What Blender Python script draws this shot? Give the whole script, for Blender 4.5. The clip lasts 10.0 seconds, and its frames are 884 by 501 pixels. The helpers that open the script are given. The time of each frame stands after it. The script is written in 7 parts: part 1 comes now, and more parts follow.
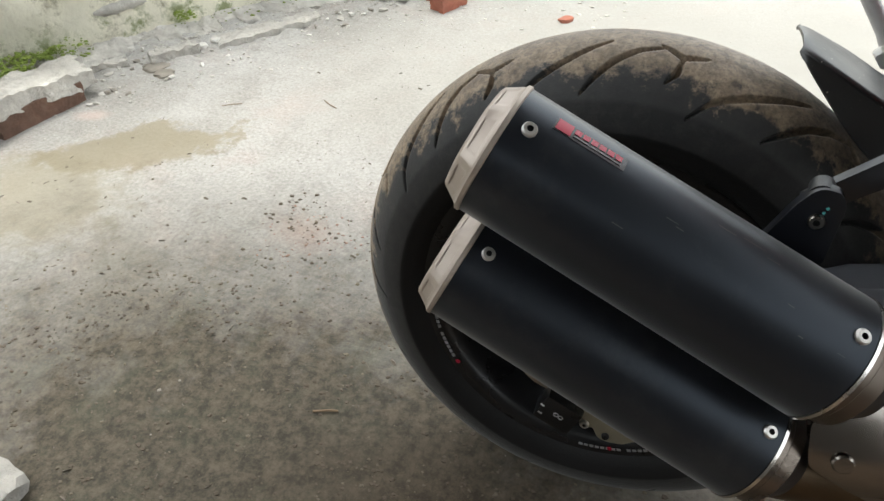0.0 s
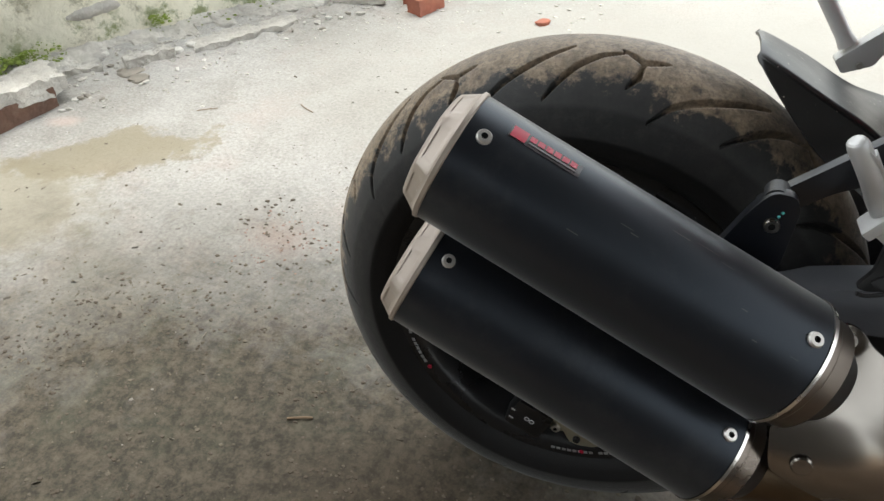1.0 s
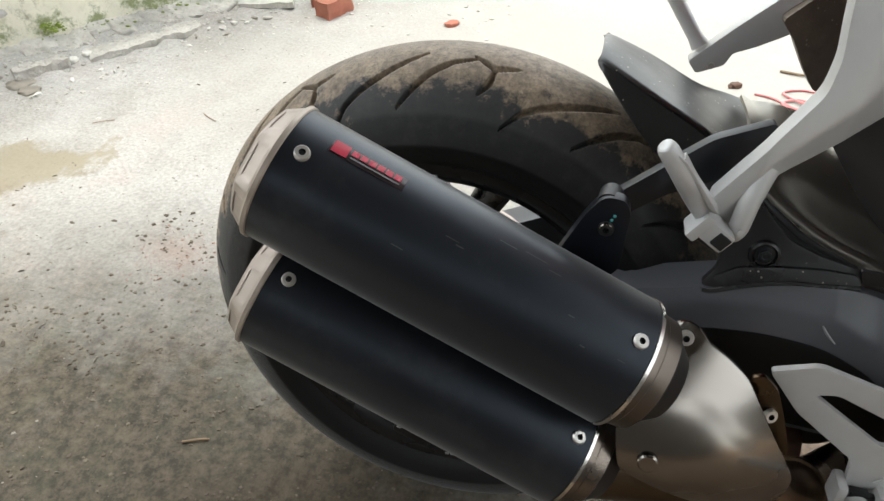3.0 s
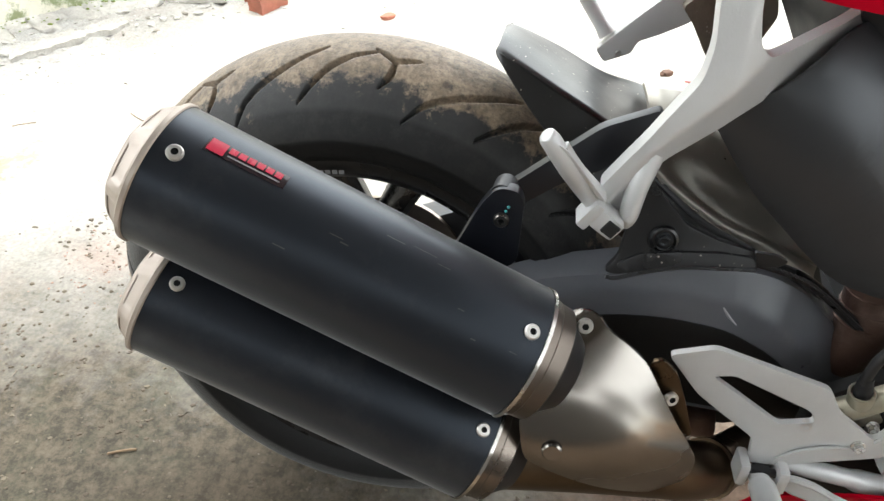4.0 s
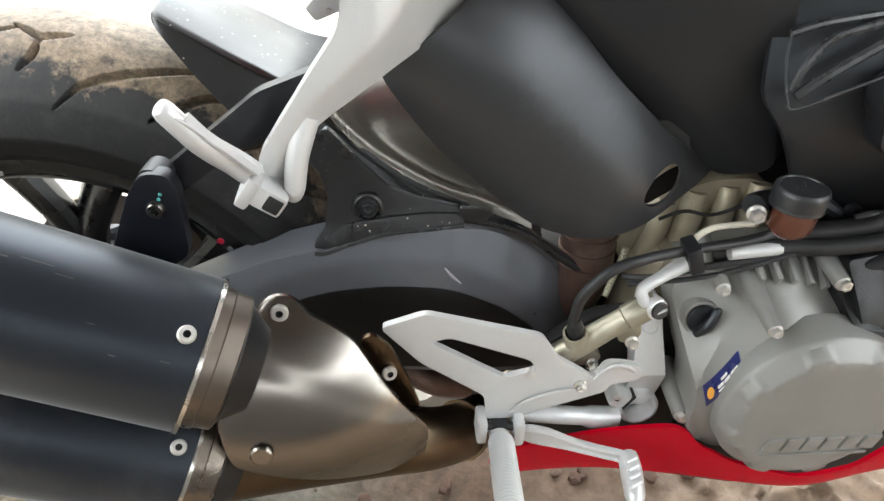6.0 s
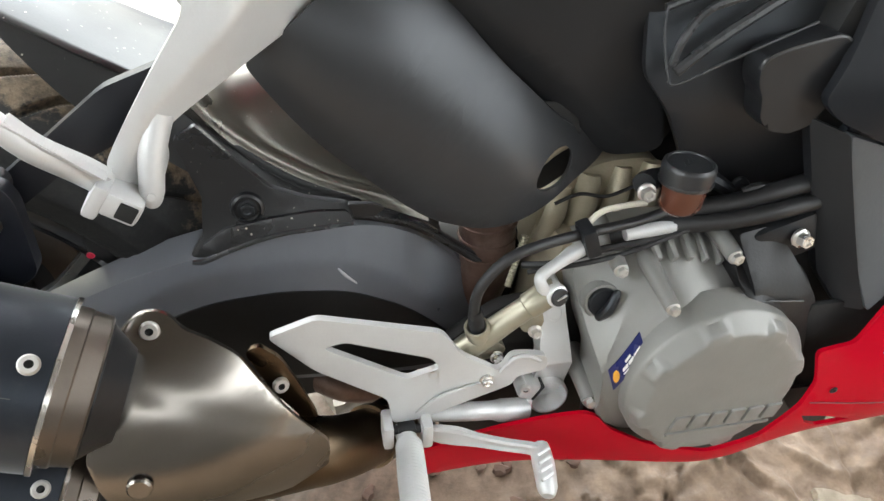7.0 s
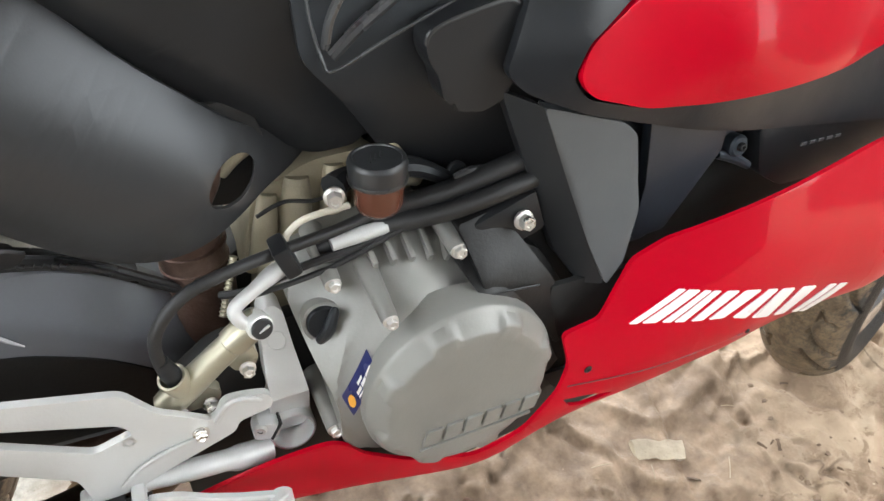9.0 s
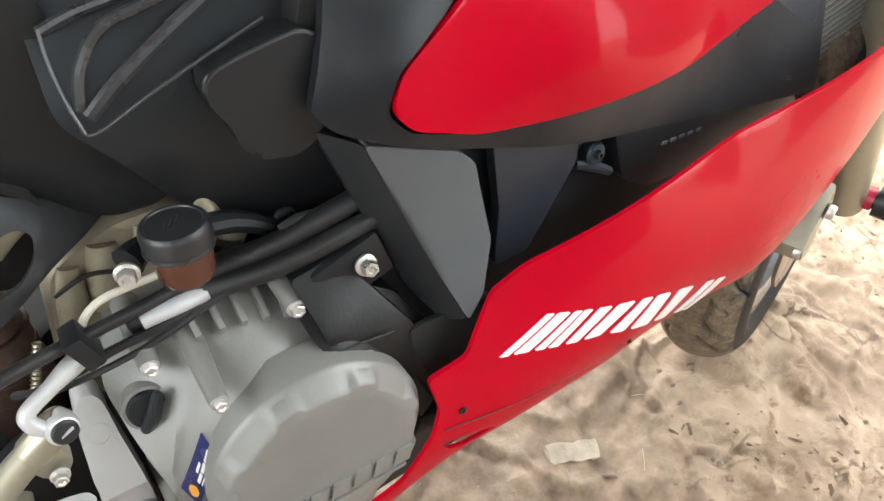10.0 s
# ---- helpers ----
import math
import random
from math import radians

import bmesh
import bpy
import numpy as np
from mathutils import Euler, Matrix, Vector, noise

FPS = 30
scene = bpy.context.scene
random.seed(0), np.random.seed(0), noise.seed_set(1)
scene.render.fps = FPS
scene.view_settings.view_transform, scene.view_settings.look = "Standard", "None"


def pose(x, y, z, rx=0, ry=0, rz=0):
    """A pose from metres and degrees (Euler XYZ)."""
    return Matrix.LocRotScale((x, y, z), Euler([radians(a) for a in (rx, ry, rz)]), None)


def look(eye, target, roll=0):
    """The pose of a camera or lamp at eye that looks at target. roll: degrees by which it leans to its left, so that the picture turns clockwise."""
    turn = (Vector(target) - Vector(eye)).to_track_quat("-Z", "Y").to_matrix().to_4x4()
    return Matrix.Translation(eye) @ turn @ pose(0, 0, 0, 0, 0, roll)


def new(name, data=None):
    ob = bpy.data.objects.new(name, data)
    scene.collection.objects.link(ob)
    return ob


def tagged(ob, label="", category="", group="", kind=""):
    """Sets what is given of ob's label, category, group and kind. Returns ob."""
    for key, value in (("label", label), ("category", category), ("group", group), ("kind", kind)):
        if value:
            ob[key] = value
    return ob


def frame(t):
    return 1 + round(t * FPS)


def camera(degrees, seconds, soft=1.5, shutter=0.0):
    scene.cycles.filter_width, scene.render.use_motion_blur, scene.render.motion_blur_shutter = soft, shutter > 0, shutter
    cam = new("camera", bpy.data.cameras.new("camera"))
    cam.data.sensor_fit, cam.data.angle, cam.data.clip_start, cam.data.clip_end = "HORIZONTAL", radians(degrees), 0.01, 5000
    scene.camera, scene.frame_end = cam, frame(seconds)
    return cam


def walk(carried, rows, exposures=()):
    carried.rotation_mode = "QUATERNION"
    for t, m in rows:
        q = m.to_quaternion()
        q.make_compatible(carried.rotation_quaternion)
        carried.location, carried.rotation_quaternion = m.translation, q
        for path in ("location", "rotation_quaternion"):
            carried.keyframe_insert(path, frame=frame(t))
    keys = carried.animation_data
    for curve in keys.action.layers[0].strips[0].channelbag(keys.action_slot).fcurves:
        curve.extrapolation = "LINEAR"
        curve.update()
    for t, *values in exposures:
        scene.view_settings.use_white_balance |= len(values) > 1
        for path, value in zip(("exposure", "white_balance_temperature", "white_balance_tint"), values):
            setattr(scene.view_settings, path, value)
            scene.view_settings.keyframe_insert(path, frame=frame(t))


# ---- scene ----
cam = camera(67.5, 10.0)
PATH = [
    (0, (0.0488, -0.6367, 0.9248), (-0.5358, 0.7259, -0.3583), -3.24),
    (0.5, (0.0543, -0.6320, 0.9262), (-0.5146, 0.7383, -0.3559), -2.87),
    (1, (0.0669, -0.6257, 0.9262), (-0.4792, 0.7553, -0.3542), -2.79),
    (1.5, (0.0829, -0.6165, 0.9238), (-0.4268, 0.7727, -0.3627), -2.23),
    (2, (0.0977, -0.6059, 0.9256), (-0.3800, 0.7964, -0.3589), -2.17),
    (2.5, (0.1184, -0.5964, 0.9268), (-0.3165, 0.8234, -0.3537), -1.83),
    (4, (0.1869, -0.5706, 0.9218), (-0.0774, 0.8728, -0.3788), -0.29),
    (4.5, (0.2148, -0.5611, 0.9175), (0.0360, 0.8842, -0.3955), 0.15),
    (5, (0.2478, -0.5491, 0.9128), (0.1916, 0.8941, -0.4134), 1.24),
    (5.5, (0.2919, -0.5347, 0.9047), (0.3559, 0.8988, -0.4316), 2.14),
    (5.7, (0.3044, -0.5304, 0.9004), (0.4046, 0.8929, -0.4446), 2.55),
    (6.8, (0.3382, -0.5097, 0.8817), (0.6666, 0.8725, -0.4699), 4.86),
    (7, (0.3495, -0.5081, 0.8781), (0.7128, 0.8659, -0.4728), 5.22),
    (7.5, (0.3866, -0.5013, 0.8763), (0.8175, 0.8441, -0.4836), 5.07),
    (8, (0.4180, -0.4929, 0.8706), (0.9393, 0.8129, -0.4962), 5.26),
    (8.5, (0.4615, -0.4858, 0.8652), (1.0584, 0.7712, -0.5163), 6.16),
    (9, (0.5018, -0.4781, 0.8624), (1.1828, 0.7351, -0.5193), 7.04),
    (9.5, (0.5459, -0.4676, 0.8620), (1.3125, 0.6942, -0.5191), 6.37),
    (10, (0.5885, -0.4539, 0.8629), (1.4320, 0.6444, -0.5253), 6.57),
]
EXPOSURES = ((0.0, 0.55, 6500, 5), (2.5, 0.60, 6500, 5), (4.0, 1.45, 6500, 5), (5.5, 2.1, 6500, 5), (7.0, 2.2, 6500, 5), (8.5, 2.32, 6500, 5), (10.0, 2.4, 6500, 5))
walk(cam, [(t, look(eye, target, roll)) for t, eye, target, roll in PATH], EXPOSURES)
SKY, SUN, SUN_TURN, SUN_UP = 0.30, 2.4, -45, 70
# Places of the added, unseen light blockers: side, back wall, roof.
BLOCKER_SIDE, BLOCKER_WALL, BLOCKER_ROOF, BLOCKER_ROOF_SIZE = (4.1, -0.7, 1.0), (-1.5, -2.7, 1.02), (0.3, -0.8, 2.4), (3.4, 3.8, 0.15)

# ---- world and light ----
world = bpy.data.worlds.new("overcast_world")
scene.world = world
world.use_nodes = True
wn = world.node_tree
bg = wn.nodes["Background"]
sky = wn.nodes.new("ShaderNodeTexSky")
sky.sky_type = "NISHITA"
sky.sun_disc = False
sky.sun_elevation = radians(SUN_UP)
sky.sun_rotation = radians(SUN_TURN)
sky.air_density, sky.dust_density, sky.ozone_density = 1.0, 3.0, 0.6
soft_sky = wn.nodes.new("ShaderNodeMixRGB")
soft_sky.inputs[0].default_value = 0.65
soft_sky.inputs[2].default_value = (7.5, 7.4, 7.2, 1)
wn.links.new(sky.outputs[0], soft_sky.inputs[1])
wn.links.new(soft_sky.outputs[0], bg.inputs[0])
bg.inputs[1].default_value = SKY
sun = new("sun", bpy.data.lights.new("sun", "SUN"))
sun.data.energy, sun.data.angle, sun.data.color = SUN, radians(40), (1.0, 0.97, 0.92)
sun.matrix_world = look((math.sin(radians(SUN_TURN)), math.cos(radians(SUN_TURN)), math.tan(radians(SUN_UP))), (0, 0, 0))


# ---- materials ----
def ramp(nodes, links, source, stops):
    r = nodes.new("ShaderNodeValToRGB")
    els = r.color_ramp.elements
    while len(els) < len(stops):
        els.new(0.5)
    for e, (p, c) in zip(els, stops):
        e.position, e.color = p, (*c, 1) if len(c) == 3 else c
    links.new(source, r.inputs[0])
    return r.outputs[0]


def noise_tex(nodes, links, coord, scale, detail=6, rough=0.55, swirl=0.0):
    n = nodes.new("ShaderNodeTexNoise")
    n.inputs["Scale"].default_value = scale
    n.inputs["Detail"].default_value = detail
    n.inputs["Roughness"].default_value = rough
    n.inputs["Distortion"].default_value = swirl
    links.new(coord, n.inputs["Vector"])
    return n.outputs["Fac"]


def mix(nodes, links, fac, a, b):
    m = nodes.new("ShaderNodeMixRGB")
    for socket, value in ((0, fac), (1, a), (2, b)):
        if hasattr(value, "is_output"):
            links.new(value, m.inputs[socket])
        elif socket == 0:
            m.inputs[0].default_value = value
        else:
            m.inputs[socket].default_value = (*value, 1)
    return m.outputs[0]


def material(name, base, rough=0.5, metal=0.0, vary=0.25, grain=60.0, bump=0.1, dust=0.0, dust_color=(0.32, 0.26, 0.2),
             coat=0.0, specks=0.0, stretch=(1, 1, 1), rough_vary=0.15, fine=400.0, spec=0.5, tint=(1, 1, 1), relief=0.002, sheen=0.0):
    """A surface with tone variation at two scales, patchy gloss, fine relief, and optional settled dust and dirt specks."""
    m = bpy.data.materials.new(name)
    m.use_nodes = True
    nodes, links = m.node_tree.nodes, m.node_tree.links
    b = nodes["Principled BSDF"]
    tc = nodes.new("ShaderNodeTexCoord")
    mp = nodes.new("ShaderNodeMapping")
    mp.inputs["Scale"].default_value = stretch
    links.new(tc.outputs["Object"], mp.inputs[0])
    co = mp.outputs[0]
    big = noise_tex(nodes, links, co, grain * 0.12, 4)
    small = noise_tex(nodes, links, co, grain, 6)
    dark = tuple(c * (1 - vary) for c in base)
    light = tuple(min(1, c * (1 + vary)) for c in base)
    colour = mix(nodes, links, ramp(nodes, links, big, [(0.3, (0, 0, 0)), (0.7, (1, 1, 1))]), dark, light)
    half = mix(nodes, links, ramp(nodes, links, small, [(0.35, (0.75,) * 3), (0.65, (1.0,) * 3)]), (0, 0, 0), (1, 1, 1))
    mul = nodes.new("ShaderNodeMixRGB")
    mul.blend_type = "MULTIPLY"
    mul.inputs[0].default_value = min(1.0, vary * 2)
    links.new(colour, mul.inputs[1])
    links.new(half, mul.inputs[2])
    colour = mul.outputs[0]
    if dust > 0:
        patch_noise = noise_tex(nodes, links, co, 14.0, 9, 0.7)
        mask = ramp(nodes, links, patch_noise, [(0.62 - 0.3 * dust, (0, 0, 0)), (0.85 - 0.2 * dust, (dust,) * 3)])
        colour = mix(nodes, links, mask, colour, dust_color)
    if specks > 0:
        v = nodes.new("ShaderNodeTexVoronoi")
        v.inputs["Scale"].default_value = 170
        links.new(co, v.inputs["Vector"])
        thr = ramp(nodes, links, v.outputs["Distance"], [(0.12, (specks,) * 3), (0.19, (0, 0, 0))])
        gate = ramp(nodes, links, noise_tex(nodes, links, co, 42, 6, 0.8), [(0.53, (0, 0, 0)), (0.58, (1, 1, 1))])
        g = nodes.new("ShaderNodeMath")
        g.operation = "MULTIPLY"
        links.new(thr, g.inputs[0])
        links.new(gate, g.inputs[1])
        colour = mix(nodes, links, g.outputs[0], colour, (0.55, 0.5, 0.43))
    links.new(colour, b.inputs["Base Color"])
    r = ramp(nodes, links, noise_tex(nodes, links, co, grain * 0.3, 5), [(0.3, (max(0.03, rough - rough_vary),) * 3), (0.7, (min(1, rough + rough_vary),) * 3)])
    links.new(r, b.inputs["Roughness"])
    b.inputs["Metallic"].default_value = metal
    b.inputs["Coat Weight"].default_value = coat
    b.inputs["Coat Roughness"].default_value = 0.06
    b.inputs["Specular IOR Level"].default_value = spec
    b.inputs["Specular Tint"].default_value = (*tint, 1)
    b.inputs["Sheen Weight"].default_value = sheen
    b.inputs["Sheen Roughness"].default_value = 0.4
    if bump > 0:
        bp = nodes.new("ShaderNodeBump")
        bp.inputs["Strength"].default_value = bump
        bp.inputs["Distance"].default_value = relief
        links.new(noise_tex(nodes, links, co, fine, 6 if relief > 0.003 else 3, 0.65), bp.inputs["Height"])
        links.new(bp.outputs[0], b.inputs["Normal"])
    return m


CAN_BLACK = material("satin_black_coating", (0.008, 0.0088, 0.0115), 0.38, 0.0, 0.25, 20, 0.05, spec=0.5, tint=(0.74, 0.85, 1.0), dust=0.30, dust_color=(0.090, 0.087, 0.083), rough_vary=0.06, fine=900, sheen=0.22)
CAP_METAL = material("blasted_titanium", (0.42, 0.36, 0.31), 0.48, 0.55, 0.12, 40, 0.1)
RING_STEEL = material("polished_steel_rim", (0.72, 0.69, 0.65), 0.25, 1.0, 0.1, 40, 0.03)
STEEL = material("heat_tinted_steel", (0.262, 0.241, 0.217), 0.26, 1.0, 0.22, 25, 0.0, stretch=(0.4, 1, 1), rough_vary=0.08)
COLLAR = material("brown_stained_steel_collar", (0.19, 0.160, 0.135), 0.32, 0.9, 0.35, 30, 0.05, stretch=(1, 1, 1))
PIPE = material("burnt_exhaust_pipe", (0.145, 0.105, 0.068), 0.32, 1.0, 0.4, 30, 0.1)
RUST = material("copper_tinted_pipe", (0.165, 0.098, 0.076), 0.42, 0.55, 0.6, 40, 0.3, dust=0.5, dust_color=(0.31, 0.235, 0.20))
BOLT = material("zinc_bolt", (0.62, 0.60, 0.57), 0.34, 0.8, 0.15, 60, 0.05)
DARK_BOLT = material("blackened_bolt", (0.03, 0.03, 0.032), 0.4, 0.6, 0.2, 60, 0.05)
ALLOY = material("silver_painted_alloy", (0.55, 0.55, 0.545), 0.40, 0.30, 0.08, 30, 0.08, rough_vary=0.06)
BRIGHT_ALLOY = material("bright_brushed_alloy", (0.74, 0.74, 0.735), 0.30, 0.5, 0.08, 30, 0.06, rough_vary=0.05)
ENGINE = material("grey_engine_paint", (0.230, 0.225, 0.212), 0.45, 0.25, 0.12, 30, 0.10, dust=0.12, dust_color=(0.30, 0.25, 0.19), rough_vary=0.06)
MASTER = material("anodised_champagne_alloy", (0.42, 0.39, 0.30), 0.4, 0.7, 0.12, 40, 0.06)
CRANKCASE = material("raw_cast_alloy", (0.34, 0.30, 0.22), 0.55, 0.5, 0.25, 50, 0.3, dust=0.25)
PLASTIC = material("black_moulded_plastic", (0.0130, 0.0135, 0.0150), 0.40, 0.0, 0.22, 25, 0.10, tint=(0.86, 0.93, 1.0), spec=0.40, dust=0.08, fine=1200, dust_color=(0.12, 0.11, 0.10), rough_vary=0.08)
DIRTY_PLASTIC = material("dusty_black_plastic", (0.013, 0.013, 0.014), 0.36, 0.0, 0.3, 30, 0.1, dust=0.22, dust_color=(0.17, 0.15, 0.13), specks=0.8)
HEAT_BLACK = material("matt_black_heat_guard", (0.027, 0.0275, 0.029), 0.37, 0.0, 0.15, 14, 0.03, rough_vary=0.04, fine=700, spec=0.46, tint=(0.93, 0.96, 1.0))
HUGGER = material("glossy_splashed_plastic", (0.012, 0.012, 0.012), 0.36, 0.0, 0.25, 30, 0.05, dust=0.12, dust_color=(0.16, 0.14, 0.12), specks=0.85, rough_vary=0.08, spec=0.5)
DULL_BLACK = material("dull_black_plastic", (0.0085, 0.0085, 0.009), 0.45, 0.0, 0.25, 30, 0.12, spec=0.35)
SATIN_BROWN = material("dusty_satin_panel", (0.31, 0.29, 0.25), 0.30, 0.75, 0.2, 20, 0.05, dust=0.2, dust_color=(0.16, 0.145, 0.12), specks=0.5, rough_vary=0.06)
TRIM_DARK = material("dark_grey_trim", (0.0125, 0.0138, 0.0165), 0.42, 0.0, 0.12, 30, 0.06, spec=0.28)
GREY_PANEL = material("grey_moulded_panel", (0.085, 0.090, 0.096), 0.5, 0.0, 0.12, 30, 0.08)
FRAME_BLACK = material("black_frame_paint", (0.008, 0.009, 0.013), 0.36, 0.1, 0.2, 25, 0.05)
SWING = material("anthracite_swingarm_paint", (0.135, 0.140, 0.155), 0.33, 0.15, 0.15, 20, 0.04, dust=0.07, dust_color=(0.2, 0.18, 0.16), rough_vary=0.06)
RED = material("gloss_red_paint", (0.405, 0.0004, 0.012), 0.3, 0.0, 0.06, 10, 0.0, coat=0.2, rough_vary=0.03, spec=0.04)
FAIRING_RED = material("gloss_red_splashed_paint", (0.395, 0.0004, 0.012), 0.3, 0.0, 0.06, 10, 0.0, coat=0.25, rough_vary=0.03, spec=0.03, dust=0.10, dust_color=(0.34, 0.06, 0.04))
SEAM_RED = material("dark_red_seam", (0.10, 0.001, 0.004), 0.4, 0.0, 0.1, 40, 0.0)
# Lighter grey for small plastic parts and for painted edge highlights.
EDGE_GREY = material("lit_plastic_edge", (0.032, 0.033, 0.035), 0.30, 0.0, 0.3, 40, 0.05, rough_vary=0.08)
WHITE = material("white_vinyl", (0.78, 0.77, 0.76), 0.35, 0.0, 0.05, 40, 0.0)
STICKER_BLACK = material("black_gloss_sticker", (0.02, 0.012, 0.014), 0.2, 0.0, 0.1, 40, 0.0)
STICKER_RED = material("red_sticker_print", (0.42, 0.006, 0.035), 0.3, 0.0, 0.1, 40, 0.0)
STICKER_BLUE = material("navy_sticker", (0.012, 0.018, 0.10), 0.3, 0.0, 0.1, 40, 0.0)
INNER_GREY = material("dark_blue_grey_plastic", (0.021, 0.025, 0.033), 0.36, 0.0, 0.15, 30, 0.05, tint=(0.8, 0.9, 1.0))
CAP_GREY = material("grey_cap_plastic", (0.020, 0.021, 0.023), 0.45, 0.0, 0.2, 40, 0.08)
STICKER_YELLOW = material("orange_yellow_print", (0.75, 0.36, 0.05), 0.35, 0.0, 0.1, 40, 0.0)
CYAN = material("cyan_paint_mark", (0.10, 0.42, 0.42), 0.5, 0.0, 0.1, 40, 0.0)
DUSTY_BROWN = material("dusty_brown_plastic", (0.15, 0.12, 0.092), 0.6, 0.0, 0.3, 40, 0.3, dust=0.45, dust_color=(0.30, 0.24, 0.18), specks=0.5)
RUBBER = material("black_hose_rubber", (0.014, 0.014, 0.015), 0.5, 0.0, 0.3, 50, 0.1, dust=0.12, dust_color=(0.15, 0.13, 0.11))
POLISHED_RIM = material("polished_wheel_rim", (0.34, 0.36, 0.40), 0.16, 1.0, 0.2, 30, 0.03, rough_vary=0.05)
WHEEL_BLACK = material("gloss_black_wheel", (0.010, 0.010, 0.011), 0.3, 0.2, 0.2, 30, 0.03)
DISC = material("brake_disc_steel", (0.42, 0.36, 0.31), 0.35, 1.0, 0.2, 60, 0.05)
FLUID = material("amber_brake_fluid_pot", (0.115, 0.040, 0.024), 0.2, 0.0, 0.3, 30, 0.02)
# Near-black that paints shade into gaps, recesses and filler plates.
SHADE_BLACK = material("cavity_shade_black", (0.006, 0.006, 0.006), 0.7, 0.0, 0.2, 30, 0.1)


def tyre_material(name, width, spread, mud_dark=(0.15, 0.108, 0.070), mud_pale=(0.47, 0.365, 0.255), black_to=0.2495, sheen=0.18):
    """Worn rubber; brown dried mud clings to the running band in broken patches."""
    m = bpy.data.materials.new(name)
    m.use_nodes = True
    nodes, links = m.node_tree.nodes, m.node_tree.links
    b = nodes["Principled BSDF"]
    co = nodes.new("ShaderNodeTexCoord").outputs["Object"]
    sep = nodes.new("ShaderNodeSeparateXYZ")
    links.new(co, sep.inputs[0])
    band = nodes.new("ShaderNodeMath")
    band.operation = "ABSOLUTE"
    links.new(sep.outputs["Y"], band.inputs[0])
    add = nodes.new("ShaderNodeMath")
    add.operation = "MULTIPLY_ADD"
    links.new(noise_tex(nodes, links, co, 30, 8, 0.7), add.inputs[0])
    add.inputs[1].default_value = -0.11
    links.new(band.outputs[0], add.inputs[2])
    edge = nodes.new("ShaderNodeMapRange")
    edge.inputs["From Min"].default_value = width * spread - 0.06
    edge.inputs["From Max"].default_value = width * spread - 0.050
    edge.inputs["To Min"].default_value = 1.0
    edge.inputs["To Max"].default_value = 0.0
    links.new(add.outputs[0], edge.inputs["Value"])
    tread = nodes.new("ShaderNodeMapRange")
    tread.inputs["From Min"].default_value = width * 0.86
    tread.inputs["From Max"].default_value = width * 0.89
    tread.inputs["To Min"].default_value = 1.0
    tread.inputs["To Max"].default_value = 0.0
    links.new(band.outputs[0], tread.inputs["Value"])
    clean = mix(nodes, links, noise_tex(nodes, links, co, 40, 6), (0.009, 0.009, 0.010), (0.020, 0.020, 0.020))
    used = mix(nodes, links, noise_tex(nodes, links, co, 60, 8, 0.7), (0.020, 0.0205, 0.022), (0.052, 0.052, 0.051))
    rubber = mix(nodes, links, tread.outputs[0], clean, used)
    flat = nodes.new("ShaderNodeVectorMath")
    flat.operation = "MULTIPLY"
    flat.inputs[1].default_value = (1, 0, 1)
    links.new(co, flat.inputs[0])
    reach = nodes.new("ShaderNodeVectorMath")
    reach.operation = "LENGTH"
    links.new(flat.outputs[0], reach.inputs[0])
    bead_band = nodes.new("ShaderNodeMapRange")
    bead_band.inputs["From Min"].default_value = black_to
    bead_band.inputs["From Max"].default_value = black_to - 0.0025
    links.new(reach.outputs["Value"], bead_band.inputs["Value"])
    scuff = ramp(nodes, links, noise_tex(nodes, links, co, 70, 10, 0.75), [(0.48, (0, 0, 0)), (0.74, (0.35, 0.35, 0.35))])
    rubber = mix(nodes, links, scuff, rubber, (0.062, 0.058, 0.052))
    mud = mix(nodes, links, ramp(nodes, links, noise_tex(nodes, links, co, 55, 8, 0.7), [(0.3, (0, 0, 0)), (0.7, (1, 1, 1))]), mud_dark, mud_pale)
    blotch = ramp(nodes, links, noise_tex(nodes, links, co, 9, 6, 0.7), [(0.35, (0.55, 0.55, 0.55)), (0.6, (1, 1, 1))])
    amount = nodes.new("ShaderNodeMath")
    amount.operation = "MULTIPLY"
    grain = ramp(nodes, links, noise_tex(nodes, links, co, 190, 6, 0.8), [(0.40, (0.5, 0.5, 0.5)), (0.54, (1, 1, 1))])
    grainy = nodes.new("ShaderNodeMath")
    grainy.operation = "MULTIPLY"
    links.new(edge.outputs[0], grainy.inputs[0])
    links.new(grain, grainy.inputs[1])
    links.new(grainy.outputs[0], amount.inputs[0])
    links.new(blotch, amount.inputs[1])
    coloured = mix(nodes, links, amount.outputs[0], rubber, mud)
    links.new(mix(nodes, links, bead_band.outputs[0], coloured, (0.0055, 0.0055, 0.006)), b.inputs["Base Color"])
    dusting = nodes.new("ShaderNodeMapRange")
    dusting.inputs["To Min"].default_value = sheen
    dusting.inputs["To Max"].default_value = 0.0
    links.new(bead_band.outputs[0], dusting.inputs["Value"])
    links.new(dusting.outputs[0], b.inputs["Sheen Weight"])
    b.inputs["Sheen Roughness"].default_value = 0.45
    b.inputs["Roughness"].default_value = 0.58
    b.inputs["Specular IOR Level"].default_value = 0.32
    bp = nodes.new("ShaderNodeBump")
    bp.inputs["Strength"].default_value = 0.45
    bp.inputs["Distance"].default_value = 0.0015
    links.new(noise_tex(nodes, links, co, 260, 6, 0.7), bp.inputs["Height"])
    links.new(bp.outputs[0], b.inputs["Normal"])
    return m


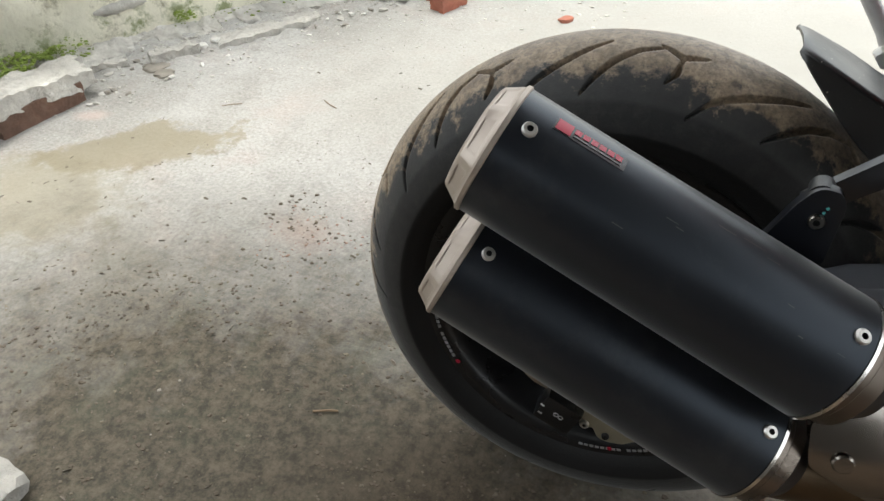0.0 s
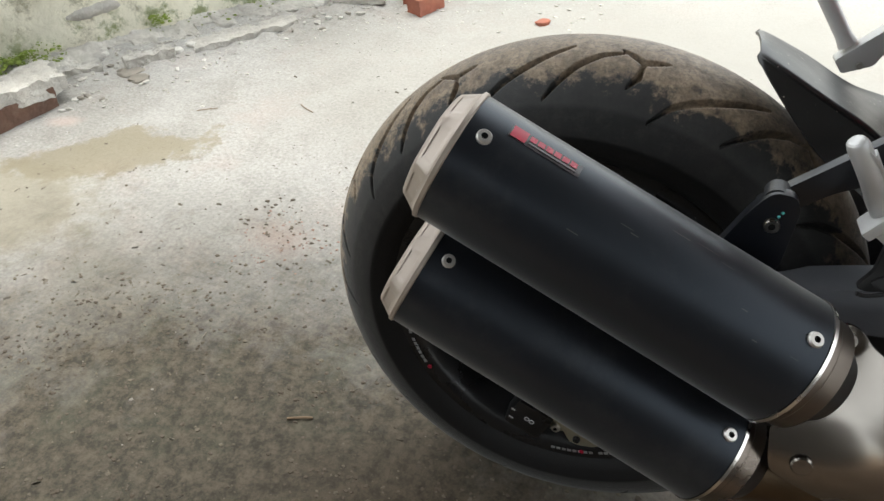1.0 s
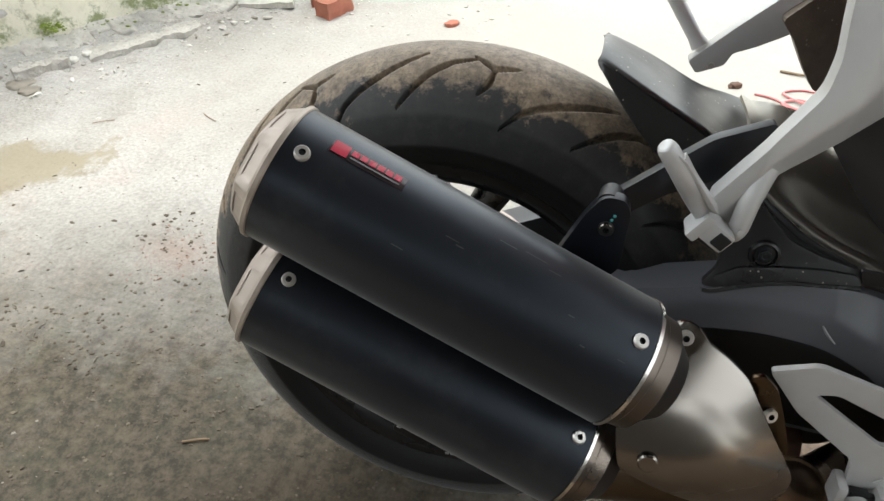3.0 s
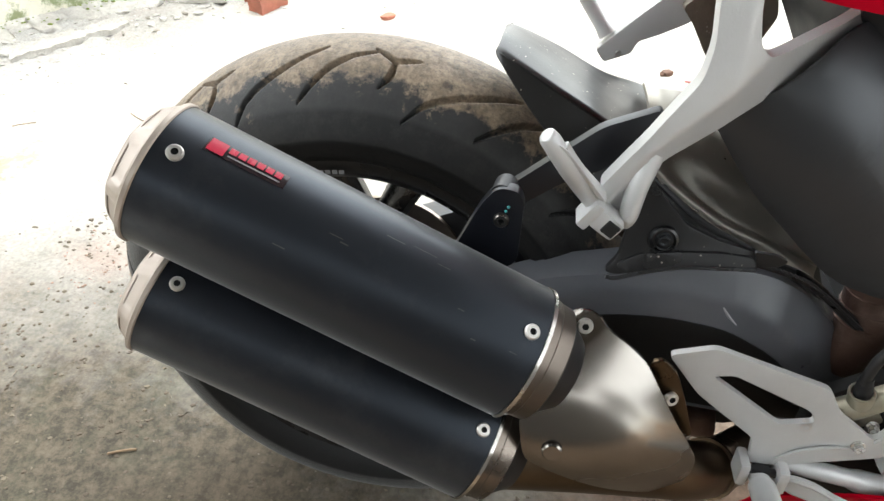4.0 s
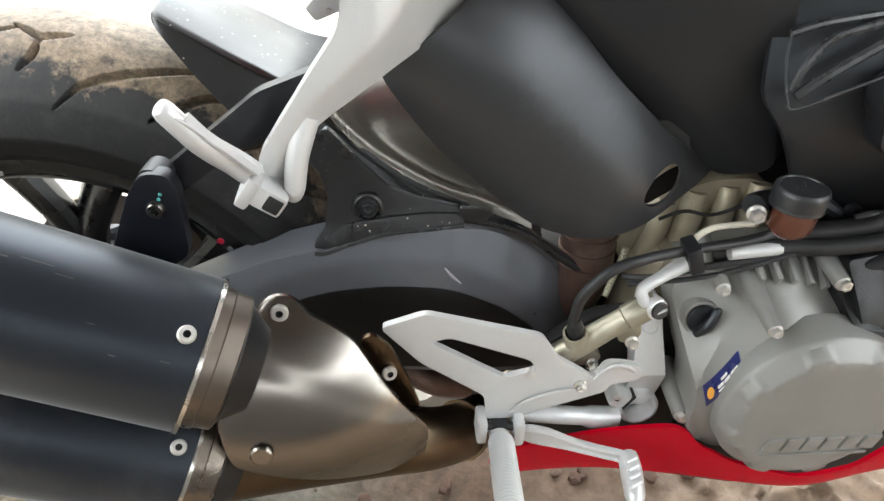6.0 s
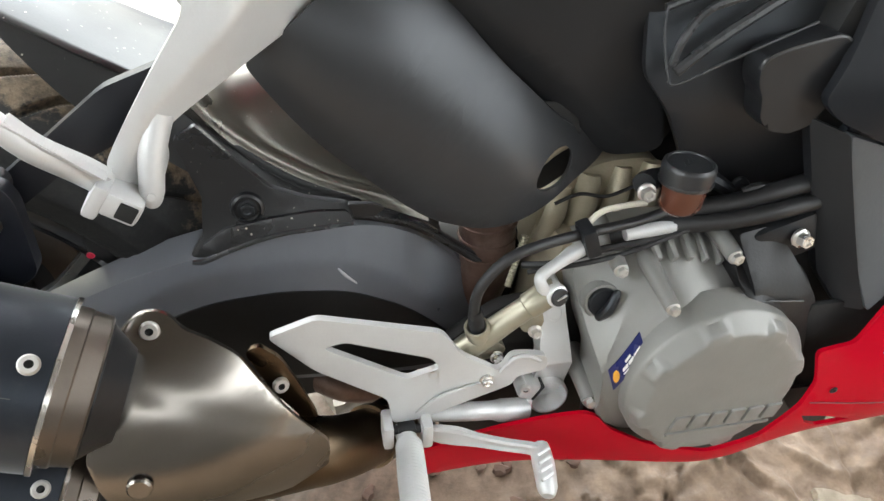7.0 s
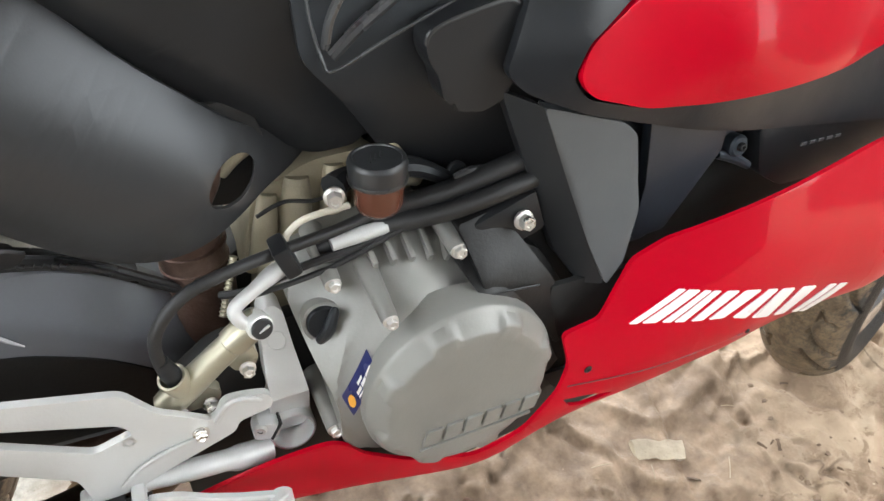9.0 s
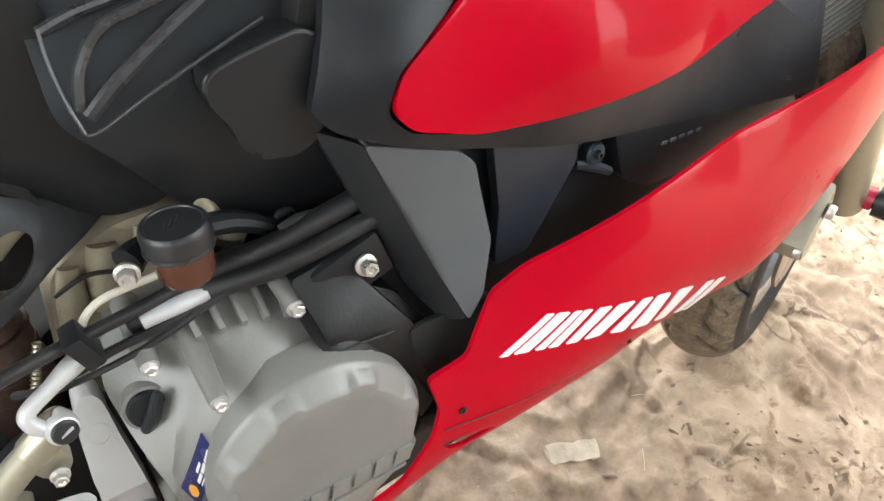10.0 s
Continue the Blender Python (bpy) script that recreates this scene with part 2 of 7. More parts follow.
TYRE_REAR = tyre_material("worn_rear_tyre_rubber", 0.09, 0.64)
TYRE_FRONT = tyre_material("muddy_front_tyre_rubber", 0.085, 0.62, (0.080, 0.056, 0.034), (0.26, 0.195, 0.125), 0.268, 0.0)


# ---- shape tools ----
def part(name, bm, mat, parent=None, label="", smooth=35, matrix=None):
    """Links a bmesh as one mesh object under a thing or a part."""
    me = bpy.data.meshes.new(name)
    bmesh.ops.recalc_face_normals(bm, faces=bm.faces)
    for f in bm.faces:
        f.smooth = smooth > 0
    for e in bm.edges:
        e.smooth = len(e.link_faces) == 2 and e.calc_face_angle(0) < radians(smooth)
    bm.to_mesh(me)
    bm.free()
    me.materials.append(mat)
    ob = new(name, me)
    ob.parent = parent
    if matrix is not None:
        ob.matrix_basis = matrix
    return tagged(ob, label) if label else ob


def smooth_line(pts, steps=6, closed=False):
    """Catmull-Rom curve through the points."""
    p = [Vector(q) for q in pts]
    n = len(p)
    out = []
    for i in range(n if closed else n - 1):
        a, b, c, d = (p[(i + k) % n] if closed else p[min(max(i + k, 0), n - 1)] for k in (-1, 0, 1, 2))
        for j in range(steps):
            t = j / steps
            out.append(0.5 * ((2 * b) + (c - a) * t + (2 * a - 5 * b + 4 * c - d) * t * t + (3 * b - a - 3 * c + d) * t ** 3))
    if not closed:
        out.append(p[-1])
    return out


def rounded(pts, r=0.006, steps=4):
    """A polygon with rounded corners."""
    out = []
    n = len(pts)
    for i in range(n):
        a, b, c = (Vector(pts[(i + k) % n]) for k in (-1, 0, 1))
        u, v = a - b, c - b
        k = min(r, u.length * 0.45, v.length * 0.45)
        s, e = b + u.normalized() * k, b + v.normalized() * k
        for j in range(steps + 1):
            t = j / steps
            out.append(s * (1 - t) ** 2 + b * 2 * t * (1 - t) + e * t * t)
    return out


def bevel_sharp(bm, width, segments=2, angle=40):
    edges = [e for e in bm.edges if len(e.link_faces) == 2 and e.calc_face_angle(0) > radians(angle)]
    if edges and width > 0:
        bmesh.ops.bevel(bm, geom=edges, offset=width, segments=segments, profile=0.6, affect="EDGES", clamp_overlap=True)


def plate(outline, y0, y1, bevel=0.002, r=0.006, holes=(), bm=None, warp=None, segments=2):
    """A plate: an outline in x and z, from y0 to y1, with rounded corners and edges; warp(x, z) shifts it sideways."""
    own = bmesh.new()
    loops = [rounded([Vector((x, z)) for x, z in o], r) for o in (outline, *holes)]
    for loop in loops:
        vs = [own.verts.new((p[0], y0, p[1])) for p in loop]
        for a, b in zip(vs, vs[1:] + vs[:1]):
            own.edges.new((a, b))
    if holes:
        bmesh.ops.triangle_fill(own, use_beauty=True, edges=own.edges[:])
    else:
        own.faces.new(own.verts[:])
    faces = own.faces[:]
    ext = bmesh.ops.extrude_face_region(own, geom=faces)
    for v in ext["geom"]:
        if isinstance(v, bmesh.types.BMVert):
            v.co.y = y1
    bmesh.ops.recalc_face_normals(own, faces=own.faces)
    bevel_sharp(own, bevel, segments, 50)
    if warp:
        for v in own.verts:
            v.co.y += warp(v.co.x, v.co.z)
    return join(bm, own)


def join(bm, own):
    """Adds the mesh own to bm, or returns own."""
    if bm is None:
        return own
    me = bpy.data.meshes.new("joined")
    own.to_mesh(me)
    own.free()
    bm.from_mesh(me)
    bpy.data.meshes.remove(me)
    return bm


def rings(sections, bm=None, cap=True, closed=False):
    """Skins rings of equal count."""
    bm = bm or bmesh.new()
    rows = [[bm.verts.new(p) for p in s] for s in sections]
    n = len(rows[0])
    for a, b in zip(rows, rows[1:] + (rows[:1] if closed else [])):
        for i in range(n):
            bm.faces.new((a[i], a[(i + 1) % n], b[(i + 1) % n], b[i]))
    if cap and not closed:
        bm.faces.new(rows[0][::-1])
        bm.faces.new(rows[-1])
    return bm


def tube(pts, radius, seg=12, steps=6, bm=None, straight=False, flat=1.0):
    """A hose or bar along the points; radius may be one number or one for each point."""
    path = [Vector(p) for p in pts] if straight else smooth_line(pts, steps)
    n = len(path)
    if hasattr(radius, "__len__"):
        rad = np.interp(np.linspace(0, len(radius) - 1, n), range(len(radius)), radius)
    else:
        rad = [radius] * n
    sections = []
    side = None
    for i, p in enumerate(path):
        d = (path[min(i + 1, n - 1)] - path[max(i - 1, 0)]).normalized()
        if side is None:
            side = d.orthogonal().normalized()
        side = (side - d * side.dot(d)).normalized()
        other = d.cross(side)
        sections.append([p + (side * math.cos(a) + other * math.sin(a) * flat) * rad[i] for a in (2 * math.pi * k / seg for k in range(seg))])
    return rings(sections, bm)


def frame_of(origin, axis, hint=(0, 0, 1)):
    z = Vector(axis).normalized()
    x = Vector(hint) - z * Vector(hint).dot(z)
    x = x.normalized() if x.length > 1e-4 else z.orthogonal().normalized()
    y = z.cross(x)
    return Matrix.Translation(origin) @ Matrix((x, y, z)).transposed().to_4x4()


def lathe(profile, origin, axis, seg=32, bm=None, closed=False, squash=(1, 1), hint=(0, 0, 1)):
    """Turns a profile of (height along the axis, radius)."""
    m = frame_of(origin, axis, hint)
    sections = [[m @ Vector((r * squash[0] * math.cos(2 * math.pi * k / seg), r * squash[1] * math.sin(2 * math.pi * k / seg), h)) for k in range(seg)] for h, r in profile]
    return rings(sections, bm, cap=not closed, closed=closed)


def block(size, centre, turn=(0, 0, 0), bevel=0.003, bm=None, segments=2):
    own = bmesh.new()
    bmesh.ops.create_cube(own, size=1)
    bmesh.ops.scale(own, vec=size, verts=own.verts)
    bevel_sharp(own, bevel, segments)
    bmesh.ops.transform(own, matrix=pose(*centre, *turn), verts=own.verts)
    return join(bm, own)


def sheet(rows, thick=0.003, nu=6, nv=6, bm=None, flip=False):
    """A curved panel through a grid of points, given thickness."""
    bm = bm or bmesh.new()
    lines = [smooth_line(r, nu) for r in rows]
    cols = [smooth_line([ln[i] for ln in lines], nv) for i in range(len(lines[0]))]
    w, h = len(cols), len(cols[0])
    grid = [[bm.verts.new(cols[i][j]) for j in range(h)] for i in range(w)]
    faces = [bm.faces.new((grid[i][j], grid[i + 1][j], grid[i + 1][j + 1], grid[i][j + 1])) for i in range(w - 1) for j in range(h - 1)]
    bm.normal_update()
    if thick:
        back = {}
        for i in range(w):
            for j in range(h):
                v = grid[i][j]
                back[v] = bm.verts.new(v.co + v.normal * (-thick if not flip else thick))
        for f in faces:
            bm.faces.new([back[v] for v in f.verts][::-1])
        ring = [grid[i][0] for i in range(w)] + [grid[w - 1][j] for j in range(1, h)] + [grid[i][h - 1] for i in range(w - 2, -1, -1)] + [grid[0][j] for j in range(h - 2, 0, -1)]
        for a, b in zip(ring, ring[1:] + ring[:1]):
            bm.faces.new((a, b, back[b], back[a]))
    return bm


def bolt(parent, loc, axis, r=0.006, mat=None, label="", socket=True, height=0.004, washer=False):
    """A domed socket-head bolt."""
    inner = r * 0.42
    prof = [(0, r), (height * 0.6, r), (height, r * 0.82), (height, inner)] + ([(height * 0.3, inner * 0.9), (height * 0.3, 0.0001)] if socket else [(height * 1.05, 0.0001)])
    if washer:
        prof = [(0, r * 1.5), (height * 0.3, r * 1.5), (height * 0.3, r)] + prof[1:]
    bm = lathe(prof, loc, axis, 20)
    ob = part("bolt", bm, mat or BOLT, parent, label)
    if socket:
        # Faces inside the socket are painted black as its shade.
        ob.data.materials.append(SHADE_BLACK)
        a = Vector(axis).normalized()
        for p in ob.data.polygons:
            d = Vector(p.center) - Vector(loc)
            if (d - a * d.dot(a)).length < inner * 0.97 and len(p.vertices) >= 4:
                p.material_index = 1
    return ob



def flange_bolt(parent, loc, axis, r=0.006, height=0.005, mat=None):
    """A hexagon bolt with a round flange and a shallow dished head."""
    bm = lathe([(0, r * 1.3), (height * 0.22, r * 1.3), (height * 0.34, r * 1.02)], loc, axis, 22)
    lathe([(height * 0.2, r), (height * 0.92, r), (height * 1.05, r * 0.86), (height * 1.05, r * 0.55), (height * 0.9, r * 0.4), (height * 0.9, 0.0001)], loc, axis, 6, bm)
    return part("bolt", bm, mat or BOLT, parent)


def side_depth(points):
    """A smooth sideways depth y(x, z) through a few (x, z, y) points (thin plate)."""
    p = np.array([(a, b) for a, b, _ in points], float)
    v = np.array([c for *_, c in points], float)

    def kernel(d2):
        return np.where(d2 > 1e-12, d2 * np.log(np.maximum(d2, 1e-12)), 0.0)

    n = len(p)
    k = kernel(((p[:, None] - p[None]) ** 2).sum(-1)) + np.eye(n) * 1e-7
    q = np.hstack([np.ones((n, 1)), p])
    a = np.vstack([np.hstack([k, q]), np.hstack([q.T, np.zeros((3, 3))])])
    w = np.linalg.lstsq(a, np.concatenate([v, np.zeros(3)]), rcond=None)[0]

    def depth(x, z):
        d2 = (p[:, 0] - x) ** 2 + (p[:, 1] - z) ** 2
        return float(kernel(d2) @ w[:n] + w[n] + w[n + 1] * x + w[n + 2] * z)

    return depth


def swell(points):
    """A second-order depth y(x, z) fitted to a few (x, z, y) points."""
    p = np.array(points, float)
    mid = p.mean(0)
    x, z = p[:, 0] - mid[0], p[:, 1] - mid[1]
    w = np.linalg.lstsq(np.stack([np.ones_like(x), x, z, x * x, x * z, z * z], 1), p[:, 2], rcond=None)[0]

    def depth(a, b):
        x, z = a - mid[0], b - mid[1]
        return float(w @ np.array([1, x, z, x * x, x * z, z * z]))

    return depth


def panel(outline, depth, thick=0.004, step=0.015, edge=0.004, r=0.008, holes=(), bm=None, hole_r=0.005, rise=None):
    """A curved moulded panel: an outline in x and z laid over the depth y(x, z), with rolled edges and thickness."""
    own = bmesh.new()
    loops = [rounded([Vector((x, z)) for x, z in outline], r)] + [rounded([Vector((x, z)) for x, z in h], hole_r) for h in holes]
    for loop in loops:
        vs = [own.verts.new((p[0], 0, p[1])) for p in loop]
        for a, b in zip(vs, vs[1:] + vs[:1]):
            own.edges.new((a, b))
    bmesh.ops.triangle_fill(own, use_beauty=True, edges=own.edges[:])
    xs = [v.co.x for v in own.verts]
    zs = [v.co.z for v in own.verts]
    for axis, lo, hi in (("x", min(xs), max(xs)), ("z", min(zs), max(zs))):
        at = lo + step
        while at < hi:
            co = (at, 0, 0) if axis == "x" else (0, 0, at)
            no = (1, 0, 0) if axis == "x" else (0, 0, 1)
            bmesh.ops.bisect_plane(own, geom=own.verts[:] + own.edges[:] + own.faces[:], plane_co=co, plane_no=no)
            at += step
    front = own.faces[:]
    ext = bmesh.ops.extrude_face_region(own, geom=front)
    moved = {v for v in ext["geom"] if isinstance(v, bmesh.types.BMVert)}
    for v in own.verts:
        y = depth(v.co.x, v.co.z)
        v.co.y = y if v in moved else y + thick
        if rise and v in moved:
            v.co.y += rise(v.co.x, v.co.z)
    own.normal_update()
    crest = [e for e in own.edges if len(e.link_faces) == 2 and sum(v in moved for v in e.verts) == 2 and e.calc_face_angle(0) > radians(50)]
    if edge > 0:
        bmesh.ops.bevel(own, geom=crest, offset=edge, segments=3, profile=0.5, affect="EDGES", clamp_overlap=True)
    return join(bm, own)


# ---- the setting ----
MUD_LUMPS = ((1.284, -0.291, 0.045), (1.453, -0.284, 0.04), (1.496, -0.204, 0.05), (1.041, -0.250, 0.03), (1.599, -0.184, 0.06), (1.294, -0.357, 0.045), (1.437, -0.310, 0.03), (1.729, -0.213, 0.065), (1.588, -0.236, 0.05), (1.110, -0.283, 0.04), (1.613, -0.310, 0.045), (1.372, -0.262, 0.035))


def ground_height(x, y):
    """Rough cast floor; broken mud in front of the engine; a shallow lip where the floor meets the wall."""
    v = Vector((x, y, 0))
    h = 0.004 * noise.noise(v * 2.1) + 0.002 * noise.noise(v * 9)
    mud = min(1.0, max(0.0, (x - 0.35) * 2.2)) * min(1.0, max(0.0, (1.2 - y) * 1.5))
    swirl = Vector((noise.noise(v * 3.1), noise.noise(v * 3.1 + Vector((7, 2, 0))), 0)) * 0.16
    rough = noise.fractal((v + swirl) * 5.5, 0.9, 2.1, 5)
    ridge = 1 - abs(noise.noise((v + swirl) * 7 + Vector((3, 1, 0)))) * 2.2
    h += mud * (0.009 * rough + 0.010 * max(0.0, ridge) ** 3 + 0.006 * noise.noise(v * 22) + 0.0035 * noise.noise(v * 48) + 0.002 * noise.noise(v * 85) - 0.010)
    if mud > 0:
        crack = max(0.0, 1 - abs(noise.noise((v + swirl * 0.5) * 6 + Vector((1, 8, 0)))) * 9)
        lump = max(0.0, noise.noise(v * 15 + Vector((4, 4, 0))))
        h += mud * (0.010 * lump ** 1.5 - 0.009 * crack)
        plate_noise = noise.fractal((v + swirl * 0.6) * 9 + Vector((2, 6, 0)), 0.75, 2.2, 4)
        step = min(1.0, max(0.0, (plate_noise - 0.10) / 0.05))
        torn = min(1.0, max(0.0, (noise.noise(v * 2.6 + Vector((9, 3, 0))) + 0.12) / 0.25))
        for cx, cy, r in MUD_LUMPS:
            d = math.hypot(x - cx, (y - cy) * 1.4) / r
            if d < 1.6:
                h += r * 0.30 * max(0.0, 1 - (d * (1 + 0.5 * noise.noise(v * 30))) ** 2) * (0.7 + 0.6 * noise.noise(v * 55))
        h += mud * torn * (0.011 * step + 0.006 * step * noise.noise(v * 34))
    rubble = max(0.0, 1 - abs((x + 1.66) * 0.72 - (y - 1.05) * 0.69) / 0.28)
    h += rubble * 0.022 * (0.4 + noise.fractal(v * 14, 0.8, 2.0, 4))
    return h


def ground_material():
    m = bpy.data.materials.new("worn_concrete_and_mud")
    m.use_nodes = True
    nodes, links = m.node_tree.nodes, m.node_tree.links
    b = nodes["Principled BSDF"]
    co = nodes.new("ShaderNodeTexCoord").outputs["Object"]
    cloud = noise_tex(nodes, links, co, 1.6, 8, 0.6)
    patchy = noise_tex(nodes, links, co, 7, 10, 0.68)
    fine = noise_tex(nodes, links, co, 110, 6, 0.7)
    grey = mix(nodes, links, ramp(nodes, links, cloud, [(0.35, (0, 0, 0)), (0.65, (1, 1, 1))]), (0.345, 0.332, 0.308), (0.455, 0.445, 0.426))
    grey = mix(nodes, links, ramp(nodes, links, patchy, [(0.46, (0, 0, 0)), (0.72, (0.55,) * 3)]), grey, (0.265, 0.248, 0.220))
    blush = ramp(nodes, links, noise_tex(nodes, links, co, 4.2, 8, 0.65), [(0.52, (0, 0, 0)), (0.66, (0.55,) * 3)])
    grey = mix(nodes, links, blush, grey, (0.42, 0.365, 0.335))
    specks = ramp(nodes, links, noise_tex(nodes, links, co, 55, 8, 0.75), [(0.60, (0, 0, 0)), (0.66, (0.6,) * 3)])
    grey = mix(nodes, links, specks, grey, (0.12, 0.105, 0.085))
    pits = ramp(nodes, links, noise_tex(nodes, links, co, 26, 10, 0.8), [(0.66, (0, 0, 0)), (0.71, (0.8,) * 3)])
    grey = mix(nodes, links, pits, grey, (0.10, 0.082, 0.062))
    chalk = ramp(nodes, links, noise_tex(nodes, links, co, 19, 10, 0.8), [(0.6, (0, 0, 0)), (0.72, (0.25,) * 3)])
    grey = mix(nodes, links, chalk, grey, (0.50, 0.47, 0.42))
    grit = ramp(nodes, links, fine, [(0.34, (0.74,) * 3), (0.66, (1.16,) * 3)])
    mul = nodes.new("ShaderNodeMixRGB")
    mul.blend_type = "MULTIPLY"
    mul.inputs[0].default_value = 1
    links.new(grey, mul.inputs[1])
    links.new(grit, mul.inputs[2])
    grey = mul.outputs[0]
    mud = mix(nodes, links, ramp(nodes, links, noise_tex(nodes, links, co, 8, 10, 0.7, 0.3), [(0.42, (0, 0, 0)), (0.56, (1, 1, 1))]), (0.215, 0.148, 0.099), (0.375, 0.280, 0.197))
    mud = mix(nodes, links, ramp(nodes, links, noise_tex(nodes, links, co, 18, 9, 0.7, 0.2), [(0.52, (0, 0, 0)), (0.75, (0.8,) * 3)]), mud, (0.50, 0.400, 0.298))
    # Dark brown patches paint the shade of clefts, which soft light leaves weak.
    cleft_shade = ramp(nodes, links, noise_tex(nodes, links, co, 24, 10, 0.72, 0.4), [(0.55, (0, 0, 0)), (0.61, (0.6,) * 3)])
    mud = mix(nodes, links, cleft_shade, mud, (0.15, 0.095, 0.057))
    shift = nodes.new("ShaderNodeVectorMath")
    shift.operation = "MULTIPLY_ADD"
    swirl = nodes.new("ShaderNodeTexNoise")
    swirl.inputs["Scale"].default_value = 9
    swirl.inputs["Detail"].default_value = 8
    links.new(co, swirl.inputs["Vector"])
    links.new(swirl.outputs["Color"], shift.inputs[0])
    shift.inputs[1].default_value = (0.12, 0.12, 0)
    links.new(co, shift.inputs[2])
    cells = nodes.new("ShaderNodeTexVoronoi")
    cells.feature = "DISTANCE_TO_EDGE"
    cells.inputs["Scale"].default_value = 11
    links.new(shift.outputs[0], cells.inputs["Vector"])
    # Crack lines are colour only, darkened like shaded crevices.
    painted_crack = nodes.new("ShaderNodeMath")
    painted_crack.operation = "MULTIPLY"
    links.new(ramp(nodes, links, cells.outputs["Distance"], [(0.012, (0.8,) * 3), (0.045, (0, 0, 0))]), painted_crack.inputs[0])
    links.new(ramp(nodes, links, noise_tex(nodes, links, co, 5.5, 8, 0.7), [(0.47, (0, 0, 0)), (0.58, (1, 1, 1))]), painted_crack.inputs[1])
    mud = mix(nodes, links, painted_crack.outputs[0], mud, (0.105, 0.070, 0.045))
    stains = ramp(nodes, links, noise_tex(nodes, links, co, 3.5, 8, 0.65), [(0.5, (0, 0, 0)), (0.6, (0.55,) * 3)])
    mud = mix(nodes, links, stains, mud, (0.25, 0.178, 0.124))
    sep = nodes.new("ShaderNodeSeparateXYZ")
    links.new(co, sep.inputs[0])
    wob = nodes.new("ShaderNodeMath")
    wob.operation = "MULTIPLY_ADD"
    links.new(noise_tex(nodes, links, co, 3, 6), wob.inputs[0])
    wob.inputs[1].default_value = 0.7
    links.new(sep.outputs["X"], wob.inputs[2])
    back = nodes.new("ShaderNodeMath")
    back.operation = "MULTIPLY_ADD"
    links.new(sep.outputs["Y"], back.inputs[0])
    back.inputs[1].default_value = -0.8
    links.new(wob.outputs[0], back.inputs[2])
    zone = nodes.new("ShaderNodeMapRange")
    zone.inputs["From Min"].default_value = 0.45
    zone.inputs["From Max"].default_value = 0.95
    links.new(back.outputs[0], zone.inputs["Value"])
    base = mix(nodes, links, zone.outputs[0], grey, mud)

    def spot(cx, cy, rx, ry, wobble, turn=0.0):
        """An irregular stain with its own outline."""
        mp = nodes.new("ShaderNodeMapping")
        mp.vector_type = "TEXTURE"
        mp.inputs["Location"].default_value = (cx, cy, 0)
        mp.inputs["Rotation"].default_value = (0, 0, radians(turn))
        mp.inputs["Scale"].default_value = (rx, ry, 1e6)
        links.new(co, mp.inputs[0])
        ln = nodes.new("ShaderNodeVectorMath")
        ln.operation = "LENGTH"
        links.new(mp.outputs[0], ln.inputs[0])
        ad = nodes.new("ShaderNodeMath")
        ad.operation = "MULTIPLY_ADD"
        links.new(noise_tex(nodes, links, co, 7, 12, 0.72), ad.inputs[0])
        ad.inputs[1].default_value = wobble
        links.new(ln.outputs["Value"], ad.inputs[2])
        half = nodes.new("ShaderNodeMath")
        half.operation = "MULTIPLY"
        half.inputs[1].default_value = 0.5
        links.new(ad.outputs[0], half.inputs[0])
        return half.outputs[0]

    damp = ramp(nodes, links, spot(-1.31, 0.49, 0.52, 0.235, 1.25, 33), [(0.52, (0.75,) * 3), (0.565, (0, 0, 0))])
    film = ramp(nodes, links, spot(-1.42, 0.20, 0.50, 0.36, 1.3, 10), [(0.52, (0.7,) * 3), (0.64, (0, 0, 0))])
    base = mix(nodes, links, film, base, (0.285, 0.255, 0.185))
    base = mix(nodes, links, damp, base, (0.235, 0.200, 0.128))
    # Greyer concrete at the far right, painted darker still against strong skylight.
    bare = ramp(nodes, links, spot(0.45, 1.35, 1.3, 0.85, 1.0), [(0.5, (0.85,) * 3), (0.95, (0, 0, 0))])
    base = mix(nodes, links, bare, base, (0.30, 0.29, 0.265))
    track = ramp(nodes, links, spot(-0.95, 0.05, 0.75, 0.14, 1.4, -32), [(0.5, (0.35,) * 3), (0.85, (0, 0, 0))])
    base = mix(nodes, links, track, base, (0.29, 0.27, 0.225))
    # Trodden soil, with the shade over the near floor painted into its colour.
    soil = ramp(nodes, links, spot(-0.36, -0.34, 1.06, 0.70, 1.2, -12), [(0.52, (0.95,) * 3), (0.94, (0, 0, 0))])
    shaded_soil = mix(nodes, links, ramp(nodes, links, noise_tex(nodes, links, co, 38, 10, 0.8), [(0.42, (0, 0, 0)), (0.60, (1, 1, 1))]), (0.034, 0.028, 0.018), (0.118, 0.098, 0.068))
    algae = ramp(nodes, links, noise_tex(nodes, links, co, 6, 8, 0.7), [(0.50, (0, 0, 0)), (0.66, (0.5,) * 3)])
    shaded_soil = mix(nodes, links, algae, shaded_soil, (0.075, 0.080, 0.052))
    base = mix(nodes, links, soil, base, shaded_soil)
    # Second, darker pool beside the tyre: soil plus painted shade.
    tyre_side_shade = ramp(nodes, links, spot(-0.12, -0.30, 0.30, 0.24, 1.0), [(0.5, (0.85,) * 3), (0.85, (0, 0, 0))])
    base = mix(nodes, links, tyre_side_shade, base, mix(nodes, links, ramp(nodes, links, noise_tex(nodes, links, co, 45, 10, 0.8), [(0.42, (0, 0, 0)), (0.6, (1, 1, 1))]), (0.038, 0.028, 0.019), (0.105, 0.082, 0.058)))
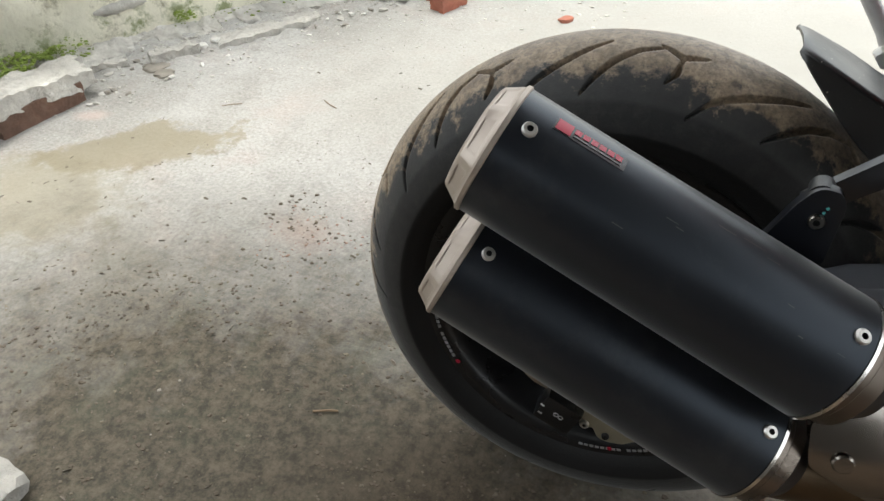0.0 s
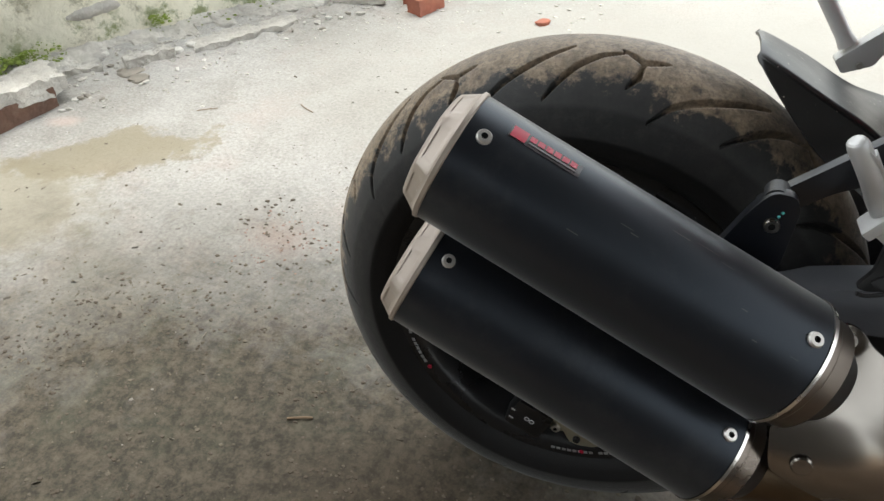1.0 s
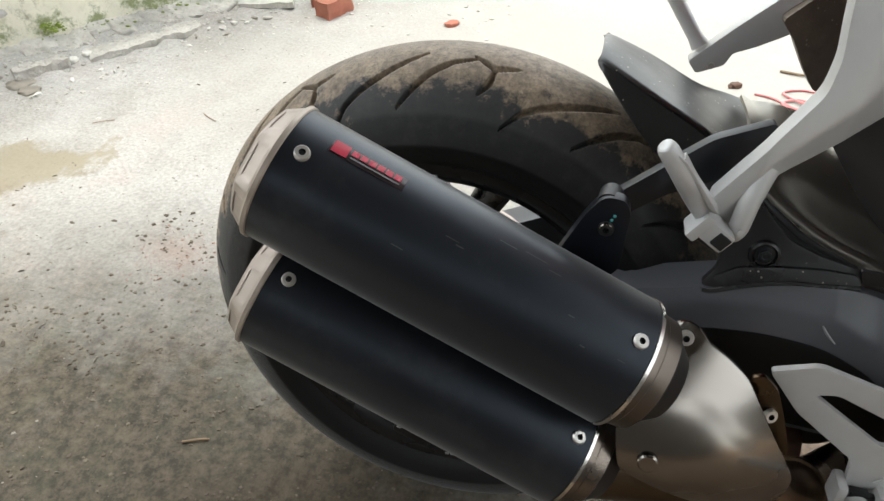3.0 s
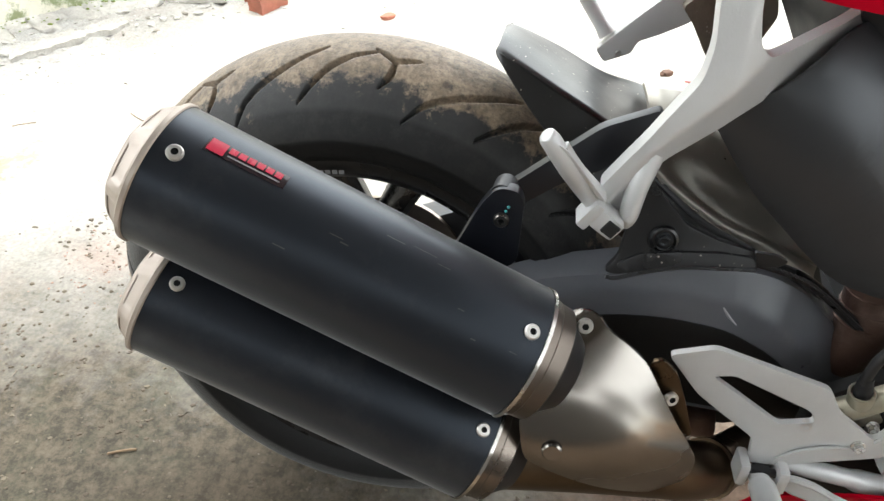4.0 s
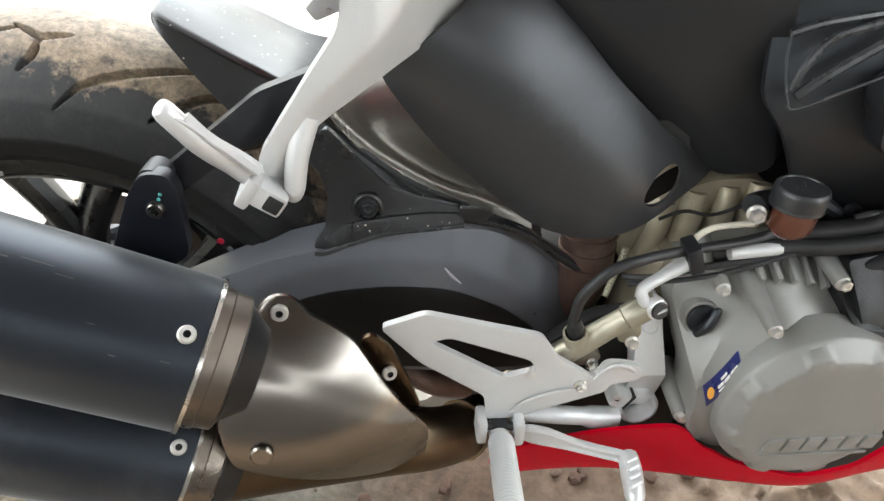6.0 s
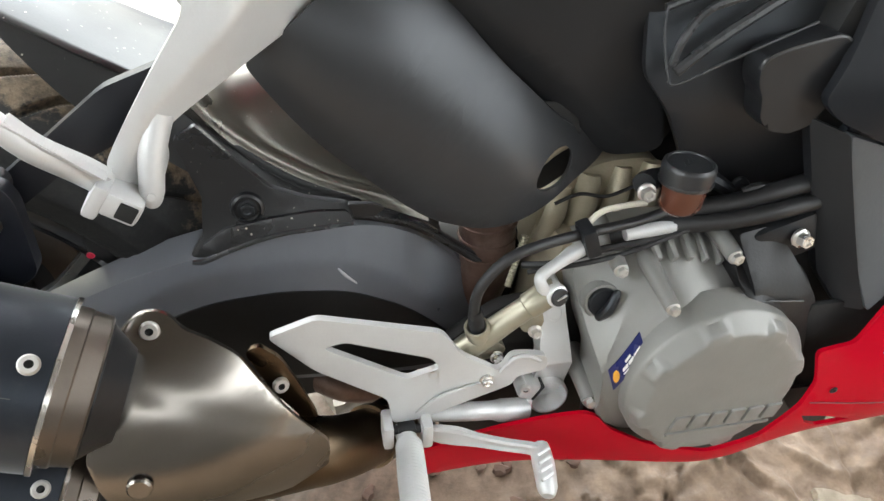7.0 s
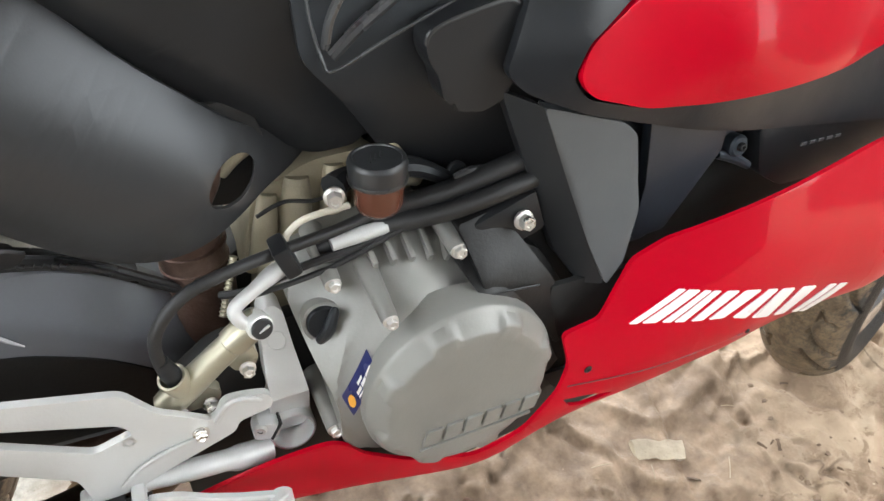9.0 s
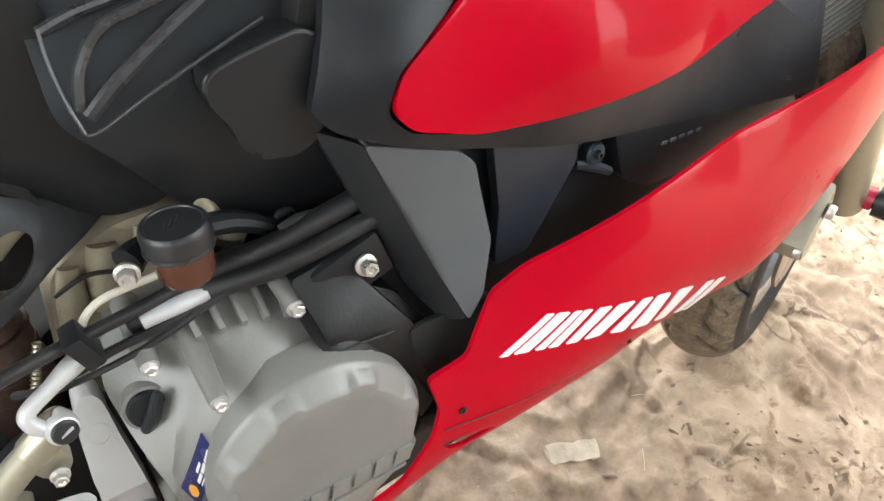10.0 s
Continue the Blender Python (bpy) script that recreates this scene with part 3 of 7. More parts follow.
    # Red earth under the engine, its colour darkened to paint the shade there.
    shaded_red_soil = ramp(nodes, links, spot(0.52, -0.06, 0.34, 0.24, 1.0), [(0.5, (0.85,) * 3), (0.75, (0, 0, 0))])
    base = mix(nodes, links, shaded_red_soil, base, mix(nodes, links, ramp(nodes, links, noise_tex(nodes, links, co, 40, 8, 0.7), [(0.4, (0, 0, 0)), (0.65, (1, 1, 1))]), (0.050, 0.029, 0.019), (0.125, 0.078, 0.054)))
    # Damp mud by the belly pan; the fairing's shade is painted in too.
    wet_shade = ramp(nodes, links, spot(0.93, -0.17, 0.46, 0.24, 1.0, 8), [(0.5, (0.85,) * 3), (0.85, (0, 0, 0))])
    base = mix(nodes, links, wet_shade, base, mix(nodes, links, ramp(nodes, links, noise_tex(nodes, links, co, 22, 8, 0.7), [(0.4, (0, 0, 0)), (0.65, (1, 1, 1))]), (0.115, 0.074, 0.047), (0.255, 0.176, 0.118)))
    pink = ramp(nodes, links, spot(-1.562, 0.587, 0.10, 0.06, 1.2, 20), [(0.40, (0.45,) * 3), (0.65, (0, 0, 0))])
    base = mix(nodes, links, pink, base, (0.56, 0.42, 0.37))
    brick_dust = ramp(nodes, links, spot(-0.68, 0.30, 0.16, 0.10, 1.2), [(0.35, (0.3,) * 3), (0.65, (0, 0, 0))])
    base = mix(nodes, links, brick_dust, base, (0.36, 0.25, 0.205))
    links.new(base, b.inputs["Base Color"])
    gloss = nodes.new("ShaderNodeMapRange")
    gloss.inputs["To Min"].default_value = 0.85
    gloss.inputs["To Max"].default_value = 0.42
    moist = nodes.new("ShaderNodeMath")
    moist.operation = "MAXIMUM"
    links.new(damp, moist.inputs[0])
    links.new(wet_shade, moist.inputs[1])
    links.new(moist.outputs[0], gloss.inputs["Value"])
    links.new(gloss.outputs[0], b.inputs["Roughness"])
    b.inputs["Specular IOR Level"].default_value = 0.3
    bp = nodes.new("ShaderNodeBump")
    bp.inputs["Strength"].default_value = 0.45
    bp.inputs["Distance"].default_value = 0.012
    links.new(mix(nodes, links, 0.55, patchy, noise_tex(nodes, links, co, 60, 10, 0.75)), bp.inputs["Height"])
    links.new(bp.outputs[0], b.inputs["Normal"])
    return m


GROUND = ground_material()


def build_ground():
    fine = 0.02
    xs = [-60, -25, -12, -7, -4.5] + [-3.0 + fine * i for i in range(175)] + [0.5 + 0.006 * i for i in range(250)] + [2.0 + fine * i for i in range(30)] + [4, 6, 12, 25, 60]
    ys = [-60, -25, -12, -6, -3, -1.6] + [-0.9 + 0.006 * i for i in range(233)] + [0.5 + fine * i for i in range(125)] + [4.5, 7, 12, 25, 60]
    verts = [(x, y, ground_height(x, y) if -3 <= x <= 2.6 and -0.9 <= y <= 3 else -0.002) for y in ys for x in xs]
    w = len(xs)
    faces = [(j * w + i, j * w + i + 1, (j + 1) * w + i + 1, (j + 1) * w + i) for j in range(len(ys) - 1) for i in range(w - 1)]
    me = bpy.data.meshes.new("ground")
    me.from_pydata(verts, [], faces)
    for p in me.polygons:
        p.use_smooth = True
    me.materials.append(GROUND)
    tagged(new("ground", me), "worn grey concrete yard floor turning to trodden brown mud", "ground", kind="structure")


build_ground()

# ---- the motorcycle ----
LEAN_LEFT = 8.05
bike = new("motorcycle")
bike.matrix_world = pose(0, -0.0454, 0.0009, -LEAN_LEFT, 0, 0)
bike.empty_display_size = 0.1
tagged(bike, "red and black sports motorcycle leaning on its side stand", "motorcycle")

AXLE = Vector((0, 0, 0.324))
GROOVES = [
    [(100.6, -57.7), (98.2, -48), (94.5, -34), (90.8, -24.6), (86.5, -19)],
    [(87.2, -16.5), (83.1, -25.3), (78.8, -20.5)],
    [(83, -26.8), (83.3, -37), (85, -46)],
    [(79.2, -64), (76.1, -51), (73.5, -44.4), (67.2, -32), (59.8, -16.3)],
]


def tyre_mesh(name, outer, r, bead, bead_half, nu, nv, grooves, period, groove_half=0.0024, depth=0.0085):
    """A tyre round the y axis at the origin, its tread grooves sunk into the surface."""
    rm = outer - r
    vv = np.radians(np.linspace(-80, 80, nv))
    uu = np.linspace(0, 360, nu, endpoint=False)
    gu, gv = np.meshgrid(uu, np.degrees(vv))
    sink = np.zeros_like(gu)
    for mirror in (1, -1):
        for line in grooves:
            spans = [math.hypot((c - a) * 0.0055, (d - b) * 0.00156) for (a, b), (c, d) in zip(line, line[1:])]
            done = 0.0
            for (a, b), (c, d), span in zip(line, line[1:], spans):
                shift = 0 if mirror == 1 else period / 2
                du = ((gu - (a + shift) + period / 2) % period - period / 2) * np.pi / 180 * outer * 0.97
                dv = (gv * mirror - b) * np.pi / 180 * r
                ex, ey = (c - a) * np.pi / 180 * outer * 0.97, (d - b) * np.pi / 180 * r
                t = np.clip((du * ex + dv * ey) / (ex * ex + ey * ey), 0, 1)
                dist = np.hypot(du - t * ex, dv - t * ey)
                taper = groove_half * (0.45 + 1.05 * np.sin(np.pi * np.clip((done + t * span) / sum(spans), 0, 1)) ** 0.7)
                done += span
                sink = np.maximum(sink, np.clip((taper - dist) / (groove_half * 0.25), 0, 1))
    rho = rm + r * np.cos(vv)[:, None] - depth * sink * np.cos(vv)[:, None]
    yy = r * np.sin(vv)[:, None] - depth * sink * np.sin(vv)[:, None]
    half = r * math.sin(radians(80))
    low = rm + r * math.cos(radians(80))
    side = [(half * 1.004, low - 0.006), (half * 0.985, low - 0.008), (half * 0.98, low - 0.016), (bead_half * 1.1, bead + 0.008), (bead_half, bead), (bead_half * 0.8, bead - 0.012)]
    rows = [(np.full(nu, q), np.full(nu, -p)) for p, q in side[::-1]] + [(rho[i], yy[i]) for i in range(nv)] + [(np.full(nu, q), np.full(nu, p)) for p, q in side]
    ang = np.radians(uu)
    verts = [(rr[k] * math.cos(ang[k]), y[k], rr[k] * math.sin(ang[k])) for rr, y in rows for k in range(nu)]
    n = len(rows)
    faces = [(i * nu + k, i * nu + (k + 1) % nu, (i + 1) * nu + (k + 1) % nu, (i + 1) * nu + k) for i in range(n - 1) for k in range(nu)]
    me = bpy.data.meshes.new(name)
    me.from_pydata(verts, [], faces)
    for p in me.polygons:
        p.use_smooth = True
    return me


def wheel(name, centre, outer, r, bead_half, tyre_mat, grooves, period, nu, nv, steer=0.0, rim_mat=None, disc=True):
    """Tyre, rim with forked spokes, hub and brake disc."""
    bead = 0.216
    m = pose(*centre, 0, 0, steer)
    me = tyre_mesh(name + "_tyre", outer, r, bead, bead_half, nu, nv, grooves, period)
    me.materials.append(tyre_mat)
    tyre = new(name + "_tyre", me)
    tyre.parent, tyre.matrix_basis = bike, m
    tagged(tyre, "worn black tyre with dried brown mud on its tread")
    b = bead_half
    prof = [(-b - 0.004, bead + 0.007), (-b + 0.004, bead + 0.006), (-b + 0.008, bead - 0.008), (-b * 0.45, bead - 0.022), (b * 0.45, bead - 0.022), (b - 0.008, bead - 0.008), (b - 0.004, bead + 0.006), (b + 0.004, bead + 0.007),
            (b + 0.003, bead - 0.006), (b - 0.006, bead - 0.018), (b * 0.4, bead - 0.034), (-b * 0.4, bead - 0.034), (-b + 0.006, bead - 0.018), (-b - 0.003, bead - 0.006)]
    rim = part(name + "_rim", lathe(prof, (0, 0, 0), (0, 1, 0), 96, closed=True), rim_mat or WHEEL_BLACK, bike, "gloss black cast alloy rim", matrix=m)
    part("hub", lathe([(-0.075, 0.028), (-0.07, 0.04), (-0.02, 0.052), (0.02, 0.052), (0.07, 0.04), (0.075, 0.028)], (0, 0, 0), (0, 1, 0), 32), WHEEL_BLACK, rim)
    for k in range(5):
        for s in (-1, 1):
            a = 2 * math.pi * k / 5 + 0.3
            e = a + s * 0.26
            p0 = Vector((math.cos(a) * 0.045, 0, math.sin(a) * 0.045))
            p1 = Vector((math.cos(a + s * 0.1) * 0.11, 0, math.sin(a + s * 0.1) * 0.11))
            p2 = Vector((math.cos(e) * 0.192, 0, math.sin(e) * 0.192))
            part("spoke", tube([p0, p1, p2], [0.016, 0.015, 0.019], 10, 5, flat=1.3), WHEEL_BLACK, rim)
    return tyre, rim, m


rear_tyre, rear_rim, rear_m = wheel("rear_wheel", AXLE, 0.324, 0.0893, 0.070, TYRE_REAR, GROOVES, 36, 2000, 176)
front_tyre, front_rim, front_m = wheel("front_wheel", (1.457, -0.099, 0.290), 0.300, 0.062, 0.045, TYRE_FRONT, GROOVES, 36, 700, 64, steer=18, rim_mat=POLISHED_RIM)


def brake_disc(name, m, y, r):
    bm = bmesh.new()
    n = 72
    outer = [(r + 0.0015 * math.cos(12 * 2 * math.pi * k / n)) for k in range(n)]
    secs = [[(rr * math.cos(2 * math.pi * k / n), yy, rr * math.sin(2 * math.pi * k / n)) for k, rr in enumerate(o)] for yy, o in
            ((y - 0.0025, outer), (y + 0.0025, outer), (y + 0.0025, [r * 0.68] * n), (y - 0.0025, [r * 0.68] * n))]
    rings(secs, bm, closed=True)
    d = part(name, bm, DISC, bike, "drilled steel brake disc", matrix=m)
    part("disc_carrier", lathe([(y - 0.003, r * 0.69), (y + 0.003, r * 0.69), (y + 0.006, 0.05), (y - 0.006, 0.05)], (0, 0, 0), (0, 1, 0), 36, closed=True), WHEEL_BLACK, d)
    return d


brake_disc("rear_brake_disc", rear_m, -0.085, 0.122)
brake_disc("front_brake_disc", front_m, -0.062, 0.16)

# swingarm: two arms and a cross beam
SWING_Y = side_depth([(0.0, 0.324, -0.128), (0.16, 0.42, -0.128), (0.3, 0.46, -0.132), (0.4, 0.46, -0.130), (0.5, 0.40, -0.122), (0.3, 0.37, -0.128), (0.45, 0.33, -0.12)])


def swing_facet(x, z):
    """The lower flank steps back under a long curved crease."""
    crease = np.interp(x, [0.0, 0.16, 0.223, 0.262, 0.317, 0.374, 0.424, 0.462, 0.52], [0.33, 0.39, 0.425, 0.439, 0.444, 0.437, 0.410, 0.374, 0.30])
    d = z - crease
    return 0.45 * max(0.0, d - 0.030)


SWING_OUT = [(-0.05, 0.36), (0.03, 0.385), (0.160, 0.445), (0.209, 0.468), (0.287, 0.490), (0.350, 0.499), (0.405, 0.492), (0.444, 0.471), (0.493, 0.421), (0.525, 0.36), (0.52, 0.31), (0.42, 0.32), (0.25, 0.34), (0.06, 0.27), (-0.05, 0.285)]
swing = part("swingarm", panel(SWING_OUT, SWING_Y, 0.05, 0.0055, 0.004, 0.02, rise=swing_facet), SWING, bike, "anthracite painted swingarm with a fine scratch")
part("swingarm_inset", panel([(-0.03, 0.315), (0.05, 0.345), (0.16, 0.390), (0.223, 0.425), (0.262, 0.439), (0.317, 0.444), (0.374, 0.437), (0.424, 0.410), (0.462, 0.374), (0.498, 0.325), (0.42, 0.326), (0.25, 0.346), (0.06, 0.278)], lambda x, z: SWING_Y(x, z) - 0.0015, 0.004, 0.02, 0.0012, 0.02), DULL_BLACK, swing, "dull black inset below the crease")
part("swingarm_far_arm", panel(SWING_OUT, lambda x, z: 0.08, 0.05, 0.03, 0.004, 0.02), SWING, swing)
part("cross_beam", block((0.14, 0.2, 0.10), (0.44, 0.0, 0.40), (0, 20, 0), 0.015), SWING, swing)
part("scratch", tube([(0.366, -0.1325, 0.463), (0.372, -0.133, 0.455), (0.381, -0.1333, 0.446)], [0.0008, 0.0016, 0.0006], 6), material("pale_scratch", (0.4, 0.4, 0.42), 0.6), swing)

# silencers
AX = Vector((0.9079, 0.0048, -0.4192))
UPN = Vector((0.4192, 0, 0.9079))
CAN_R = 0.0533


def can_point(offset, s, ang, r, squash=1.0):
    """A point of a silencer: s along its axis, ang from up towards the rider's right."""
    return offset + AX * s + UPN * (r * math.cos(ang)) + Vector((0, -1, 0)) * (r * math.sin(ang) * squash)


def cap_radius(a, flat):
    """End caps are rounded polygons."""
    k = 2 * math.pi / 7
    d = (a + 0.35) % k - k / 2
    return 1 - flat * (1 - math.cos(k / 2) / math.cos(d))


def cap_mesh(base, s0, n=196):
    """The end cap: a bead, a tapered seven-sided band with sunken pockets, and the outlet."""
    rows = []
    k = 2 * math.pi / 7
    for ds, dr, flat, sunk in ((d * 0.70 if d < 0 else d, e, f * 0.62, q) for d, e, f, q in ((0.002, 0.0004, 0, 0), (0.001, 0.0014, 0, 0), (-0.003, 0.0012, 0, 0), (-0.0045, -0.0008, 0.1, 0), (-0.007, -0.002, 0.5, 0), (-0.0085, -0.0026, 0.55, 0), (-0.0088, -0.0028, 0.55, 1), (-0.0205, -0.0080, 0.75, 1),
                               (-0.0208, -0.0081, 0.75, 0), (-0.024, -0.0095, 0.8, 0), (-0.0262, -0.0125, 0.8, 0), (-0.026, 0.034 - CAN_R, 0, 0), (-0.010, 0.033 - CAN_R, 0, 0), (0.03, 0.032 - CAN_R, 0, 0))):
        row = []
        for i in range(n):
            a = 2 * math.pi * i / n
            mid = abs((a + 0.35) % k - k / 2)
            half = 0.31 - 0.05 * min(1.0, max(0.0, -ds - 0.0070) / 0.0094)
            drop = 0.0010 * sunk * min(1.0, max(0.0, (half - mid) / 0.02))
            row.append(can_point(base, s0 + ds, a, (CAN_R + dr) * cap_radius(a, flat) - drop))
        rows.append(row)
    return rings(rows, cap=False)


def silencer(name, yc, nc, s0, length):
    base = UPN * nc + Vector((0, yc, 0))
    n = 64

    def loop(s, r, flat=0.0):
        return [can_point(base, s, 2 * math.pi * k / n, r * cap_radius(2 * math.pi * k / n, flat)) for k in range(n)]

    s1 = s0 + length
    body = part(name, rings([loop(s0, CAN_R - 0.002), loop(s0 + 0.001, CAN_R), loop(s0 + 0.10, CAN_R), loop(s0 + 0.2, CAN_R), loop(s1 - 0.001, CAN_R), loop(s1, CAN_R - 0.002)]), CAN_BLACK, bike, "satin black silencer can with faint scuffs")
    part("end_rim", rings([loop(s1 - 0.0005, CAN_R + 0.0008), loop(s1 + 0.0022, CAN_R + 0.0008), loop(s1 + 0.0022, CAN_R - 0.004), loop(s1 - 0.0005, CAN_R - 0.004)], cap=False, closed=True), RING_STEEL, body, "thin bright steel rim")
    cap = part("end_cap", cap_mesh(base, s0), CAP_METAL, body, "faceted champagne titanium end cap with recessed pockets", smooth=30)
    part("outlet_bore", rings([loop(s0 + 0.028, 0.0315), loop(s0 + 0.03, 0.03)]), SHADE_BLACK, body)
    for s in (s0 + 0.0165, s1 - 0.0125):
        a = 0.60
        p = can_point(base, s, a, CAN_R - 0.0005)
        out = (can_point(base, s, a, 1.0) - can_point(base, s, a, 0.0)).normalized()
        bolt(body, p, out, 0.0058, BOLT, "bright socket bolt with washer", height=0.0035)
    part("collar", rings([loop(s1 + 0.0022, CAN_R - 0.0042), loop(s1 + 0.0095, CAN_R - 0.0046), loop(s1 + 0.0105, CAN_R - 0.0056), loop(s1 + 0.0215, CAN_R - 0.0066), loop(s1 + 0.0228, CAN_R - 0.0085), loop(s1 + 0.0228, CAN_R - 0.014)], cap=False), COLLAR, body, "brown heat-stained steel collar")
    # Sleeve coloured nearly black to read as shade in the gap.
    part("joint_sleeve", rings([loop(s1 + 0.009, CAN_R - 0.0105), loop(s1 + 0.024, CAN_R - 0.0115), loop(s1 + 0.028, CAN_R - 0.015), loop(s1 + 0.040, CAN_R - 0.024)]), DARK_BOLT, body, "pipe sleeve darkened as the shaded gap behind the collar")
    return body, base


upper, upper_base = silencer("upper_silencer", -0.261, 0.5254, -0.333, 0.295)
lower, lower_base = silencer("lower_silencer", -0.2548, 0.4109, -0.309, 0.2925)


def can_patch(base, s_a, s_b, a_a, a_b, lift, n=10):
    """A thin decal wrapped on a can."""
    bm = bmesh.new()
    rows = [[bm.verts.new(can_point(base, s_a + (s_b - s_a) * i / n, a_a + (a_b - a_a) * j / 3, CAN_R + lift)) for j in range(4)] for i in range(n + 1)]
    for p, q in zip(rows, rows[1:]):
        for j in range(3):
            bm.faces.new((p[j], q[j], q[j + 1], p[j + 1]))
    return bm


sticker = part("sticker", can_patch(upper_base, -0.304, -0.246, 0.14, 0.38, 0.0005), STICKER_BLACK, upper, "black sticker with a red emblem and bars")

SCUFF = material("pale_scuff", (0.075, 0.073, 0.070), 0.6, 0.0, 0.4, 200, 0.0)
for s, a, n, w in ((-0.205, 0.62, 0.010, 0.010), (-0.196, 0.66, 0.006, 0.016), (-0.170, 0.28, 0.014, 0.012), (-0.235, 1.05, 0.009, 0.014), (-0.105, 0.75, 0.005, 0.012), (-0.088, 1.02, 0.004, 0.016), (-0.150, 0.24, 0.018, 0.008), (-0.130, 0.32, 0.010, 0.010), (-0.060, 0.95, 0.006, 0.010)):
    part("scuff", can_patch(upper_base, s, s + n, a, a + w, 0.0003, 3), SCUFF, upper)

# exhaust heat shield
SHIELD_EDGE = [(0.2292, 0.5033), (0.2397, 0.5023), (0.2484, 0.4981), (0.255, 0.4911), (0.2723, 0.4815), (0.289, 0.4691), (0.3011, 0.4515), (0.3172, 0.4266), (0.3329, 0.4014), (0.3453, 0.3789), (0.3463, 0.3647), (0.3437, 0.3411), (0.3203, 0.3302), (0.2905, 0.3519), (0.2453, 0.3764), (0.1997, 0.3994), (0.196, 0.4113), (0.1915, 0.4363), (0.1959, 0.445), (0.2046, 0.4575), (0.2098, 0.4703), (0.2124, 0.4854), (0.2152, 0.4949), (0.2211, 0.5003)]
SHIELD_Y = swell([(0.238, 0.500, -0.224), (0.214, 0.490, -0.230), (0.204, 0.465, -0.256), (0.194, 0.440, -0.275), (0.203, 0.412, -0.286), (0.222, 0.411, -0.286), (0.212, 0.386, -0.284), (0.262, 0.466, -0.241), (0.268, 0.432, -0.268), (0.280, 0.402, -0.276), (0.270, 0.376, -0.272), (0.300, 0.440, -0.238), (0.314, 0.412, -0.255), (0.330, 0.390, -0.254), (0.347, 0.370, -0.240), (0.338, 0.350, -0.238), (0.300, 0.364, -0.264)])


def shield_press(x, z):
    """A pressed pocket round the upper fixing and a soft crease that runs down to the pipe."""
    pocket = min(1.0, max(0.0, (0.0135 - math.hypot(x - 0.234, (z - 0.4945) * 1.4)) / 0.003))
    crease = 0.0006 * math.exp(-((z - 0.4475 + 0.62 * (x - 0.262)) / 0.006) ** 2)
    return 0.0016 * pocket + crease


shield = part("exhaust_shield", panel(SHIELD_EDGE, SHIELD_Y, 0.0035, 0.0045, 0.0022, 0.007, rise=shield_press), STEEL, bike, "brushed steel exhaust shield with brown heat tint")
bolt(shield, (0.2354, SHIELD_Y(0.2354, 0.4948) + 0.0008, 0.4948), (0.1, -1, 0.35), 0.0066, BOLT)
bolt(shield, (0.2207, SHIELD_Y(0.2207, 0.4118) - 0.001, 0.4118), (0, -1, 0.2), 0.0085, STEEL, socket=False, height=0.003)
tab = part("shield_tab", panel([(0.292, 0.4645), (0.303, 0.4690), (0.3165, 0.4560), (0.329, 0.4264), (0.340, 0.3945), (0.331, 0.3900), (0.308, 0.4264)], lambda x, z: -0.226 - 0.10 * (0.43 - z), 0.004, 0.010, 0.0015, 0.006), PIPE, shield, "steel fixing tab behind the shield")
bolt(tab, (0.3145, -0.2275, 0.4330), (0.3, -1, 0.3), 0.0062, BOLT)
pipe = part("exhaust_pipe", tube([(0.17, -0.240, 0.352), (0.25, -0.226, 0.345), (0.318, -0.214, 0.334), (0.350, -0.202, 0.318), (0.380, -0.178, 0.296), (0.415, -0.140, 0.272), (0.46, -0.09, 0.25)], [0.036, 0.034, 0.031, 0.0285, 0.0275, 0.027, 0.027], 28), PIPE, bike, "heat-browned exhaust pipe")
part("pipe_flange", lathe([(-0.002, 0.026), (-0.002, 0.0305), (0.003, 0.0305), (0.003, 0.026)], (0.384, -0.174, 0.293), (0.62, 0.62, -0.45), 36, closed=True), PIPE, pipe, "thin joint ring on the pipe")
part("cross_pipe", tube([(0.345, -0.060, 0.262), (0.372, -0.080, 0.265), (0.41, -0.085, 0.268)], 0.019, 18), RUST, bike, "copper-tinted pipe under the swingarm")

# hugger over the rear tyre
rows = []
for x, z, w, drop, far_z in ((0.136, 0.660, 0.050, 0.003, 0.660), (0.146, 0.657, 0.060, 0.014, 0.657), (0.190, 0.636, 0.074, 0.040, 0.634), (0.240, 0.610, 0.084, 0.050, 0.606), (0.285, 0.571, 0.092, 0.040, 0.592), (0.340, 0.529, 0.096, 0.018, 0.566), (0.41, 0.497, 0.090, 0.012, 0.538), (0.46, 0.470, 0.085, 0.012, 0.51)):
    rows.append([(x + 0.1 * drop, -w - 0.022 * min(1.0, drop / 0.03), z - drop), (x + 0.05 * drop, -w - 0.010 * min(1.0, drop / 0.03), z - drop * 0.5), (x, -w, z - 0.003), (x, -w + 0.004, z), (x, -0.02, (z + far_z) / 2 + 0.003), (x, w - 0.03, far_z), (x, w - 0.014, far_z - 0.004), (x + 0.3 * drop, w, far_z - drop)])
part("rear_hugger", sheet(rows, 0.003, 5, 5), HUGGER, bike, "black plastic hugger speckled with dried mud")
rows = []
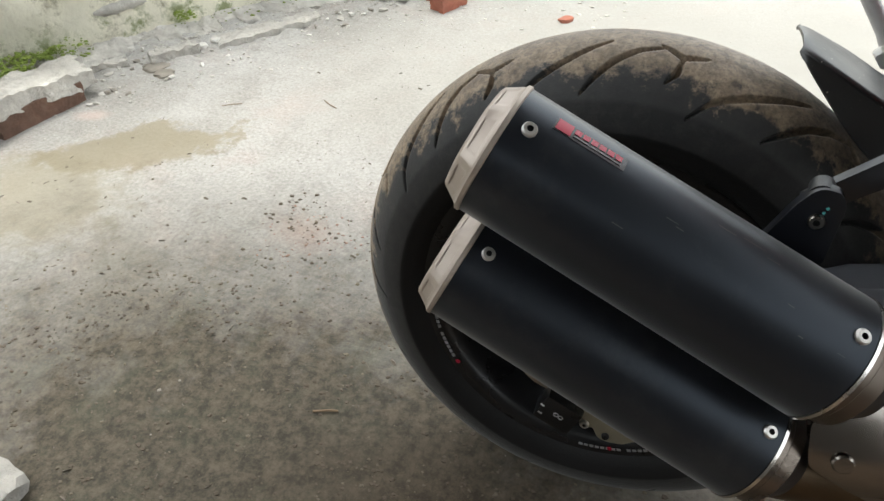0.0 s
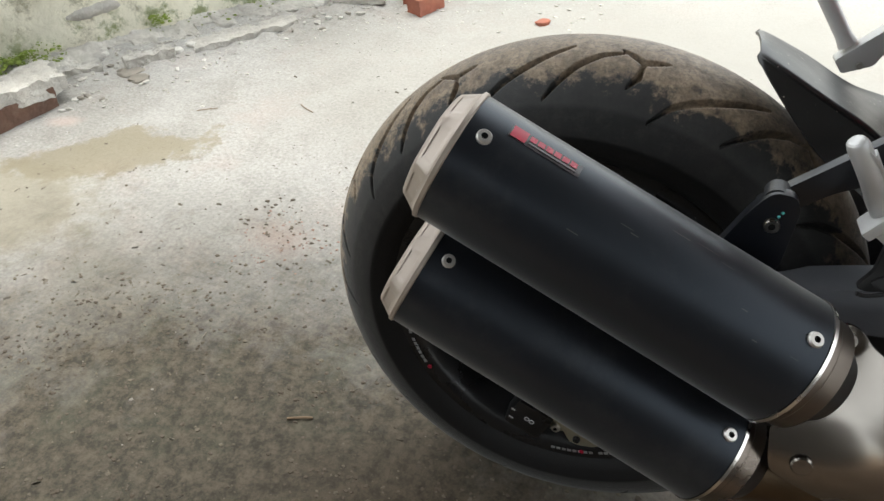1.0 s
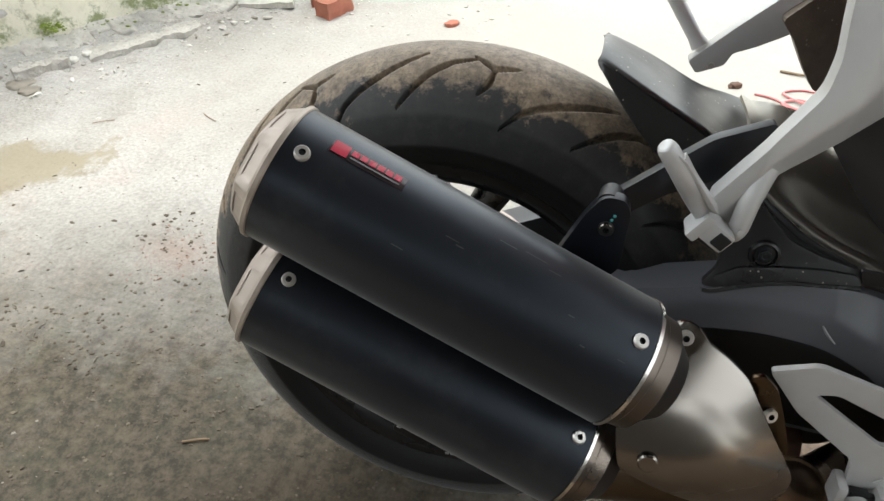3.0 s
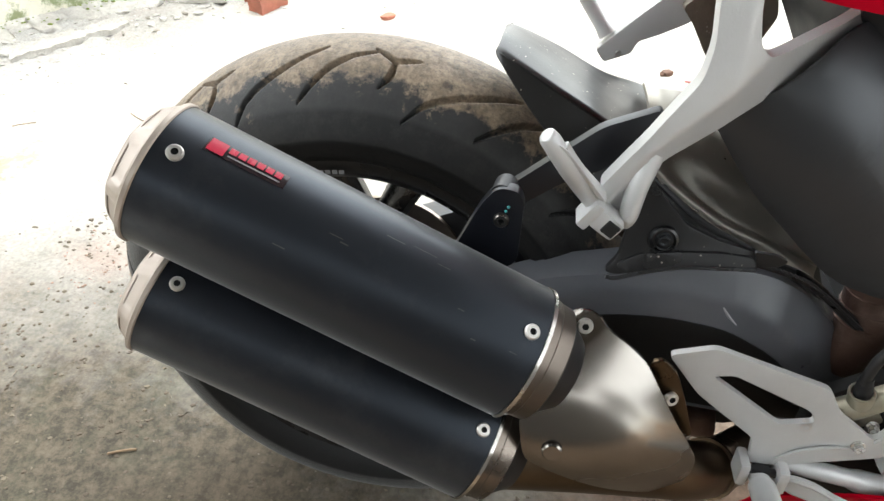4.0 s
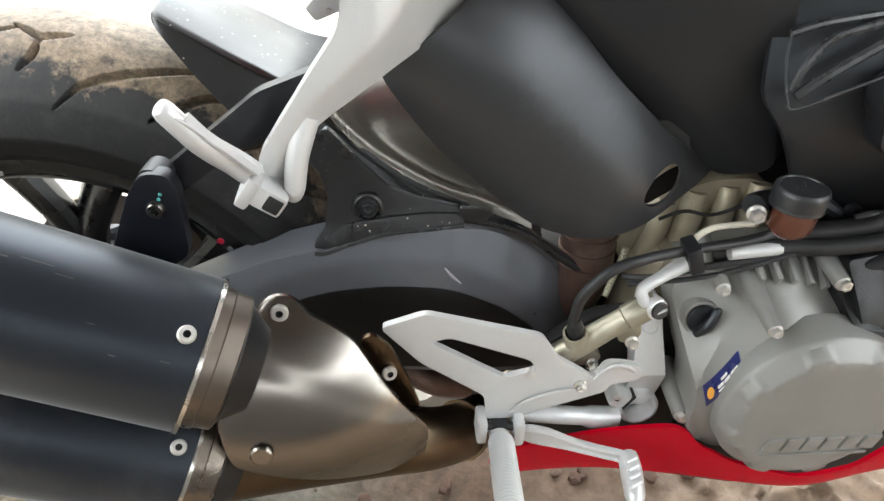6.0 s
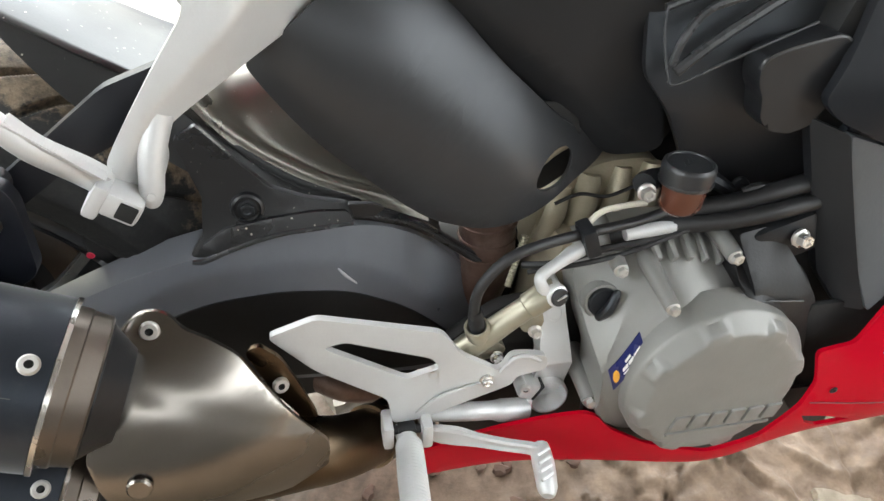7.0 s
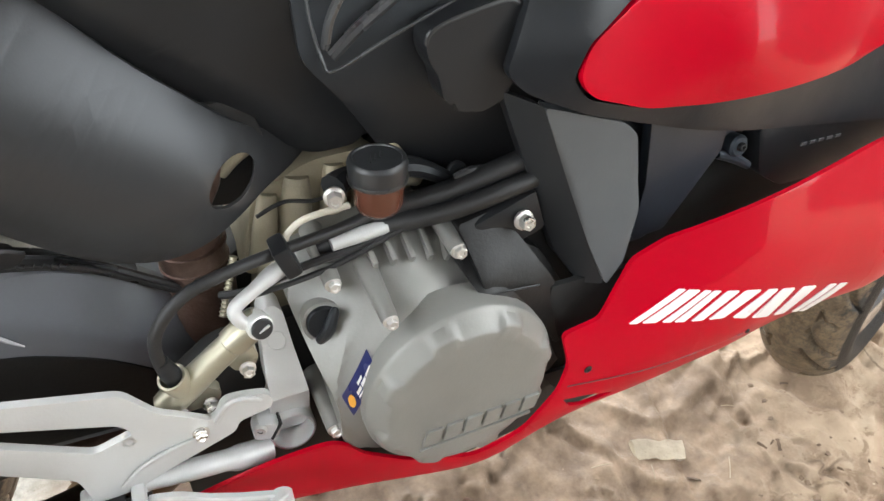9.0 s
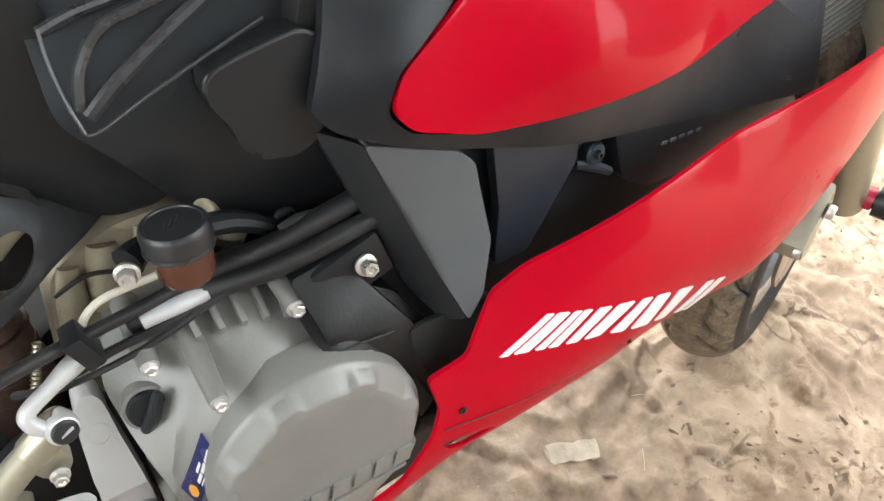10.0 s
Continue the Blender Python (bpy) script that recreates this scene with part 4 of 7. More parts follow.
for x, z, w, rise in ((0.266, 0.598, 0.088, 0.004), (0.280, 0.580, 0.089, 0.012), (0.300, 0.560, 0.090, 0.024), (0.325, 0.541, 0.090, 0.032), (0.36, 0.520, 0.090, 0.034), (0.405, 0.501, 0.088, 0.032), (0.45, 0.478, 0.084, 0.030)):
    rows.append([(x, -w - 0.004, z - 0.004), (x, -w, z + 0.002), (x + 0.003, -w + 0.006, z + 0.0035), (x + 0.006, -w + 0.014, z + 0.004), (x + 0.010, -0.05, z + rise), (x + 0.014, -0.01, z + rise * 1.5), (x + 0.014, 0.05, z + rise * 1.6)])
part("hugger_lining", sheet(rows, 0.003, 5, 5), SATIN_BROWN, bike, "dusty brown-grey satin panel ahead of the hugger")
GUARD_Y = side_depth([(0.252, 0.491, -0.139), (0.264, 0.508, -0.131), (0.268, 0.545, -0.122), (0.262, 0.585, -0.116), (0.300, 0.545, -0.122), (0.305, 0.520, -0.130), (0.340, 0.525, -0.128), (0.309, 0.504, -0.137), (0.347, 0.509, -0.136), (0.380, 0.515, -0.132)])
cover = part("swingarm_guard", panel([(0.2527, 0.4925), (0.2639, 0.5065), (0.2673, 0.536), (0.253, 0.581), (0.270, 0.591), (0.297, 0.560), (0.318, 0.5400), (0.3423, 0.5309), (0.3780, 0.5235), (0.3820, 0.5110), (0.3474, 0.5086), (0.3093, 0.5037), (0.2636, 0.4905)], GUARD_Y, 0.006, 0.008, 0.002, 0.004), DIRTY_PLASTIC, bike, "black plastic chain guard flange with mud splashes")
part("flange_lip", tube([(x, GUARD_Y(x, z) - 0.0025, z) for x, z in ((0.2545, 0.4895), (0.2636, 0.4890), (0.285, 0.4965), (0.3093, 0.5042), (0.328, 0.5075), (0.3474, 0.5090), (0.380, 0.5108))], 0.0021, 8, 5), EDGE_GREY, cover, "lighter grey lower lip of the flange")
part("flange_step", panel([(0.262, 0.500), (0.282, 0.5125), (0.312, 0.5185), (0.350, 0.5215), (0.376, 0.5205), (0.380, 0.5118), (0.3474, 0.5095), (0.3093, 0.5048), (0.270, 0.4935)], lambda x, z: GUARD_Y(x, z) - 0.0035, 0.004, 0.010, 0.0015, 0.004), DIRTY_PLASTIC, cover)
part("bolt_boss", lathe([(-0.002, 0.0135), (0.0015, 0.0125), (0.0025, 0.0105), (0.0005, 0.0090), (0.0005, 0.0001)], (0.3000, GUARD_Y(0.300, 0.526) - 0.001, 0.526), (0, -1, 0.12), 28), DIRTY_PLASTIC, cover)
flange_bolt(cover, (0.3000, GUARD_Y(0.300, 0.526) - 0.0015, 0.526), (0, -1, 0.12), 0.0058, 0.004, PLASTIC)
strip = part("guard_strip", tube([(0.372, -0.126, 0.513), (0.3951, -0.124, 0.5095), (0.4258, -0.122, 0.4985), (0.4484, -0.120, 0.4835), (0.4722, -0.118, 0.4640), (0.4922, -0.116, 0.4480), (0.513, -0.113, 0.437)], [0.0045, 0.0055, 0.0055, 0.005, 0.005, 0.0045, 0.004], 10, 6), DIRTY_PLASTIC, cover, "black ribbed edge strip running down to the engine")
STRIP = smooth_line([(0.388, -0.1292, 0.5125), (0.4258, -0.1272, 0.5005), (0.4484, -0.1250, 0.4860), (0.4722, -0.1230, 0.4662), (0.4922, -0.1206, 0.4500)], 9)
for k, p in enumerate(STRIP):
    part("strip_stud", block((0.0050, 0.0035, 0.0022), p, (0, 38, 0), 0.0006), EDGE_GREY, strip)
part("strip_flap", panel([(0.376, 0.5265), (0.3950, 0.5255), (0.4060, 0.5205), (0.3985, 0.5135), (0.3820, 0.5125)], lambda x, z: -0.1335, 0.004, 0.010, 0.0012, 0.003), DIRTY_PLASTIC, cover)

# silencer hanger and stay
stay = part("subframe_stay", panel([(0.146, 0.580), (0.229, 0.641), (0.273, 0.655), (0.276, 0.624), (0.239, 0.607), (0.202, 0.593), (0.167, 0.570)], lambda x, z: -0.185 + 0.25 * (x - 0.15), 0.012, 0.02, 0.003, 0.006), FRAME_BLACK, bike, "black stay between silencer hanger and subframe")
hanger = part("silencer_hanger", panel([(0.118, 0.530), (0.143, 0.585), (0.155, 0.602), (0.172, 0.600), (0.177, 0.589), (0.175, 0.535), (0.150, 0.520)], lambda x, z: -0.205, 0.012, 0.02, 0.003, 0.008), FRAME_BLACK, bike, "black silencer hanger bracket")
bolt(hanger, (0.160, -0.205, 0.5745), (0, -1, 0), 0.0062, STEEL)
for mx, mz in ((0.1650, 0.5860), (0.1632, 0.5822)):
    part("paint_mark", lathe([(0, 0.0013), (0.0005, 0.0012), (0.0006, 0.0001)], (mx, -0.2050, mz), (0, -1, 0), 10), CYAN, hanger, "cyan inspection mark")
part("hanger_boss", lathe([(0, 0.0095), (0.02, 0.0095), (0.022, 0.008)], (0.1590, -0.2000, 0.5925), (0.1, 1, 0), 24), CAP_GREY, hanger)

# passenger foot-peg carriers
def beam(path, half, section, lift, bm=None, steps=5):
    """A cast arm swept along a path; the section is given across the arm and outwards."""
    p = smooth_line(path, steps)
    n = len(p)
    w = np.interp(np.linspace(0, len(half) - 1, n), range(len(half)), half)
    out = []
    for i, q in enumerate(p):
        d = (p[min(i + 1, n - 1)] - p[max(i - 1, 0)]).normalized()
        across = d.cross(Vector((0, 1, 0))).normalized()
        outward = across.cross(d).normalized()
        if outward.y > 0:
            outward = -outward
        out.append([q + across * (a * w[i]) + outward * (b * lift) for a, b in section])
    return rings(out, bm)


ARM_OUT = [(0.238, 0.592), (0.230, 0.607), (0.2475, 0.634), (0.2645, 0.659), (0.2875, 0.690), (0.2910, 0.712), (0.2885, 0.735), (0.284, 0.80), (0.309, 0.80), (0.3165, 0.732), (0.3215, 0.712), (0.330, 0.704), (0.3405, 0.7048), (0.390, 0.7175), (0.43, 0.735), (0.445, 0.714), (0.4109, 0.7003), (0.363, 0.677), (0.3155, 0.6545), (0.277, 0.632), (0.2665, 0.624), (0.2625, 0.614), (0.2625, 0.598), (0.2535, 0.577), (0.246, 0.574)]


def arm_depth(x, z):
    """Two long facets meeting in a ridge; the arm runs inwards towards the seat."""
    px, pz = x - 0.238, z - 0.598
    u, d = px * 0.66 + pz * 0.752, px * 0.752 - pz * 0.66
    d -= float(np.interp(u, [0.0, 0.0446, 0.0826, 0.1205, 0.141], [0.0, -0.0099, -0.0045, 0.0008, 0.0]))
    inward = float(np.interp(x, [0.2, 0.26, 0.312, 0.405, 0.45], [-0.199, -0.199, -0.181, -0.125, -0.098]))
    soft = math.sqrt(d * d + 0.0018 ** 2)
    return inward - 0.004 + 0.165 * d + 0.385 * soft


carrier = part("passenger_peg_carrier", panel(ARM_OUT, arm_depth, 0.018, 0.0028, 0.0025, 0.007), ALLOY, bike, "silver alloy passenger footpeg carrier", smooth=55)
part("pivot_barrel", tube([(0.2520, -0.203, 0.581), (0.2540, -0.2045, 0.590), (0.2575, -0.2000, 0.611), (0.2640, -0.190, 0.634)], [0.0050, 0.0074, 0.0078, 0.0095], 20, 6), ALLOY, carrier)
part("barrel_dimple", lathe([(0, 0.0028), (0.0006, 0.0026), (0.0008, 0.0001)], (0.2545, -0.2118, 0.5900), (0.1, -1, 0.1), 14), ALLOY, carrier)
part("peg_fork", block((0.024, 0.024, 0.017), (0.2375, -0.209, 0.5875), (0, 35, 0), 0.004), ALLOY, carrier)
part("peg_fork", block((0.009, 0.026, 0.024), (0.2255, -0.209, 0.594), (0, 35, 0), 0.003), ALLOY, carrier)
part("fork_socket", block((0.011, 0.006, 0.011), (0.2410, -0.2195, 0.5855), (0, 35, 0), 0.001), SHADE_BLACK, carrier)


def passenger_peg(side):
    s = side
    peg = part("passenger_peg", tube([(0.2275, 0.207 * s, 0.599), (0.218, 0.214 * s, 0.613), (0.205, 0.229 * s, 0.635), (0.190, 0.233 * s, 0.657), (0.187, 0.234 * s, 0.661)], [0.0070, 0.0072, 0.0072, 0.0070, 0.0045], 12, 4, flat=1.1), ALLOY, bike, "folded silver passenger footpeg with grip ribs")
    part("grip_face", tube([(0.2325, 0.2080 * s, 0.6035), (0.2235, 0.2145 * s, 0.6155), (0.2095, 0.2285 * s, 0.6355), (0.1985, 0.2325 * s, 0.6525)], [0.0056, 0.0060, 0.0060, 0.0056], 4, 4), ALLOY, peg)
    for k in range(30):
        p = Vector((0.2300, 0.2135 * s, 0.6085)).lerp(Vector((0.1990, 0.2335 * s, 0.6525)), k / 29)
        part("grip_rib", block((0.0085, 0.0095, 0.0010), p + Vector((0.0010, 0.001 * s, 0.0008)), (0, 35, 0), 0.0003), ALLOY, peg)


passenger_peg(-1)
far = part("far_peg_carrier", plate([(0.232, 0.612), (0.243, 0.598), (0.272, 0.610), (0.278, 0.624), (0.300, 0.633), (0.327, 0.647), (0.40, 0.70), (0.44, 0.74), (0.40, 0.75), (0.314, 0.688), (0.279, 0.657)], 0.137, 0.160, 0.002, 0.004), ALLOY, bike, "silver alloy passenger footpeg carrier on the far side")
part("far_peg", tube([(0.243, 0.150, 0.627), (0.236, 0.151, 0.636), (0.203, 0.156, 0.680), (0.185, 0.158, 0.705)], [0.0105, 0.0085, 0.0088, 0.0085], 14, straight=True), ALLOY, far)
part("far_fork_bolt", lathe([(0, 0.004), (0.003, 0.0035), (0.0032, 0.0001)], (0.258, 0.137, 0.609), (0, -1, 0), 12), BOLT, far)
part("far_side_cover", panel([(0.315, 0.669), (0.345, 0.695), (0.40, 0.73), (0.42, 0.66), (0.392, 0.60), (0.370, 0.592), (0.351, 0.618), (0.331, 0.650)], lambda x, z: 0.118 + 0.25 * (x - 0.33), 0.02, 0.014, 0.004, 0.006), DUSTY_BROWN, bike, "dusty brown plastic cover on the far side")
# heat guard beside the seat, tail and frame
def HEAT_Y(x, z):
    """A long barrel-shaped swell that runs down along the tail."""
    t = (0.642 * x + 0.766 * z - 0.68) / 0.125
    a = 0.766 * x - 0.642 * z
    side = 0.017 * ((t - 0.45) / 0.45) ** 2 if t < 0.45 else 0.037 * ((t - 0.45) / 0.55) ** 2
    return -0.1655 + side + 0.012 * (max(0.0, a) / 0.08) ** 2 + 0.012 * (max(0.0, -0.08 - a) / 0.08) ** 2


heat = part("heat_guard", panel([(0.395, 0.715), (0.345, 0.672), (0.311, 0.646), (0.3237, 0.6283), (0.3363, 0.6117), (0.3524, 0.5920), (0.3687, 0.5755), (0.3862, 0.5600), (0.4086, 0.5390), (0.4282, 0.5225), (0.4451, 0.5135), (0.4808, 0.5055), (0.5084, 0.5112), (0.5357, 0.5270), (0.5598, 0.5400), (0.590, 0.5445), (0.612, 0.550), (0.555, 0.581), (0.492, 0.637), (0.445, 0.688), (0.42, 0.72)], HEAT_Y, 0.004, 0.012, 0.003, 0.02, holes=[[(0.5217, 0.5523), (0.5292, 0.5637), (0.5394, 0.5695), (0.5507, 0.5689), (0.5575, 0.5618), (0.5543, 0.5499), (0.5433, 0.5404), (0.5308, 0.5382), (0.522, 0.5422)]]), HEAT_BLACK, bike, "matt black curved heat guard with an access hole")
# Black plate closes the hole and stands in for shade.
part("hole_backing", plate([(0.50, 0.525), (0.49, 0.60), (0.56, 0.60), (0.575, 0.545), (0.54, 0.52)], -0.124, -0.118, 0.002, 0.006), SHADE_BLACK, heat, "black plate painted as the shade behind the access hole")
part("hole_casting", tube([(0.520, -0.128, 0.530), (0.527, -0.128, 0.545), (0.532, -0.127, 0.560)], [0.005, 0.006, 0.005], 12), RUST, heat, "gold-grey casting seen through the hole")
part("hole_casting", tube([(0.534, -0.127, 0.548), (0.545, -0.126, 0.560), (0.556, -0.125, 0.566)], [0.004, 0.006, 0.006], 12), CRANKCASE, heat, "gold-grey casting seen through the hole")
TAIL_Y = side_depth([(0.42, 0.71, -0.120), (0.50, 0.62, -0.128), (0.62, 0.55, -0.13), (0.61, 0.65, -0.150), (0.52, 0.70, -0.150), (0.42, 0.82, -0.12), (0.58, 0.80, -0.16)])


def folded_tail(x, z):
    """The side cover turns under along a slanting fold."""
    below = ((0.6598 - 0.797 * (x - 0.4953)) - z) * 0.782
    return TAIL_Y(x, z) + (0.4 * below if below > 0 else 0.12 * min(-below, 0.04))


tail = part("tail_side_cover", panel([(0.40, 0.72), (0.445, 0.68), (0.50, 0.62), (0.60, 0.545), (0.64, 0.56), (0.62, 0.62), (0.60, 0.70), (0.58, 0.80), (0.40, 0.82)], folded_tail, 0.005, 0.008, 0.003, 0.012), PLASTIC, bike, "black plastic side cover below the seat")
part("tail_fairing", sheet([[(0.22, -0.06, 0.775), (0.30, -0.11, 0.748), (0.42, -0.155, 0.730), (0.56, -0.165, 0.745)], [(0.20, -0.05, 0.86), (0.30, -0.09, 0.85), (0.42, -0.12, 0.84), (0.56, -0.14, 0.84)], [(0.20, 0.05, 0.86), (0.30, 0.09, 0.85), (0.42, 0.12, 0.84), (0.56, 0.14, 0.84)], [(0.22, 0.06, 0.80), (0.30, 0.11, 0.775), (0.42, 0.15, 0.762), (0.56, 0.165, 0.775)]], 0.004, 6, 5), RED, bike, "gloss red tail fairing")
AIR_Y = side_depth([(0.598, 0.678, -0.148), (0.596, 0.633, -0.164), (0.654, 0.545, -0.152), (0.722, 0.522, -0.152), (0.763, 0.542, -0.158), (0.73, 0.61, -0.170), (0.66, 0.62, -0.170), (0.70, 0.68, -0.160), (0.62, 0.80, -0.148)])
frame_cover = part("frame_cover", panel([(0.585, 0.80), (0.592, 0.70), (0.590, 0.635), (0.613, 0.608), (0.654, 0.543), (0.674, 0.528), (0.722, 0.520), (0.765, 0.540), (0.76, 0.60), (0.775, 0.70), (0.76, 0.80)], AIR_Y, 0.006, 0.014, 0.003, 0.01), PLASTIC, bike, "black moulded frame cover with raised ribs")
# Ribs take the lighter grey so their edges look lit.
part("rib", tube([(0.606, -0.176, 0.641), (0.623, -0.175, 0.655), (0.650, -0.172, 0.672), (0.690, -0.168, 0.695)], 0.004, 8), EDGE_GREY, frame_cover)
part("rib", tube([(0.603, -0.174, 0.645), (0.609, -0.172, 0.664), (0.625, -0.168, 0.681), (0.655, -0.166, 0.690), (0.69, -0.163, 0.705)], 0.003, 8), EDGE_GREY, frame_cover)
part("rib", tube([(0.598, -0.158, 0.680), (0.62, -0.160, 0.688), (0.66, -0.160, 0.695)], 0.003, 8), EDGE_GREY, frame_cover)
part("side_cap", panel([(0.6625, 0.6565), (0.676, 0.6623), (0.7114, 0.6705), (0.7241, 0.6675), (0.7315, 0.6583), (0.7299, 0.625), (0.7190, 0.601), (0.7035, 0.5945), (0.6850, 0.598), (0.6735, 0.609), (0.6695, 0.626), (0.6635, 0.634), (0.6600, 0.645)], lambda x, z: -0.193 + 0.05 * (0.64 - z), 0.022, 0.005, 0.006, 0.006), PLASTIC, frame_cover, "raised rounded black cap")
# Thin pale tubes paint the highlights on the recess and cap edges.
part("recess_highlight", tube([(0.598, -0.160, 0.682), (0.597, -0.166, 0.664), (0.600, -0.177, 0.640), (0.606, -0.181, 0.634), (0.64, -0.186, 0.652), (0.70, -0.184, 0.676)], 0.0011, 8), EDGE_GREY, frame_cover, "painted highlight along a moulded recess")
part("cap_highlight", tube([(0.6612, -0.1915, 0.6465), (0.6635, -0.1920, 0.6535), (0.676, -0.1925, 0.6598), (0.7114, -0.1930, 0.6682), (0.7225, -0.1930, 0.6655)], 0.0019, 8), EDGE_GREY, frame_cover, "painted highlight along the upper edge of the cap")
part("catch", tube([(0.690, -0.180, 0.540), (0.700, -0.182, 0.545), (0.712, -0.181, 0.544)], 0.003, 8), EDGE_GREY, frame_cover)
bolt(frame_cover, (0.700, -0.162, 0.533), (0, -1, 0.3), 0.009, PLASTIC)

# tank and its dark surround
TANK_Y = side_depth([(0.752, 0.622, -0.228), (0.77, 0.608, -0.230), (0.87, 0.588, -0.233), (1.06, 0.602, -0.216), (1.2, 0.62, -0.19), (0.80, 0.664, -0.216), (0.88, 0.63, -0.238), (1.0, 0.64, -0.228), (0.85, 0.72, -0.20), (1.0, 0.75, -0.18), (1.25, 0.72, -0.15)])
# Two black fillers paint the shade under tank and seat.
part("tank_core", plate([(0.70, 0.60), (0.74, 0.76), (1.30, 0.80), (1.30, 0.62), (1.05, 0.575), (0.85, 0.570)], -0.185, 0.15, 0.004, 0.01), SHADE_BLACK, bike, "black filler for the shade under the tank")
part("seat_core", plate([(0.40, 0.70), (0.46, 0.60), (0.53, 0.535), (0.66, 0.54), (0.70, 0.60), (0.70, 0.76), (0.42, 0.76)], -0.095, 0.12, 0.004, 0.01), SHADE_BLACK, bike, "black filler for the shade below the seat")
tank = part("fuel_tank_panel", panel([(0.752, 0.624), (0.760, 0.643), (0.80, 0.668), (0.86, 0.72), (0.95, 0.78), (1.25, 0.78), (1.25, 0.63), (1.067, 0.602), (0.949, 0.596), (0.868, 0.591), (0.811, 0.596), (0.763, 0.611)], TANK_Y, 0.006, 0.014, 0.004, 0.012), RED, bike, "gloss red fuel tank side panel")
trim = part("tank_surround", panel([(0.711, 0.626), (0.727, 0.672), (0.745, 0.74), (0.80, 0.78), (0.86, 0.78), (0.85, 0.725), (0.7985, 0.6705), (0.7580, 0.6455), (0.7495, 0.6235), (0.7620, 0.6085), (0.811, 0.5935), (0.868, 0.5885), (0.949, 0.5935), (1.067, 0.5995), (1.25, 0.627), (1.25, 0.507), (1.125, 0.521), (1.01, 0.539), (0.93, 0.553), (0.849, 0.570), (0.765, 0.597), (0.722, 0.614)], side_depth([(0.711, 0.626, -0.205), (0.73, 0.67, -0.200), (0.754, 0.647, -0.222), (0.80, 0.67, -0.212), (0.76, 0.60, -0.224), (0.868, 0.583, -0.226), (1.067, 0.594, -0.205), (1.25, 0.62, -0.18), (0.85, 0.570, -0.221), (1.01, 0.539, -0.215), (1.125, 0.521, -0.210), (1.25, 0.507, -0.208), (0.8, 0.78, -0.18)]), 0.008, 0.012, 0.003, 0.006), TRIM_DARK, bike, "dark grey trim round the tank panel")
part("main_frame", panel([(0.75, 0.60), (0.84, 0.58), (0.95, 0.575), (1.10, 0.61), (1.215, 0.66), (1.235, 0.575), (1.243, 0.527), (1.18, 0.497), (1.10, 0.500), (0.95, 0.535), (0.93, 0.50), (0.88, 0.44), (0.80, 0.44), (0.76, 0.52)], lambda x, z: -0.192, 0.02, 0.03, 0.003, 0.01), INNER_GREY, bike, "dark painted main frame")
GREY_Y = side_depth([(0.720, 0.606, -0.208), (0.80, 0.584, -0.226), (0.819, 0.514, -0.236), (0.80, 0.455, -0.240), (0.773, 0.466, -0.226), (0.745, 0.54, -0.212)])
grey = part("side_panel", panel([(0.739, 0.601), (0.799, 0.585), (0.809, 0.576), (0.820, 0.514), (0.812, 0.471), (0.800, 0.449), (0.783, 0.49)], GREY_Y, 0.012, 0.010, 0.003, 0.004), GREY_PANEL, bike, "grey wedge-shaped side panel")
part("panel_flank", panel([(0.717, 0.607), (0.7385, 0.6012), (0.7825, 0.490), (0.7995, 0.4485), (0.786, 0.444), (0.770, 0.468)], side_depth([(0.717, 0.607, -0.190), (0.7385, 0.601, -0.211), (0.7995, 0.449, -0.239), (0.786, 0.444, -0.225), (0.770, 0.468, -0.206), (0.7825, 0.49, -0.228)]), 0.01, 0.012, 0.002, 0.003), PLASTIC, grey)
print_grey = material("faint_grey_print", (0.10, 0.10, 0.105), 0.5)
for k in range(5):
    part("print_bar", block((0.007, 0.001, 0.003), (1.030 + 0.011 * k, -0.2055, 0.5120), (0, 0, 0), 0.0), print_grey, bike)
part("inner_panel", panel([(0.835, 0.577), (0.917, 0.558), (0.918, 0.532), (0.877, 0.464), (0.844, 0.462), (0.845, 0.517)], lambda x, z: -0.212, 0.01, 0.012, 0.003, 0.004), INNER_GREY, bike, "black wedge panel behind the side panel")
part("cylinder_cover", plate([(0.965, 0.540), (1.20, 0.535), (1.25, 0.47), (1.02, 0.47), (0.985, 0.49)], -0.205, -0.12, 0.008, 0.008), PLASTIC, bike, "black moulded cover inside the fairing")
part("bracket_strut", tube([(0.930, -0.199, 0.519), (0.950, -0.199, 0.512), (0.972, -0.200, 0.500)], [0.004, 0.005, 0.004], 10), INNER_GREY, bike, "dark strut inside the fairing")
bracket_bolt = part("bracket_boss", lathe([(0, 0.010), (0.010, 0.010), (0.012, 0.008), (0.012, 0.0001)], (0.949, -0.193, 0.523), (0, -1, 0.2), 20), INNER_GREY, bike, "dark mounting boss inside the fairing")
bolt(bracket_bolt, (0.949, -0.205, 0.5255), (0, -1, 0.2), 0.004, DARK_BOLT)
# Added black plate: painted shade behind the fairing opening.
part("fairing_shade_plate", plate([(0.72, 0.50), (0.80, 0.52), (0.95, 0.54), (1.25, 0.52), (1.22, 0.42), (1.10, 0.375), (0.80, 0.345), (0.76, 0.325), (0.70, 0.305), (0.68, 0.36)], -0.185, -0.165, 0.003, 0.01), SHADE_BLACK, bike, "black plate standing in for the shade inside the fairing")

